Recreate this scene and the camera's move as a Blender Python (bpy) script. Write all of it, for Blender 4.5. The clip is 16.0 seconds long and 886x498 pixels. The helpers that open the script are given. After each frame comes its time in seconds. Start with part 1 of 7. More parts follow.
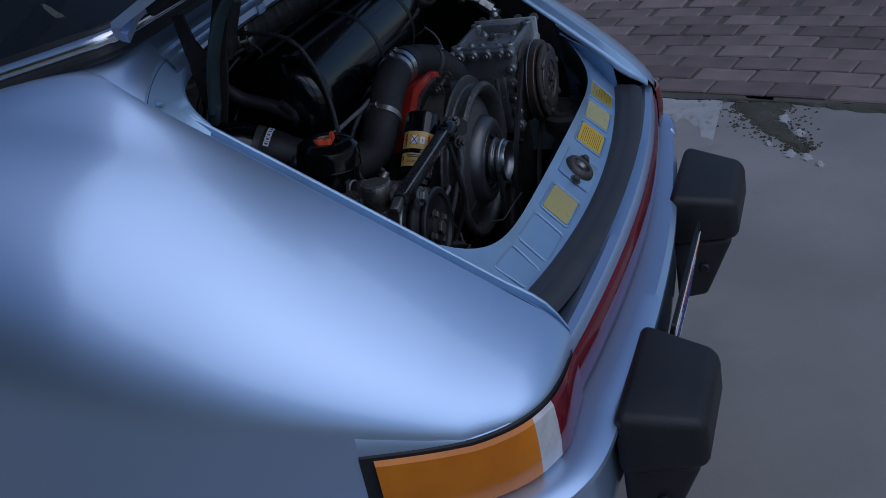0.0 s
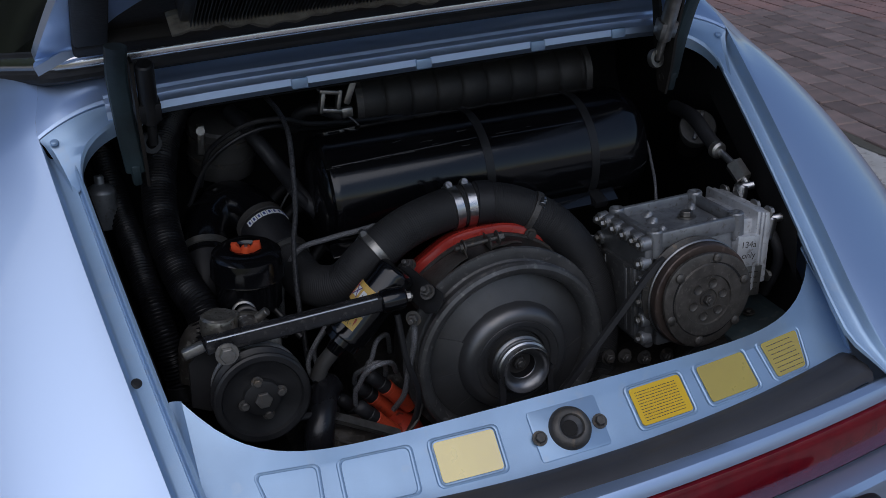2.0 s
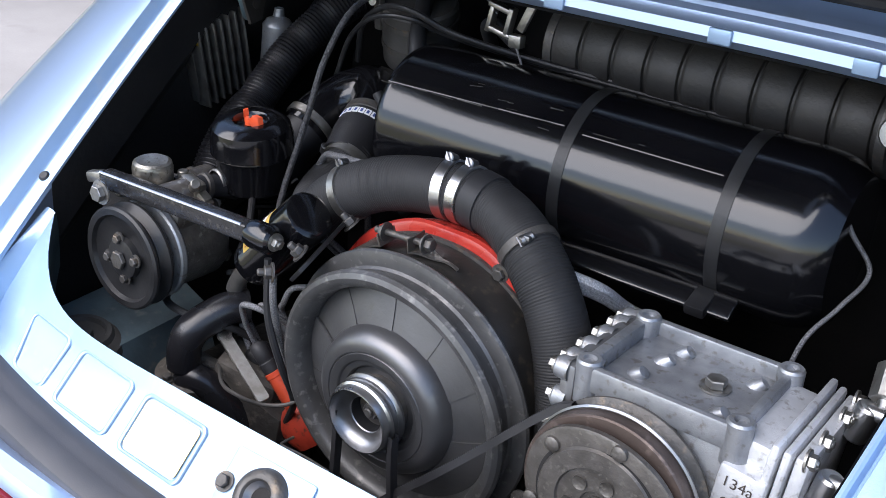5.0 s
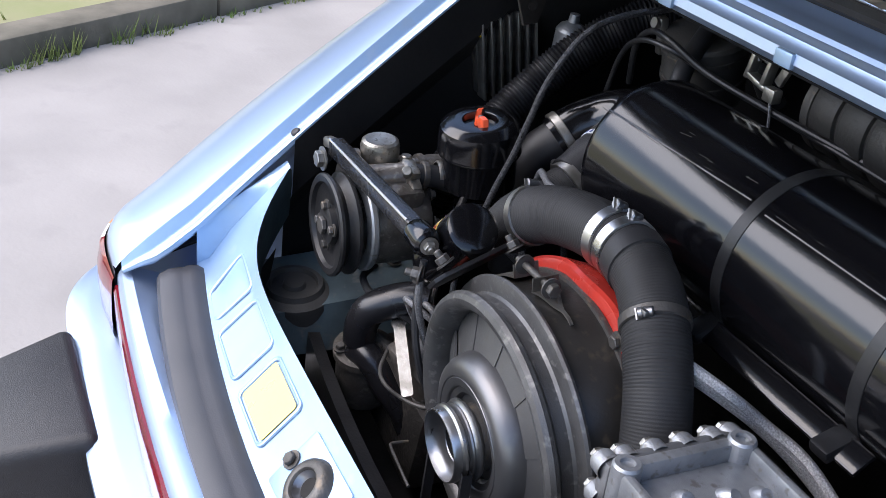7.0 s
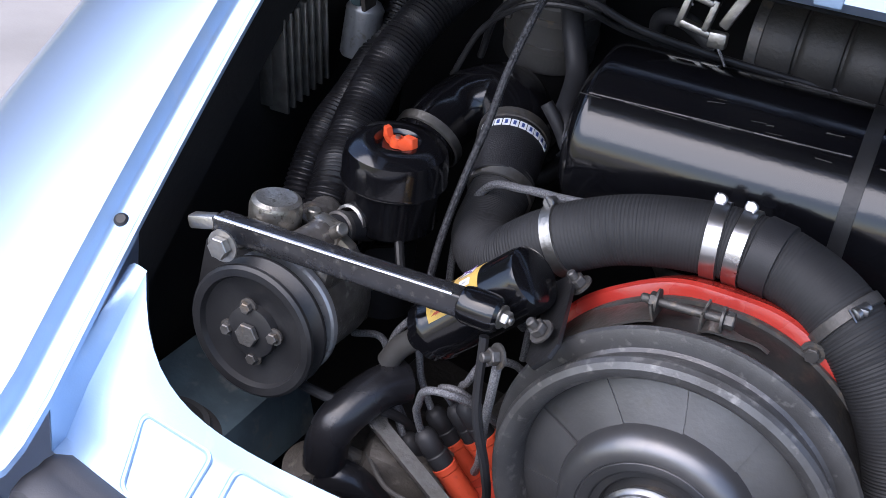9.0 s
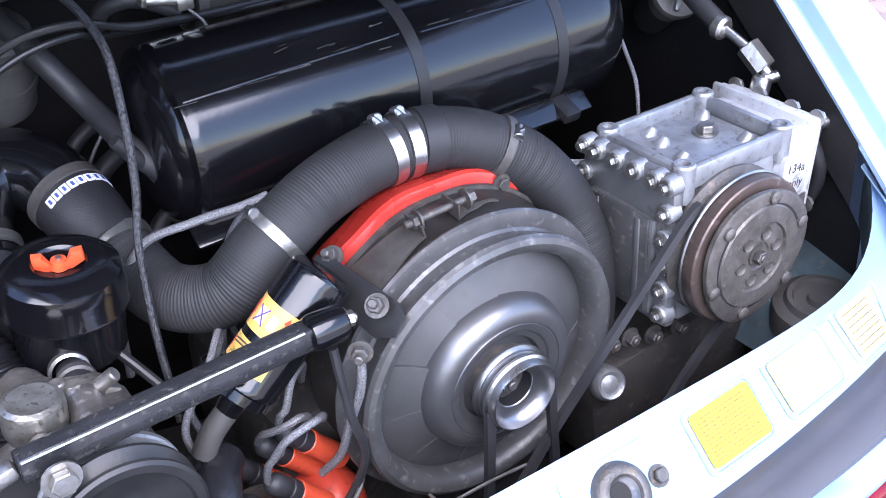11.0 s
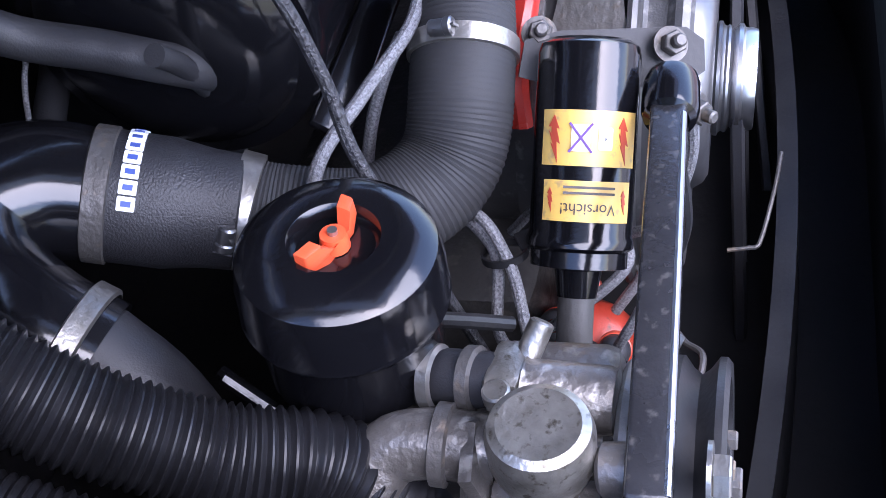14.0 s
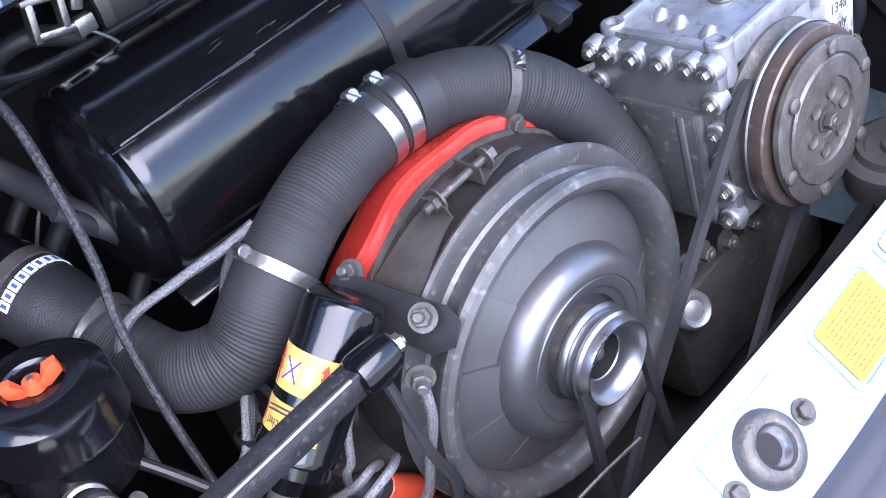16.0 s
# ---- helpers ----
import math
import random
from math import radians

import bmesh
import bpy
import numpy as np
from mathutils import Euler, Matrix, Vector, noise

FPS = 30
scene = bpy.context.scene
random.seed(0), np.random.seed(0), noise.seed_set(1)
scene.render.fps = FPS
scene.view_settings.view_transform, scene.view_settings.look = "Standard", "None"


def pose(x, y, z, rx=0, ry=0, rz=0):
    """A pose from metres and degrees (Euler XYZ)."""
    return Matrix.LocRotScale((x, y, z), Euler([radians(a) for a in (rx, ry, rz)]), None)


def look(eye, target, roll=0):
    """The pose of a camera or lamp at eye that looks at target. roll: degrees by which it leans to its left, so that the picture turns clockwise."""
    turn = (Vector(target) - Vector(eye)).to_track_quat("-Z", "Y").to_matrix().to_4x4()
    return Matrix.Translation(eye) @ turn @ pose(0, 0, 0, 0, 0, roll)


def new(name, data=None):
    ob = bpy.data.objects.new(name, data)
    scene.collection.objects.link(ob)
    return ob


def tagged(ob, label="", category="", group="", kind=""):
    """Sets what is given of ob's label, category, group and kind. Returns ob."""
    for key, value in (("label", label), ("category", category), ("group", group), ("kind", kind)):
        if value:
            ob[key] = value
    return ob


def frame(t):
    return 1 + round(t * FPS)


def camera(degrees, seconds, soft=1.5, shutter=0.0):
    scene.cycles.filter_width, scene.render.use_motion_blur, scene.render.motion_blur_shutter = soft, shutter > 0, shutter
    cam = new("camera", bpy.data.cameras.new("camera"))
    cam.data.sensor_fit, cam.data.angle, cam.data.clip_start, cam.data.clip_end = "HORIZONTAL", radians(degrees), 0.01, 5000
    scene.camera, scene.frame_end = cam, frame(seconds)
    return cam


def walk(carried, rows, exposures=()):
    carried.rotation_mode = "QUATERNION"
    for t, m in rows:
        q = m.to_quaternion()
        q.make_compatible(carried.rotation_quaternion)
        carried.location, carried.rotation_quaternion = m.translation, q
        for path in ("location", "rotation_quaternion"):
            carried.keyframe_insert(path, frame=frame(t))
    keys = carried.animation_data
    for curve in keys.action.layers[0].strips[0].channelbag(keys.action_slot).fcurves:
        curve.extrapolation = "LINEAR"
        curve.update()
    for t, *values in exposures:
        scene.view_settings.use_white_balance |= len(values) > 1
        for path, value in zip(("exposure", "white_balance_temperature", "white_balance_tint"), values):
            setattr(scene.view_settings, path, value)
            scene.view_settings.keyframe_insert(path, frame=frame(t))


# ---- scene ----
cam = camera(44.0, 16.0, soft=0.7)
PATH = [
    (0, (-1.557, -0.412, 1.397), (0.081, 0.302, 0.497), -11.6),
    (0.5, (-1.31, -0.525, 1.389), (0.183, 0.386, 0.419), -10.1),
    (1, (-1.064, -0.752, 1.351), (0.182, 0.58, 0.53), -6.9),
    (1.5, (-0.814, -0.896, 1.357), (0.12, 0.699, 0.592), -6.2),
    (2, (-0.484, -0.964, 1.359), (0.14, 0.778, 0.601), -4.4),
    (2.5, (-0.189, -0.994, 1.312), (0.107, 0.854, 0.608), -2.0),
    (3, (0.017, -0.956, 1.284), (-0.007, 0.927, 0.61), -2.5),
    (3.2, (0.086, -0.909, 1.267), (-0.039, 0.957, 0.558), -1.8),
    (5.3, (0.568, -0.434, 1.252), (-0.613, 0.923, 0.379), 5.0),
    (5.5, (0.594, -0.389, 1.272), (-0.675, 0.868, 0.371), 5.4),
    (6, (0.676, -0.264, 1.292), (-0.866, 0.606, 0.362), 5.0),
    (6.5, (0.678, -0.225, 1.289), (-0.889, 0.586, 0.348), 7.0),
    (7, (0.66, -0.235, 1.287), (-0.914, 0.573, 0.354), 6.9),
    (7.5, (0.575, -0.31, 1.254), (-0.876, 0.733, 0.356), 8.2),
    (8, (0.41, -0.416, 1.203), (-0.727, 0.984, 0.34), 10.7),
    (8.2, (0.344, -0.428, 1.175), (-0.748, 1.006, 0.308), 10.1),
    (10.3, (-0.292, -0.529, 1.253), (0.171, 1.162, 0.291), 0.7),
    (10.5, (-0.343, -0.489, 1.251), (0.277, 1.115, 0.23), -1.0),
    (11, (-0.425, -0.423, 1.276), (0.504, 1.002, 0.223), -3.2),
    (11.5, (-0.558, -0.337, 1.293), (0.621, 0.856, 0.204), -7.2),
    (12, (-0.604, -0.218, 1.28), (0.649, 0.794, 0.094), -8.0),
    (12.5, (-0.568, -0.146, 1.262), (0.679, 0.658, -0.078), -17.1),
    (13, (-0.578, -0.012, 1.229), (0.743, 0.508, -0.181), -19.0),
    (13.5, (-0.574, 0.066, 1.202), (0.723, 0.578, -0.231), -17.7),
    (14, (-0.563, 0.11, 1.183), (0.691, 0.681, -0.267), -16.9),
    (14.5, (-0.554, 0.102, 1.173), (0.694, 0.736, -0.255), -15.6),
    (15, (-0.533, -0.031, 1.192), (0.705, 0.906, -0.069), -16.7),
    (15.5, (-0.501, -0.205, 1.227), (0.643, 0.979, 0.09), -16.6),
    (16, (-0.365, -0.286, 1.229), (0.523, 1.081, 0.07), -20.0),
]
walk(cam, [(t, look(eye, target, roll)) for t, eye, target, roll in PATH], [(0, -1.38, 5300, 13), (0.5, -1.58, 5250, 13), (1, -1.63, 5250, 13), (1.5, -1.28, 5300, 12), (2, -0.9, 6100, 13), (2.5, -0.1, 6400, 9), (3.2, 0.2, 6450, 9), (5.3, 1.45, 6500, 14), (7, 1.4, 6550, 15), (8.2, 1.1, 6500, 16), (10.3, 2.25, 5950, 21), (11.5, 2.4, 5950, 21), (12.5, 1.75, 6150, 26), (13, 1.5, 6150, 26), (14, 2.4, 5720, 25), (14.5, 3.25, 5470, 21), (15, 3.15, 5570, 21), (15.5, 2.95, 5720, 21), (16, 2.5, 5820, 21)])

# ---------------------------------------------------------------- light
world = bpy.data.worlds.new("sky")
scene.world = world
world.use_nodes = True
wn = world.node_tree
sky = wn.nodes.new("ShaderNodeTexSky")
sky.sky_type = "NISHITA"
sky.sun_disc = False
sky.sun_elevation = radians(54)
sky.sun_rotation = radians(200)
wn.nodes["Background"].inputs["Strength"].default_value = 0.14
wn.links.new(sky.outputs["Color"], wn.nodes["Background"].inputs["Color"])
sun = new("sun", bpy.data.lights.new("sun", "SUN"))
sun.data.energy = 2.2
sun.data.angle = radians(78)
sun.data.color = (1.0, 0.97, 0.93)
sun.matrix_world = look((-1.1, -2.9, 4.2), (0, 0, 0))


# ---------------------------------------------------------------- materials
def mat(name, a, b=None, rough=0.5, metal=0.0, scale=20.0, fine=180.0, bump=0.0, coat=0.0, rvar=0.12, random_tint=0.0, spec=0.5, worn=None):
    """A surface with two scales of variation: colour a to b in patches, fine grain in roughness and relief."""
    m = bpy.data.materials.new(name)
    m.use_nodes = True
    nt = m.node_tree
    p = nt.nodes["Principled BSDF"]
    b = b or tuple(c * 0.8 for c in a)
    co = nt.nodes.new("ShaderNodeTexCoord")
    n1 = nt.nodes.new("ShaderNodeTexNoise")
    n1.inputs["Scale"].default_value, n1.inputs["Detail"].default_value = scale, 5.0
    n2 = nt.nodes.new("ShaderNodeTexNoise")
    n2.inputs["Scale"].default_value, n2.inputs["Detail"].default_value = fine, 3.0
    for n in (n1, n2):
        nt.links.new(co.outputs["Object"], n.inputs["Vector"])
    ramp = nt.nodes.new("ShaderNodeValToRGB")
    ramp.color_ramp.elements[0].position, ramp.color_ramp.elements[1].position = 0.35, 0.68
    ramp.color_ramp.elements[0].color, ramp.color_ramp.elements[1].color = (*a, 1), (*b, 1)
    nt.links.new(n1.outputs["Fac"], ramp.inputs["Fac"])
    col = ramp.outputs["Color"]
    if worn:
        n3 = nt.nodes.new("ShaderNodeTexNoise")
        n3.inputs["Scale"].default_value, n3.inputs["Detail"].default_value = scale * 3.3, 6.0
        nt.links.new(co.outputs["Object"], n3.inputs["Vector"])
        r3 = nt.nodes.new("ShaderNodeValToRGB")
        r3.color_ramp.elements[0].position, r3.color_ramp.elements[1].position = 0.58, 0.70
        r3.color_ramp.elements[0].color, r3.color_ramp.elements[1].color = (0, 0, 0, 1), (1, 1, 1, 1)
        nt.links.new(n3.outputs["Fac"], r3.inputs["Fac"])
        mw = nt.nodes.new("ShaderNodeMixRGB")
        mw.inputs[2].default_value = (*worn, 1)
        nt.links.new(r3.outputs["Color"], mw.inputs[0])
        nt.links.new(col, mw.inputs[1])
        col = mw.outputs["Color"]
    if random_tint:
        info = nt.nodes.new("ShaderNodeObjectInfo")
        hs = nt.nodes.new("ShaderNodeHueSaturation")
        mr = nt.nodes.new("ShaderNodeMapRange")
        mr.inputs["To Min"].default_value, mr.inputs["To Max"].default_value = 1 - random_tint, 1 + random_tint
        nt.links.new(info.outputs["Random"], mr.inputs["Value"])
        nt.links.new(mr.outputs["Result"], hs.inputs["Value"])
        nt.links.new(col, hs.inputs["Color"])
        col = hs.outputs["Color"]
    nt.links.new(col, p.inputs["Base Color"])
    mrr = nt.nodes.new("ShaderNodeMapRange")
    mrr.inputs["To Min"].default_value, mrr.inputs["To Max"].default_value = max(0.02, rough - rvar), min(1.0, rough + rvar)
    nt.links.new(n1.outputs["Fac"], mrr.inputs["Value"])
    nt.links.new(mrr.outputs["Result"], p.inputs["Roughness"])
    p.inputs["Metallic"].default_value = metal
    p.inputs["Specular IOR Level"].default_value = spec
    p.inputs["Coat Weight"].default_value = coat
    p.inputs["Coat Roughness"].default_value = 0.06
    if bump:
        bp = nt.nodes.new("ShaderNodeBump")
        bp.inputs["Strength"].default_value, bp.inputs["Distance"].default_value = bump, 0.002
        nt.links.new(n2.outputs["Fac"], bp.inputs["Height"])
        nt.links.new(bp.outputs["Normal"], p.inputs["Normal"])
    return m


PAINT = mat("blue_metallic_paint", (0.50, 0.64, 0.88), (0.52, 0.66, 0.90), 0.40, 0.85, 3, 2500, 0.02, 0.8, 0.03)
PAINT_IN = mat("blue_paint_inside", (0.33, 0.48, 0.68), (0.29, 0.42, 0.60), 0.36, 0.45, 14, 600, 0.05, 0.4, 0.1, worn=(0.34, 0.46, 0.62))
PAINT_DARK = mat("dark_blue_paint", (0.030, 0.050, 0.058), (0.016, 0.023, 0.026), 0.5, 0.1, 18, 200, 0.2)
BAY = mat("bay_black", (0.009, 0.009, 0.010), (0.017, 0.016, 0.016), 0.75, 0, 12, 120, 0.3, spec=0.25)
GLOSS = mat("black_enamel", (0.0030, 0.0030, 0.0040), (0.0055, 0.0055, 0.0065), 0.14, 0, 9, 320, 0.04, 0.15, 0.02)
SATIN = mat("black_satin", (0.012, 0.012, 0.013), (0.022, 0.022, 0.023), 0.36, 0, 25, 300, 0.1, spec=0.35)
RUBBER = mat("black_rubber", (0.014, 0.014, 0.016), (0.024, 0.024, 0.026), 0.52, 0, 18, 900, 0.12, spec=0.4)
HOSE = mat("grey_black_hose", (0.018, 0.018, 0.019), (0.031, 0.031, 0.032), 0.62, 0, 14, 1400, 0.12, spec=0.3)
SEALM = mat("dark_rubber_seal", (0.045, 0.046, 0.052), (0.058, 0.058, 0.064), 0.46, 0, 12, 700, 0.06)
ALU = mat("cast_aluminium", (0.36, 0.37, 0.385), (0.235, 0.245, 0.26), 0.40, 0.65, 40, 900, 0.16, worn=(0.2, 0.19, 0.18))
ALU_GREY = mat("grey_aluminium", (0.23, 0.235, 0.24), (0.16, 0.16, 0.165), 0.40, 0.65, 22, 900, 0.14, worn=(0.12, 0.11, 0.10))
RINGM = mat("dusty_cast_grey", (0.115, 0.115, 0.116), (0.078, 0.077, 0.077), 0.42, 0.55, 34, 700, 0.14, worn=(0.19, 0.185, 0.18))
CLUTCH = mat("dusty_steel", (0.125, 0.115, 0.105), (0.070, 0.064, 0.058), 0.42, 0.55, 60, 300, 0.25, worn=(0.15, 0.14, 0.125))
ALU_BRIGHT = mat("bright_cast_aluminium", (0.66, 0.67, 0.69), (0.50, 0.51, 0.53), 0.34, 0.5, 45, 900, 0.15, worn=(0.36, 0.35, 0.34))
PUMPM = mat("oily_pump_casting", (0.16, 0.15, 0.14), (0.055, 0.05, 0.045), 0.36, 0.6, 34, 260, 0.35, worn=(0.26, 0.25, 0.23))
DOMEM = mat("tarnished_dome", (0.40, 0.38, 0.34), (0.20, 0.19, 0.165), 0.33, 0.85, 70, 300, 0.25, worn=(0.13, 0.115, 0.09))
CORR = mat("black_corrugated_plastic", (0.006, 0.006, 0.007), (0.011, 0.011, 0.013), 0.36, 0, 30, 300, 0.1, spec=0.3)
HOUSING = mat("dark_painted_housing", (0.018, 0.017, 0.016), (0.028, 0.025, 0.022), 0.38, 0.1, 24, 260, 0.15, worn=(0.05, 0.04, 0.03))
STRAP = mat("oxidised_strap", (0.20, 0.19, 0.175), (0.12, 0.112, 0.10), 0.36, 0.75, 40, 260, 0.3, worn=(0.16, 0.14, 0.115))
DRUM_RUST = mat("rust_brown_drum", (0.105, 0.078, 0.066), (0.062, 0.048, 0.043), 0.38, 0.5, 30, 300, 0.12, worn=(0.15, 0.115, 0.10))
IRON = mat("grimy_iron", (0.12, 0.115, 0.11), (0.07, 0.065, 0.06), 0.5, 0.6, 30, 260, 0.4, worn=(0.16, 0.13, 0.10))
HUBM = mat("turned_aluminium", (0.175, 0.175, 0.18), (0.13, 0.13, 0.135), 0.36, 0.8, 12, 260, 0.04, worn=(0.17, 0.165, 0.16))
GRIME = mat("oily_grime", (0.05, 0.047, 0.043), (0.028, 0.026, 0.025), 0.5, 0.3, 24, 200, 0.5, worn=(0.09, 0.08, 0.07))
DULL_STEEL = mat("dull_turned_steel", (0.30, 0.30, 0.31), (0.20, 0.20, 0.205), 0.33, 0.95, 30, 300, 0.08)
STEEL = mat("bright_steel", (0.66, 0.66, 0.67), (0.5, 0.5, 0.5), 0.30, 1.0, 30, 300, 0.05)
ZINC = mat("zinc_plate", (0.40, 0.39, 0.37), (0.24, 0.23, 0.21), 0.35, 0.9, 60, 300, 0.2)
RED = mat("red_shroud", (0.43, 0.034, 0.022), (0.33, 0.024, 0.017), 0.28, 0, 20, 300, 0.1, 0.3)
ORANGE = mat("orange_plastic", (0.75, 0.10, 0.03), (0.62, 0.07, 0.025), 0.35, 0, 40, 300, 0.1)
TOWER = mat("orange_red_plastic", (0.56, 0.075, 0.03), (0.44, 0.055, 0.025), 0.36, 0, 40, 300, 0.12, worn=(0.30, 0.05, 0.03))
DISTR = mat("red_distributor", (0.45, 0.05, 0.025), (0.33, 0.035, 0.02), 0.4, 0, 40, 300, 0.15, worn=(0.12, 0.03, 0.02))
YELLOW = mat("yellow_foil", (0.62, 0.46, 0.012), (0.56, 0.40, 0.010), 0.30, 0.2, 14, 90, 0.12, 1.0)
YELLOW_DULL = mat("yellow_print_foil", (0.80, 0.52, 0.015), (0.74, 0.46, 0.012), 0.4, 0.1, 14, 90, 0.06, 0.15)
YELLOW.node_tree.nodes["Principled BSDF"].inputs["Coat IOR"].default_value = 2.7
YELLOW_L = mat("yellow_label", (0.72, 0.47, 0.10), (0.60, 0.40, 0.12), 0.35, 0, 60, 300, 0.03, worn=(0.46, 0.31, 0.12))
INK = mat("dark_ink", (0.05, 0.04, 0.035), None, 0.5)
INK_RED = mat("red_ink", (0.42, 0.06, 0.03), None, 0.5)
INK_PURPLE = mat("purple_ink", (0.12, 0.05, 0.22), None, 0.5)
WHITE = mat("white_vinyl", (0.82, 0.83, 0.85), (0.72, 0.73, 0.76), 0.4, 0, 30)
INK_BLUE = mat("blue_ink", (0.04, 0.07, 0.25), None, 0.5)
BRAID_PALE = mat("pale_braid", (0.78, 0.78, 0.79), (0.34, 0.34, 0.35), 0.38, 0.5, 700, 1500, 0.6)
BLADE = mat("sooty_fan_alloy", (0.092, 0.092, 0.094), (0.066, 0.066, 0.068), 0.44, 0.5, 18, 300, 0.1, worn=(0.08, 0.078, 0.075))
CASTING = mat("dusty_brown_casting", (0.105, 0.094, 0.082), (0.055, 0.049, 0.043), 0.6, 0.2, 30, 260, 0.5, worn=(0.16, 0.145, 0.125))
SHELF = mat("dusty_blue_shelf", (0.10, 0.145, 0.165), (0.055, 0.078, 0.088), 0.5, 0.1, 18, 200, 0.2, worn=(0.13, 0.14, 0.14))
BRAID = mat("braided_lead", (0.24, 0.24, 0.25), (0.07, 0.07, 0.075), 0.48, 0.4, 800, 1500, 0.5)
LENS_RED = mat("red_lens", (0.17, 0.006, 0.013), (0.12, 0.005, 0.011), 0.14, 0, 40, 90, 0.1, 0.5, 0.04)
LENS_ORANGE = mat("orange_lens", (0.72, 0.22, 0.003), (0.58, 0.16, 0.002), 0.16, 0, 12, 160, 0.12, 0.1, 0.04)
LENS_CLEAR = mat("clear_lens", (0.62, 0.60, 0.60), (0.5, 0.48, 0.48), 0.15, 0, 60, 90, 0.15, 0.5, 0.04)
TRIM = mat("polished_trim", (0.86, 0.86, 0.87), (0.80, 0.80, 0.81), 0.24, 1.0, 20, 200, 0, 0, 0.05)
FOAM = mat("beige_foam", (0.17, 0.155, 0.125), (0.10, 0.092, 0.075), 0.95, 0, 60, 250, 0.8)
BROWN = mat("sooty_underside", (0.016, 0.014, 0.013), (0.028, 0.024, 0.021), 0.65, 0, 10, 150, 0.3, spec=0.3)
DUSTY = mat("dusty_brown_plastic", (0.032, 0.029, 0.026), (0.018, 0.017, 0.016), 0.55, 0, 18, 250, 0.3)
PLASTIC = mat("grey_plastic", (0.062, 0.059, 0.056), (0.04, 0.038, 0.035), 0.55, 0, 20, 300, 0.2)
SHEATH = mat("steel_braided_sheath", (0.012, 0.012, 0.014), (0.075, 0.075, 0.08), 0.32, 0.4, 420, 900, 0.6)
GLOSSY_RUBBER = mat("shiny_black_rubber", (0.010, 0.010, 0.012), (0.016, 0.016, 0.018), 0.27, 0, 18, 500, 0.08, spec=0.5)
BARM = mat("worn_black_bar", (0.028, 0.028, 0.030), (0.018, 0.018, 0.020), 0.26, 0.2, 50, 500, 0.12, 0.2, worn=(0.075, 0.072, 0.068))
GUARD = mat("black_bumper_rubber", (0.010, 0.010, 0.012), (0.018, 0.018, 0.020), 0.48, 0, 12, 900, 0.35)
CONCRETE = mat("concrete", (0.335, 0.312, 0.292), (0.250, 0.234, 0.219), 0.85, 0, 1.6, 60, 0.5, 0, 0.05, worn=(0.27, 0.252, 0.237))
MORTAR = mat("pale_mortar", (0.47, 0.46, 0.445), (0.36, 0.35, 0.335), 0.9, 0, 9, 90, 0.6, 0, 0.05, worn=(0.28, 0.27, 0.25))
KERBM = mat("kerb_concrete", (0.155, 0.138, 0.105), (0.085, 0.078, 0.058), 0.9, 0, 6, 60, 0.6)
BRICK = mat("paver_brick", (0.22, 0.158, 0.145), (0.165, 0.13, 0.12), 0.85, 0, 9, 120, 0.5, 0, 0.05, 0.3)
SOIL = mat("soil_joint", (0.085, 0.08, 0.065), (0.12, 0.112, 0.09), 0.95, 0, 5, 50, 0.6)
GRASS = mat("grass", (0.10, 0.17, 0.03), (0.17, 0.20, 0.06), 0.8, 0, 3, 30, 0.3)
VERGE = mat("dry_verge", (0.30, 0.26, 0.17), (0.20, 0.22, 0.09), 0.95, 0, 1.4, 40, 0.6)
GLASS = bpy.data.materials.new("window_glass")
GLASS.use_nodes = True
gp = GLASS.node_tree.nodes["Principled BSDF"]
gp.inputs["Base Color"].default_value = (0.38, 0.44, 0.45, 1)
gp.inputs["Roughness"].default_value = 0.02
gp.inputs["Transmission Weight"].default_value = 1.0
gp.inputs["IOR"].default_value = 1.5


# ---------------------------------------------------------------- building helpers
def thing(name, at, label, category, group=""):
    e = new(name)
    e.location = at
    e.empty_display_size = 0.02
    return tagged(e, label, category, group)


def part(name, bm, material, parent, label="", smooth=True, angle=35.0):
    """Links a bmesh, built in the place's coordinates, as one mesh under a thing or a part."""
    root = parent
    while root and root.parent:
        root = root.parent
    if root:
        bmesh.ops.translate(bm, verts=bm.verts, vec=-root.location)
    bmesh.ops.recalc_face_normals(bm, faces=bm.faces)
    me = bpy.data.meshes.new(name)
    bm.to_mesh(me)
    bm.free()
    for m in (material if isinstance(material, (list, tuple)) else [material]):
        me.materials.append(m)
    if smooth:
        me.shade_smooth()
        me.set_sharp_from_angle(angle=radians(angle))
    ob = new(name, me)
    ob.parent = parent
    if label:
        ob["label"] = label
    return ob


def B():
    return bmesh.new()


def basis(axis):
    a = Vector(axis).normalized()
    u = a.cross(Vector((0, 0, 1)))
    if u.length < 0.2:
        u = a.cross(Vector((1, 0, 0)))
    u.normalize()
    return u, a.cross(u), a


def lathe(bm, origin, axis, profile, seg=40, mi=0, closed=True):
    """Turns (radius, height) pairs round an axis."""
    u, v, a = basis(axis)
    o = Vector(origin)
    rings = []
    for r, h in profile:
        if r < 1e-5:
            rings.append([bm.verts.new(o + a * h)])
        else:
            rings.append([bm.verts.new(o + a * h + (u * math.cos(k * math.tau / seg) + v * math.sin(k * math.tau / seg)) * r) for k in range(seg)])
    for p, q in zip(rings, rings[1:]):
        for k in range(seg):
            f = [p[k % len(p)], p[(k + 1) % len(p)], q[(k + 1) % len(q)], q[k % len(q)]]
            f = list(dict.fromkeys(f))
            if len(f) > 2:
                bm.faces.new(f).material_index = mi
    return bm


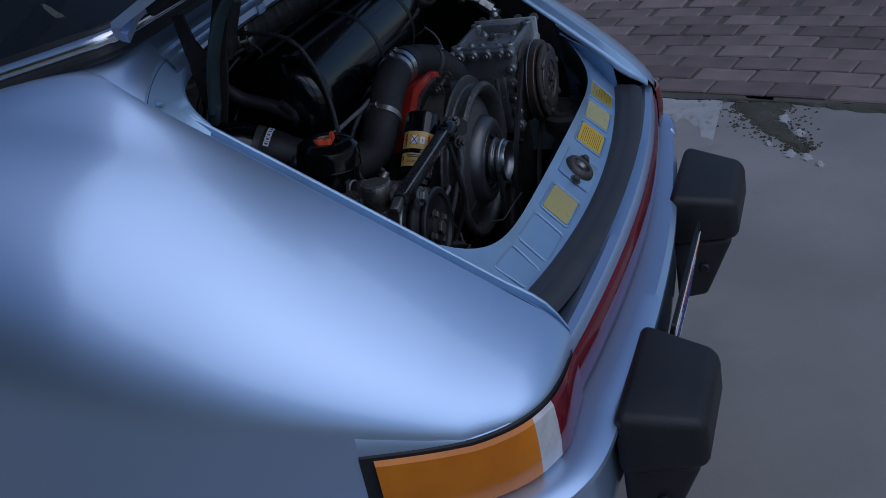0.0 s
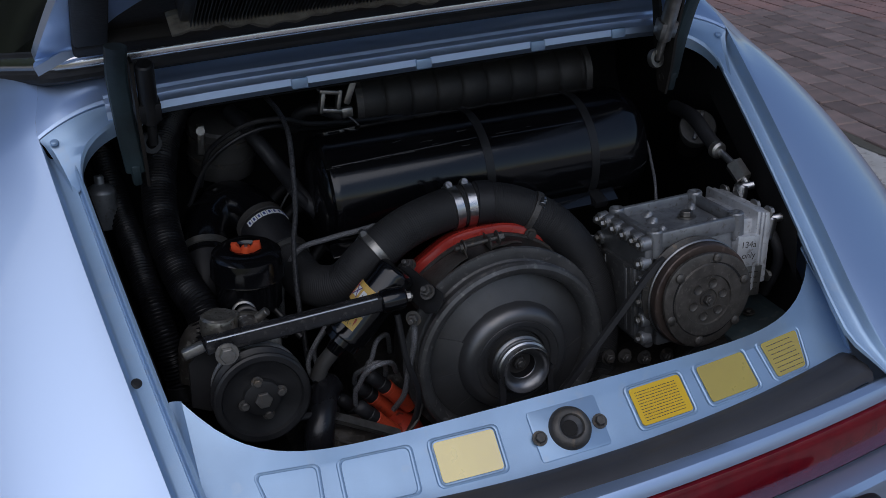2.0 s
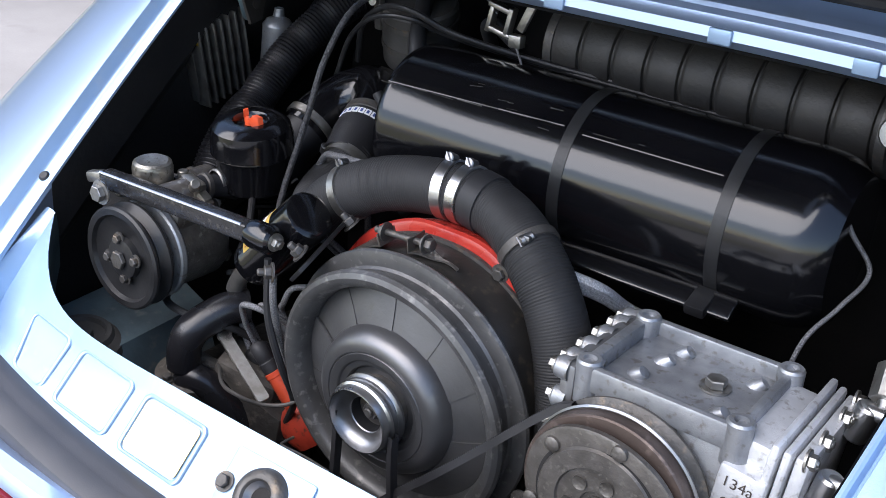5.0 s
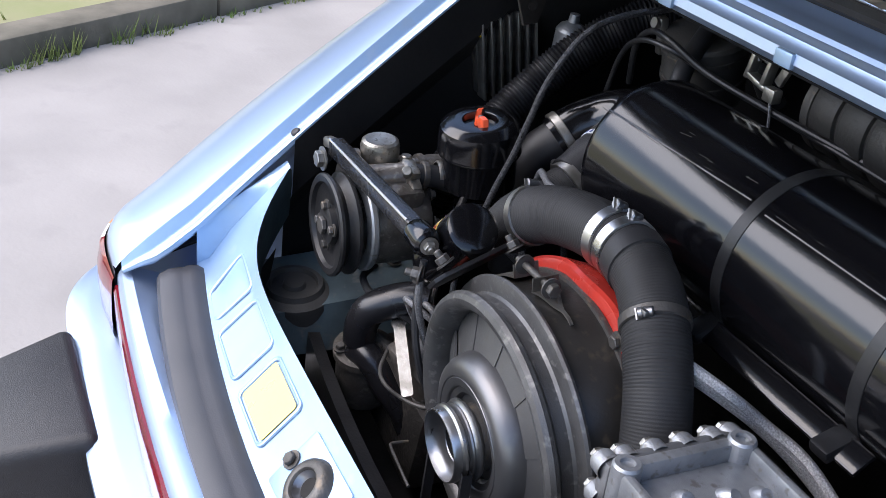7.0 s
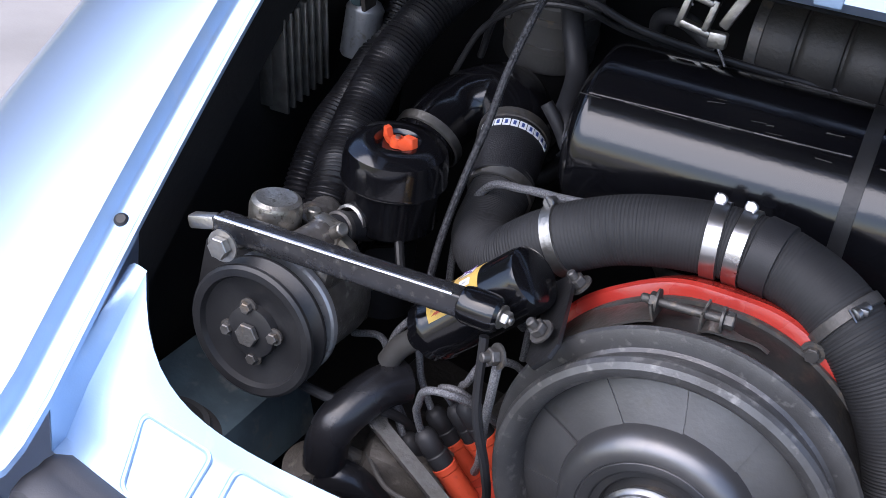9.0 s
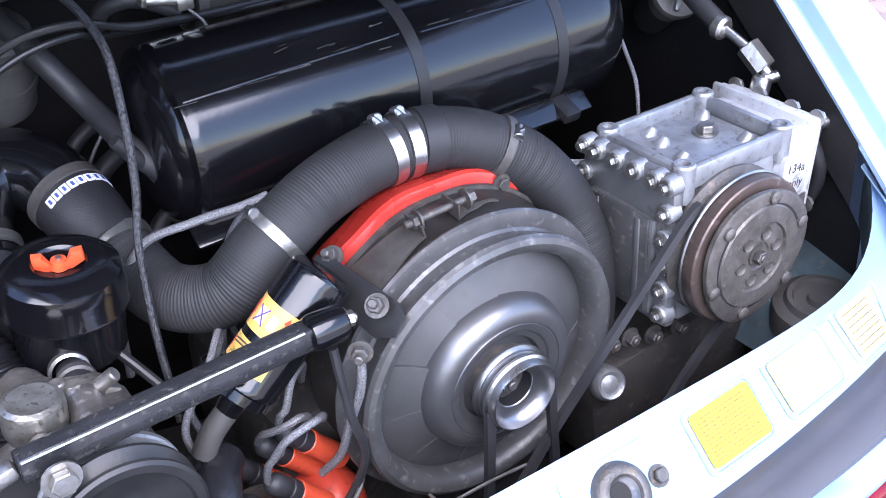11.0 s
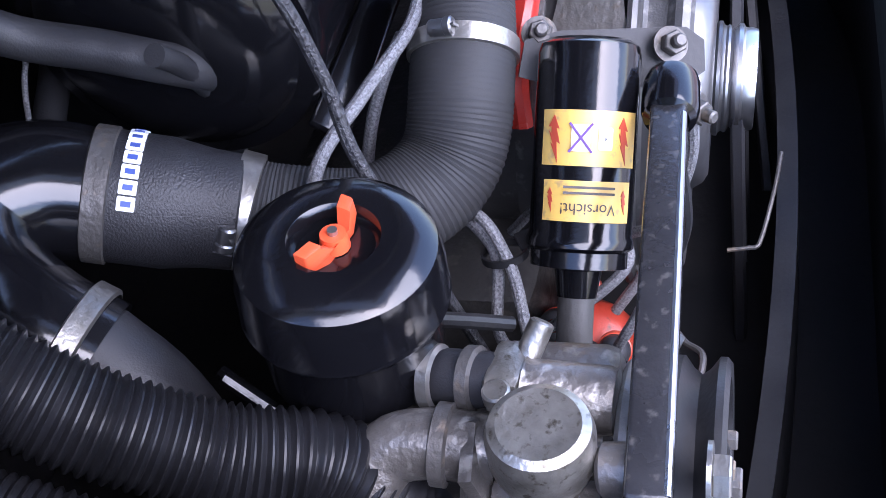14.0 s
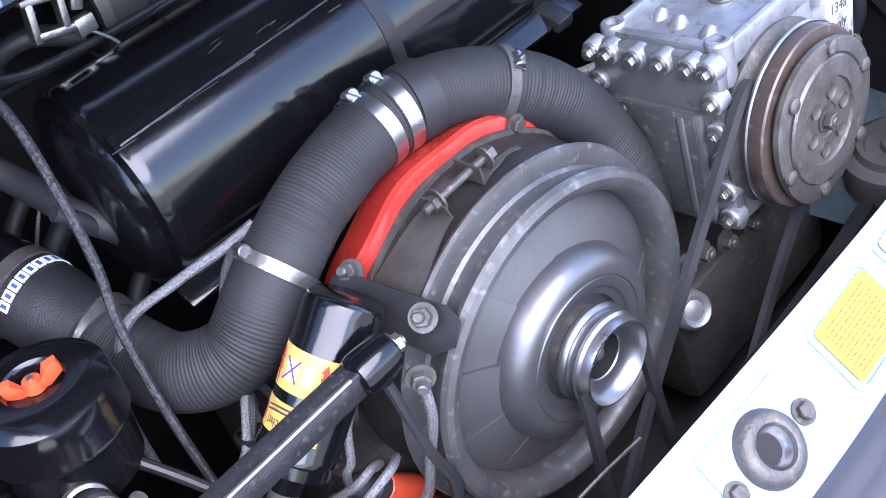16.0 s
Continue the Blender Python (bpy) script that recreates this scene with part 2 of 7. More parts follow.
def cyl(bm, p0, p1, r0, r1=None, seg=20, bev=0.0, mi=0):
    r1 = r0 if r1 is None else r1
    d = Vector(p1) - Vector(p0)
    L = d.length
    e = min(bev, r0 * 0.5, r1 * 0.5, L * 0.4)
    prof = [(0, 0), (r0 - e, 0), (r0, e), (r1, L - e), (r1 - e, L), (0, L)] if e else [(0, 0), (r0, 0), (r1, L), (0, L)]
    return lathe(bm, p0, d, prof, seg, mi)


def hexbolt(bm, p, axis, r=0.007, h=0.006, stud=0.0, washer=True, mi=0):
    a = Vector(axis).normalized()
    p = Vector(p)
    if washer:
        cyl(bm, p, p + a * 0.0018, r * 1.45, seg=18, mi=mi)
    cyl(bm, p + a * 0.0017, p + a * (h + 0.0017), r, seg=6, bev=0.0008, mi=mi)
    if stud:
        cyl(bm, p + a * h, p + a * (h + stud), r * 0.55, seg=12, bev=0.001, mi=mi)
    return bm


def box(bm, c, s, rot=None, bev=0.0, mi=0, seg=2):
    n0 = len(bm.verts)
    made = bmesh.ops.create_cube(bm, size=1.0)["verts"]
    m = Matrix.Translation(c) @ (rot or Matrix()).to_4x4() @ Matrix.Diagonal((*s, 1))
    bmesh.ops.transform(bm, matrix=m, verts=made)
    faces = list({f for v in made for f in v.link_faces})
    for f in faces:
        f.material_index = mi
    if bev:
        edges = list({e for v in made for e in v.link_edges})
        bmesh.ops.bevel(bm, geom=edges, offset=bev, segments=seg, affect="EDGES", profile=0.5, material=-1)
    return bm


def turn(rx=0, ry=0, rz=0):
    return Euler([radians(a) for a in (rx, ry, rz)]).to_matrix()


def spline(pts, step):
    """Points at even steps along a smooth curve through pts."""
    P = [Vector(p) for p in pts]
    P = [2 * P[0] - P[1], *P, 2 * P[-1] - P[-2]]
    fine = []
    for i in range(1, len(P) - 2):
        a, b, c, d = P[i - 1 : i + 3]
        for k in range(24):
            t = k / 24
            fine.append(0.5 * ((2 * b) + (c - a) * t + (2 * a - 5 * b + 4 * c - d) * t * t + (3 * b - a - 3 * c + d) * t**3))
    fine.append(P[-2])
    out, left = [fine[0]], step
    for p, q in zip(fine, fine[1:]):
        d = (q - p).length
        while d >= left:
            p = p.lerp(q, left / d)
            out.append(p)
            d, left = (q - p).length, step
        left -= d
    if (out[-1] - fine[-1]).length > step * 0.3:
        out.append(fine[-1])
    return out


def tube(bm, pts, r, seg=12, step=0.006, wave=None, caps=True, mi=0, flat=1.0):
    """A tube along a smooth curve. wave(s): a factor of the radius at arc length s."""
    line = spline(pts, step)
    t0 = (line[1] - line[0]).normalized()
    u = basis(t0)[0]
    rings, s = [], 0.0
    for i, p in enumerate(line):
        t = (line[min(i + 1, len(line) - 1)] - line[max(i - 1, 0)]).normalized()
        u = (u - t * u.dot(t)).normalized()
        v = t.cross(u)
        if i:
            s += (p - line[i - 1]).length
        rr = (r(s) if callable(r) else r) * (wave(s) if wave else 1.0)
        rings.append([bm.verts.new(p + (u * math.cos(k * math.tau / seg) + v * math.sin(k * math.tau / seg) * flat) * rr) for k in range(seg)])
    for p, q in zip(rings, rings[1:]):
        for k in range(seg):
            bm.faces.new((p[k], p[(k + 1) % seg], q[(k + 1) % seg], q[k])).material_index = mi
    if caps:
        bm.faces.new(rings[0]).material_index = mi
        bm.faces.new(rings[-1]).material_index = mi
    return bm


def ribbed(pitch, depth):
    return lambda s: 1.0 - depth * (0.5 + 0.5 * math.cos(math.tau * s / pitch))


def loft(bm, rows, mi=0, closed=False):
    """A sheet through rows of points."""
    V = [[bm.verts.new(p) for p in row] for row in rows]
    for p, q in zip(V, V[1:]):
        for k in range(len(p) - (0 if closed else 1)):
            j = (k + 1) % len(p)
            bm.faces.new((p[k], p[j], q[j], q[k])).material_index = mi
    return bm


def thick(bm, t):
    """Gives a sheet a thickness, away from its normals."""
    bmesh.ops.recalc_face_normals(bm, faces=bm.faces)
    bmesh.ops.solidify(bm, geom=bm.faces[:], thickness=t)
    return bm


def prism(bm, outline, place, depth, bev=0.0, mi=0):
    """A plate: an outline (x, y) in the plane of the matrix place, depth along its z."""
    lo = [bm.verts.new(place @ Vector((x, y, 0))) for x, y in outline]
    hi = [bm.verts.new(place @ Vector((x, y, depth))) for x, y in outline]
    n = len(lo)
    fs = [bm.faces.new(lo[::-1]), bm.faces.new(hi)]
    for k in range(n):
        fs.append(bm.faces.new((lo[k], lo[(k + 1) % n], hi[(k + 1) % n], hi[k])))
    for f in fs:
        f.material_index = mi
    if bev:
        bmesh.ops.bevel(bm, geom=list(fs[1].edges), offset=bev, segments=2, affect="EDGES", profile=0.5, material=-1)
    return bm


def rrect(w, h, r, n=5):
    out = []
    for cx, cy, a0 in ((w / 2 - r, h / 2 - r, 0), (-w / 2 + r, h / 2 - r, 90), (-w / 2 + r, -h / 2 + r, 180), (w / 2 - r, -h / 2 + r, 270)):
        for k in range(n + 1):
            a = radians(a0 + 90 * k / n)
            out.append((cx + r * math.cos(a), cy + r * math.sin(a)))
    return out


def plane_at(o, u, v):
    """A matrix with origin o, x along u, y along v."""
    u = Vector(u).normalized()
    n = u.cross(Vector(v)).normalized()
    v = n.cross(u)
    return Matrix((( u.x, v.x, n.x, o[0]), (u.y, v.y, n.y, o[1]), (u.z, v.z, n.z, o[2]), (0, 0, 0, 1)))


def mix(a, b, t):
    return a + (b - a) * t


# ---------------------------------------------------------------- ground


def ground_sheet():
    bm = B()
    xs = [-400, -60, -12, -6, *np.arange(-3, 3.01, 0.5), 6, 12, 60, 400]
    ys = [-400, -60, -12, -4, *np.arange(-2, 6.01, 0.5), 12, 60, 400]
    loft(bm, [[(x, y, 0) for x in xs] for y in ys])
    return tagged(part("ground", bm, CONCRETE, None), "weathered grey concrete driveway with stains", "ground", kind="structure")


ground_sheet()


# ---------------------------------------------------------------- the car's body
car = thing("car", (0, 0.3, 0), "light blue metallic coupe with its rear engine lid open", "car")


def side(s, y):
    """The fender's lip beside the lid opening, s = -1 for the car's left and 1 for its right."""
    def plain(y):
        u = y - 0.2
        return (0.4735 if s < 0 else 0.4440) + 0.1418 * u - 0.0784 * u * u, 0.8763 + 0.757 * u - 0.0855 * u * u

    x, z = plain(y)
    y0 = tail_y(s * 0.45) - 0.003
    k = (y - y0) / 0.085
    if k < 1:
        z = mix(0.655, plain(y0 + 0.085)[1], max(0, k) ** 0.72)
        x = mix(0.440 if s > 0 else 0.446, x, max(0, k) ** 0.5)
    return Vector((s * x, y, z))


def tail_y(x):
    """The tail's outline from above, behind the lid."""
    return -0.090 + (0.19 if x > -0.08 else 0.135) * (x + 0.08) ** 2


def half_width(s, y):
    y0 = tail_y(s * 0.45) - 0.003
    k = max(0.0, 1 - ((0.51 - min(y, 0.51)) / (0.51 - y0)) ** 2)
    return 0.45 + 0.345 * k ** (0.33 + 0.40 * k) if s < 0 else 0.45 + 0.25 * k**0.48


def window_edge(y, s=-1):
    return 0.448 + 0.25 * (1 - math.exp(-max(0, y - 0.43) / 0.55))


def window_z(y):
    return 1.090 - 0.14 * min(max(0.0, y - 0.45), 0.25)


def fender_edge(s, y):
    """The fender's inner edge: along the opening, then up to the window."""
    e = side(s, min(y, 0.396))
    if y > 0.396:
        t = min(1, (y - 0.396) / 0.16)
        a, b = t * t * (3 - 2 * t), t * (1 - t) ** 2
        e = Vector((s * (mix(abs(e.x), window_edge(y, s) + 0.004, a) + 0.010 * b), y, mix(e.z, window_z(y) - 0.010, a) + 0.112 * b))
    return e


def fender(s):
    bm = B()
    y0 = tail_y(s * 0.45) - 0.003
    ys = [*(y0 + d for d in (0, 0.001, 0.003, 0.007, 0.013, 0.022, 0.035)), 0.05, *np.arange(0.01, 0.39, 0.03)[::1], 0.395, 0.399, 0.403, 0.408, 0.414, 0.42, 0.43, 0.44, 0.46, 0.48, 0.50, 0.53, 0.56, 0.60, *np.arange(0.64, 2.3, 0.12)]
    ys = sorted(set(round(float(y), 4) for y in ys))
    rows = []

    def edge(y):
        return fender_edge(s, y)

    for y in ys:
        e = edge(y)
        reach = 0.17 * min(1, max(0, (y - 0.03) / 0.2))
        even = sum(edge(y + reach * d).z for d in np.linspace(-1, 1, 11)) / 11
        W = max(half_width(s, y), abs(e.x) + 0.004)
        zb = 0.645 + 0.11 * math.tanh(max(0, y) * 3.3)
        slim = min(1, (y - y0) / 0.45)
        full = min(1, max(0, y - 0.32) / 0.28) if s < 0 else 0
        zt = max(e.z, zb + 0.008)
        row = []
        n = 24
        for k in range(n + 1):
            a = k / n * math.pi / 2
            crown = mix(zt, min(even, zt + 0.03), min(1, k / 5) ** 2 * (3 - 2 * min(1, k / 5)))
            row.append((s * mix(abs(e.x), W, math.sin(a) ** (1.22 + (0.12 if s < 0 else 0.40) * slim - full * 0.34)), y, mix(zb, crown, math.cos(a) ** (1.09 - full * 0.28))))
        # the flank below the shoulder
        for d, dz in ((0.004, 0.04), (0.006, 0.09), (0.003, 0.14), (-0.006, 0.20), (-0.02, 0.28), (-0.05, 0.36)):
            row.append((s * (W + d * min(1, max(0, (y + 0.06) * 4))), y, zb - dz - 0.3 * (zb - 0.645)))
        rows.append(row)
    # the wheel arch is cut from the flank
    loft(bm, rows)
    cut = [f for f in bm.faces if (f.calc_center_median() - Vector((s * 0.8, 0.92, 0.32))).yz.length < 0.36 and f.calc_center_median().z < 0.66 and abs(f.calc_center_median().x) > 0.7]
    bmesh.ops.delete(bm, geom=cut, context="FACES")
    # the lamp takes the place of the flank at the tail
    cut = [f for f in bm.faces if f.calc_center_median().y < 0.09 and f.calc_center_median().z < 0.644 + 0.11 * max(0, f.calc_center_median().y)]
    bmesh.ops.delete(bm, geom=cut, context="FACES")
    return part("fender", bm, PAINT, car, "curved rear fender in light blue metallic")


for s in (-1, 1):
    fender(s)


def rim(s):
    """The gutter beside the opening: lip, dark slot, flange and inner drop."""
    bm = B()
    prof = [(0.0, 0.0, 0), (0.0015, -0.002, 0), (0.005, -0.015, 0), (0.008, -0.019, 0), (0.011, -0.020, 0), (0.025, -0.020, 0), (0.0265, -0.024, 0), (0.028, -0.023, 0), (0.029, -0.011, 0), (0.031, -0.009, 0), (0.034, -0.010, 0), (0.035, -0.016, 0)]
    rows = []
    y0 = tail_y(s * 0.45) - 0.003
    for y in np.linspace(y0 + 0.006, 0.385, 30):
        e = side(s, y)
        w = min(1.0, 0.3 + (y - y0) / 0.06)
        rows.append([(e.x - s * dx * w, y, e.z + dz * w) for dx, dz, _ in prof])
    loft(bm, rows)
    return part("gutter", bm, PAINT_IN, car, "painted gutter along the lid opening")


for s in (-1, 1):
    rim(s)


def front_frame():
    """The body edge in front of the opening, with its ridges, up to the rear window."""
    bm = B()
    prof = [(0.404, 1.026), (0.396, 1.034), (0.397, 1.043), (0.402, 1.047), (0.404, 1.052), (0.412, 1.056), (0.414, 1.060), (0.420, 1.063), (0.426, 1.065), (0.437, 1.067), (0.444, 1.073), (0.447, 1.086)]
    rows = []
    for y, z in prof:
        row = []
        for k in range(33):
            x = mix(-0.415, 0.395, k / 32)
            q = abs((x + 0.013) / 0.474)
            row.append((x, y, z - 0.015 * q**5))
        rows.append(row)
    loft(bm, rows)
    return part("cowl_edge", bm, PAINT, car, "ridged body edge below the rear window")


front_frame()


def corner_panel(s):
    """The fender's skin between the opening's upper corner and the window."""
    n = 14
    xi = 0.405 if s < 0 else 0.385
    left = [fender_edge(s, mix(0.396, 0.556, t)) for t in np.linspace(0, 1, n + 1)]
    right = [Vector((s * xi, mix(0.412, 0.448, t), mix(1.050, 1.080, t))) for t in np.linspace(0, 1, n + 1)]
    low = [left[0].lerp(right[0], t) + Vector((0, 0.004, 0.010)) * (4 * t * (1 - t)) * 0.6 for t in np.linspace(0, 1, n + 1)]
    mid = Vector((s * 0.440, 0.452, 1.080))
    top = [left[-1] * (1 - t) ** 2 + mid * 2 * t * (1 - t) + right[-1] * t * t for t in np.linspace(0, 1, n + 1)]
    rows = []
    for a in range(n + 1):
        v = a / n
        row = []
        for b in range(n + 1):
            u = b / n
            p = left[a] * (1 - u) + right[a] * u + low[b] * (1 - v) + top[b] * v
            p -= left[0] * (1 - u) * (1 - v) + right[0] * u * (1 - v) + left[-1] * (1 - u) * v + right[-1] * u * v
            row.append(p)
        rows.append(row)
    bm = B()
    loft(bm, rows)
    loft(bm, [low, [p + Vector((0, -0.002, -0.004)) for p in low], [p + Vector((0, 0.003, -0.014)) for p in low]])
    return part("corner_panel", bm, PAINT, car)


for s in (-1, 1):
    corner_panel(s)


def ledge_screw():
    bm = B()
    lathe(bm, side(-1, 0.131) + Vector((0.012, 0, -0.020)), (0.2, -0.6, 0.8), [(0.006, -0.001), (0.006, 0.0015), (0.004, 0.003), (0, 0.003)], 16)
    part("screw", bm, SATIN, car, "dark screw in the gutter")


ledge_screw()


def corner_gusset(s):
    """The rounded flange in the upper corner of the opening."""
    bm = B()
    a = side(s, 0.340)
    c = side(s, 0.394)
    f = Vector((s * (0.405 if s < 0 else 0.385), 0.411, 1.047))
    g = Vector((s * (0.372 if s < 0 else 0.350), 0.405, 1.047))
    rows_o, rows_i = [], []
    i0 = a + Vector((-s * 0.034, 0, -0.010))
    i1 = g + Vector((0, -0.008, -0.018))
    mid = c + Vector((-s * 0.040, -0.006, -0.002))
    for k in range(21):
        t = k / 20
        if t < 0.4:
            o = a.lerp(c, t / 0.4) + Vector((-s * 0.020 * (1 - t / 0.4) ** 0.7, 0, -0.0165 * (1 - t / 0.4) - 0.004))
        elif t < 0.85:
            u = (t - 0.4) / 0.45
            o = c.lerp(f, u) + Vector((0, 0.0024, 0.006)) * (4 * u * (1 - u)) + Vector((0, 0, -0.004))
        else:
            o = f.lerp(g, (t - 0.85) / 0.15) + Vector((0, 0, -0.004))
        rows_o.append(o)
        rows_i.append(i0 * (1 - t) ** 2 + mid * 2 * t * (1 - t) + i1 * t * t)
    drop = [p + Vector((s * 0.003, 0.003, -0.016)) for p in rows_i]
    lip = [p.lerp(q, 0.06) + Vector((0, 0, 0.003)) for p, q in zip(rows_i, rows_o)]
    loft(bm, [rows_o, [p.lerp(q, 0.2) + Vector((0, 0, -0.005)) for p, q in zip(rows_o, rows_i)], [p.lerp(q, 0.55) + Vector((0, 0, -0.003)) for p, q in zip(rows_o, rows_i)], [p.lerp(q, 0.88) for p, q in zip(rows_o, rows_i)], lip, rows_i, drop])
    lathe(bm, c + Vector((-s * 0.017, -0.006, -0.007)), (0, -0.4, 0.9), [(0.005, -0.002), (0.005, 0.001), (0.003, 0.002), (0, 0.002)], 12)
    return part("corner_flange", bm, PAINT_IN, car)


for s in (-1, 1):
    corner_gusset(s)


# the panel with the latch, and what is on it
def pan(x, k):
    """A point of the latch panel: k = 0 at the inner lip, 1 at the top of the stickers, 2 at their foot, 3 under the seal."""
    q = min(1.0, abs(x) / 0.41)
    rise = 0.075 * q**7
    b = Vector((x, 0.0255 + 0.17 * (x + 0.05) ** 2, 0.7000 + 0.15 * rise))
    if k <= 1:
        return Vector((x, 0.0385 + 0.0425 * (x + 0.06) ** 2 + 0.069 * q**8, 0.717 + 0.063 * q**8)).lerp(b, k)
    c = Vector((x, -0.0075 + 0.21 * (x + 0.03) ** 2, 0.6660 + 0.010 * q * q))
    if k <= 2:
        return b.lerp(c, k - 1)
    return c.lerp(Vector((x, -0.0255 + 0.24 * (x + 0.03) ** 2, 0.6535 + 0.018 * q * q)), k - 2)


def latch_panel():
    bm = B()
    ks = [0, 0.15, 0.4, 0.7, 1, 1.3, 1.7, 2, 2.5, 3]
    rows = []
    for k in ks:
        row = []
        for i in range(61):
            x = mix(-0.411, 0.411, i / 60)
            p = pan(x, max(k, 0))
            if k < 0:
                p = p + Vector((0, 0.004, -0.022 if k == -1 else -0.06))
            row.append(p)
        rows.append(row)
    loft(bm, rows)
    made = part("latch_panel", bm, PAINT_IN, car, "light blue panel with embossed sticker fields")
    # the turned-down inner edge, darker blue than the panel's face
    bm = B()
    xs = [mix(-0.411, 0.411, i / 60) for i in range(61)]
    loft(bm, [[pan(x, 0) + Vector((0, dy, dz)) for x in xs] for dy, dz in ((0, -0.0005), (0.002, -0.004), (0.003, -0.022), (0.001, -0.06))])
    part("panel_skirt", bm, PAINT_DARK, car, "dark blue turned-down edge of the panel")
    return made


panel = latch_panel()


def panel_end(s):
    """The panel's end, running on below the gutter."""
    bm = B()
    rows = []
    for k in (0, 0.2, 0.4, 0.6, 0.8, 1.0, 1.3, 1.6, 2.0, 2.5, 3.0):
        a = pan(s * 0.41, k)
        b = side(s, max(a.y, -0.02)) + Vector((-s * 0.033, 0, -0.017 - 0.013 * (1 - min(1, k))))
        b.y = a.y
        rows.append([a, a.lerp(b, 0.35) + Vector((0, 0, 0.002)), a.lerp(b, 0.7) + Vector((0, 0, 0.003)), b])
    loft(bm, rows)
    thick(bm, 0.0015)
    return part("panel_end", bm, PAINT_IN, car)


for s in (-1, 1):
    panel_end(s)


def on_panel(x, k, lift=0.001):
    o = pan(x, k)
    u = pan(x + 0.005, k) - pan(x - 0.005, k)
    v = pan(x, 1.05) - pan(x, 1.95)
    m = plane_at(o, u, v)
    return m @ Matrix.Translation((0, 0, lift))


def bead(x0, x1, shape=0.0):
    """The raised bead round a sticker field."""
    m = on_panel((x0 + x1) / 2, 1.5, 0.0)
    w, h = x1 - x0 + 0.008, 0.054
    out = rrect(w, h, 0.007, 4)
    if shape:
        out = [(px + (0 if px * shape < 0 else shape * 0.016 * (py / h - 0.5)), py) for px, py in out]
    bm = B()
    pts = [m @ Vector((px, py, 0.0006)) for px, py in out]
    rings = []
    n = len(pts)
    z = m.to_3x3() @ Vector((0, 0, 1))
    c = m.translation
    for i, p in enumerate(pts):
        d = (p - c).normalized()
        rings.append([bm.verts.new(p + d * (0.0028 * math.cos(a)) + z * (0.0022 * math.sin(a))) for a in np.linspace(0, math.pi, 5)])
    for i in range(n):
        p, q = rings[i], rings[(i + 1) % n]
        for k in range(4):
            bm.faces.new((p[k], p[k + 1], q[k + 1], q[k]))
    return part("bead", bm, PAINT_IN, panel)


def sticker(x0, x1, lines, shape=0.0, label="yellow foil sticker"):
    m = on_panel((x0 + x1) / 2, 1.5, 0.0012)
    w, h = x1 - x0, 0.046
    out = rrect(w, h, 0.004, 3)
    if shape:
        out = [(px + (0 if px * shape < 0 else shape * 0.014 * (py / h - 0.5)), py) for px, py in out]
    bm = B()
    prism(bm, out, m, 0.0006)
    rnd = random.Random(int(x0 * 1000))
    for i in range(lines):
        y = h / 2 - 0.006 - i * (h - 0.011) / max(1, lines - 1)
        x = -w / 2 + 0.006
        end = w / 2 - (0.008 if not shape else 0.014)
        while x < end:
            L = min(rnd.uniform(0.002, 0.007), end - x)
            box(bm, m @ Vector((x + L / 2, y, 0.0007)), (L, 0.0008, 0.0004), m.to_3x3(), mi=1)
            x += L + 0.0012
    return part("sticker", bm, [YELLOW_DULL if lines > 8 else YELLOW, INK], panel, label, smooth=False)


bead(-0.160, -0.088)
sticker(-0.160, -0.088, 0, label="plain yellow foil sticker")
bead(0.089, 0.160)
sticker(0.089, 0.160, 11, label="yellow sticker with lines of small print")
bead(0.187, 0.258)
sticker(0.187, 0.258, 0, label="glossy yellow foil sticker, reflecting the sky")
bead(0.286, 0.350, 1.0)
sticker(0.288, 0.348, 7, 1.0, "yellow sticker with a slanted end")
bead(-0.263, -0.190)
bead(-0.354, -0.294, -1.0)


def latch():
    m = on_panel(0.0, 1.5, 0.0008)
    bm = B()
    prism(bm, rrect(0.088, 0.060, 0.003, 2), m, 0.0018, 0.0006)
    pl = part("latch_plate", bm, PAINT_IN, panel)
    bm = B()
    z = m.to_3x3() @ Vector((0, 0, 1))
    c = m @ Vector((0.001, 0.0, 0.0018))
    prof = [(0.0132, 0.002), (0.0136, 0.0070), (0.0150, 0.0090), (0.0170, 0.0095), (0.021, 0.0085), (0.0245, 0.005), (0.026, 0.0)]
    lathe(bm, c, z, prof, 36)
    part("latch_ring", bm, IRON, panel, "dark steel latch ring")
    bm = B()
    lathe(bm, c, z, [(0, 0.0003), (0.0096, 0.0003)], 24)
    part("latch_hole", bm, BAY, panel)
    bm = B()
    lathe(bm, c, z, [(0.0092, 0.0002), (0.0098, 0.0014), (0.0108, 0.0026), (0.0124, 0.0045), (0.0134, 0.0064)], 32)
    part("latch_cone", bm, DULL_STEEL, panel, "polished inner cone of the latch")
    for sx in (-1, 1):
        bm = B()
        hexbolt(bm, m @ Vector((sx * 0.0385, -0.002, 0.0018)), z, 0.0062, 0.005)
        part("bolt", bm, IRON, panel, "dark hexagon bolt")


latch()


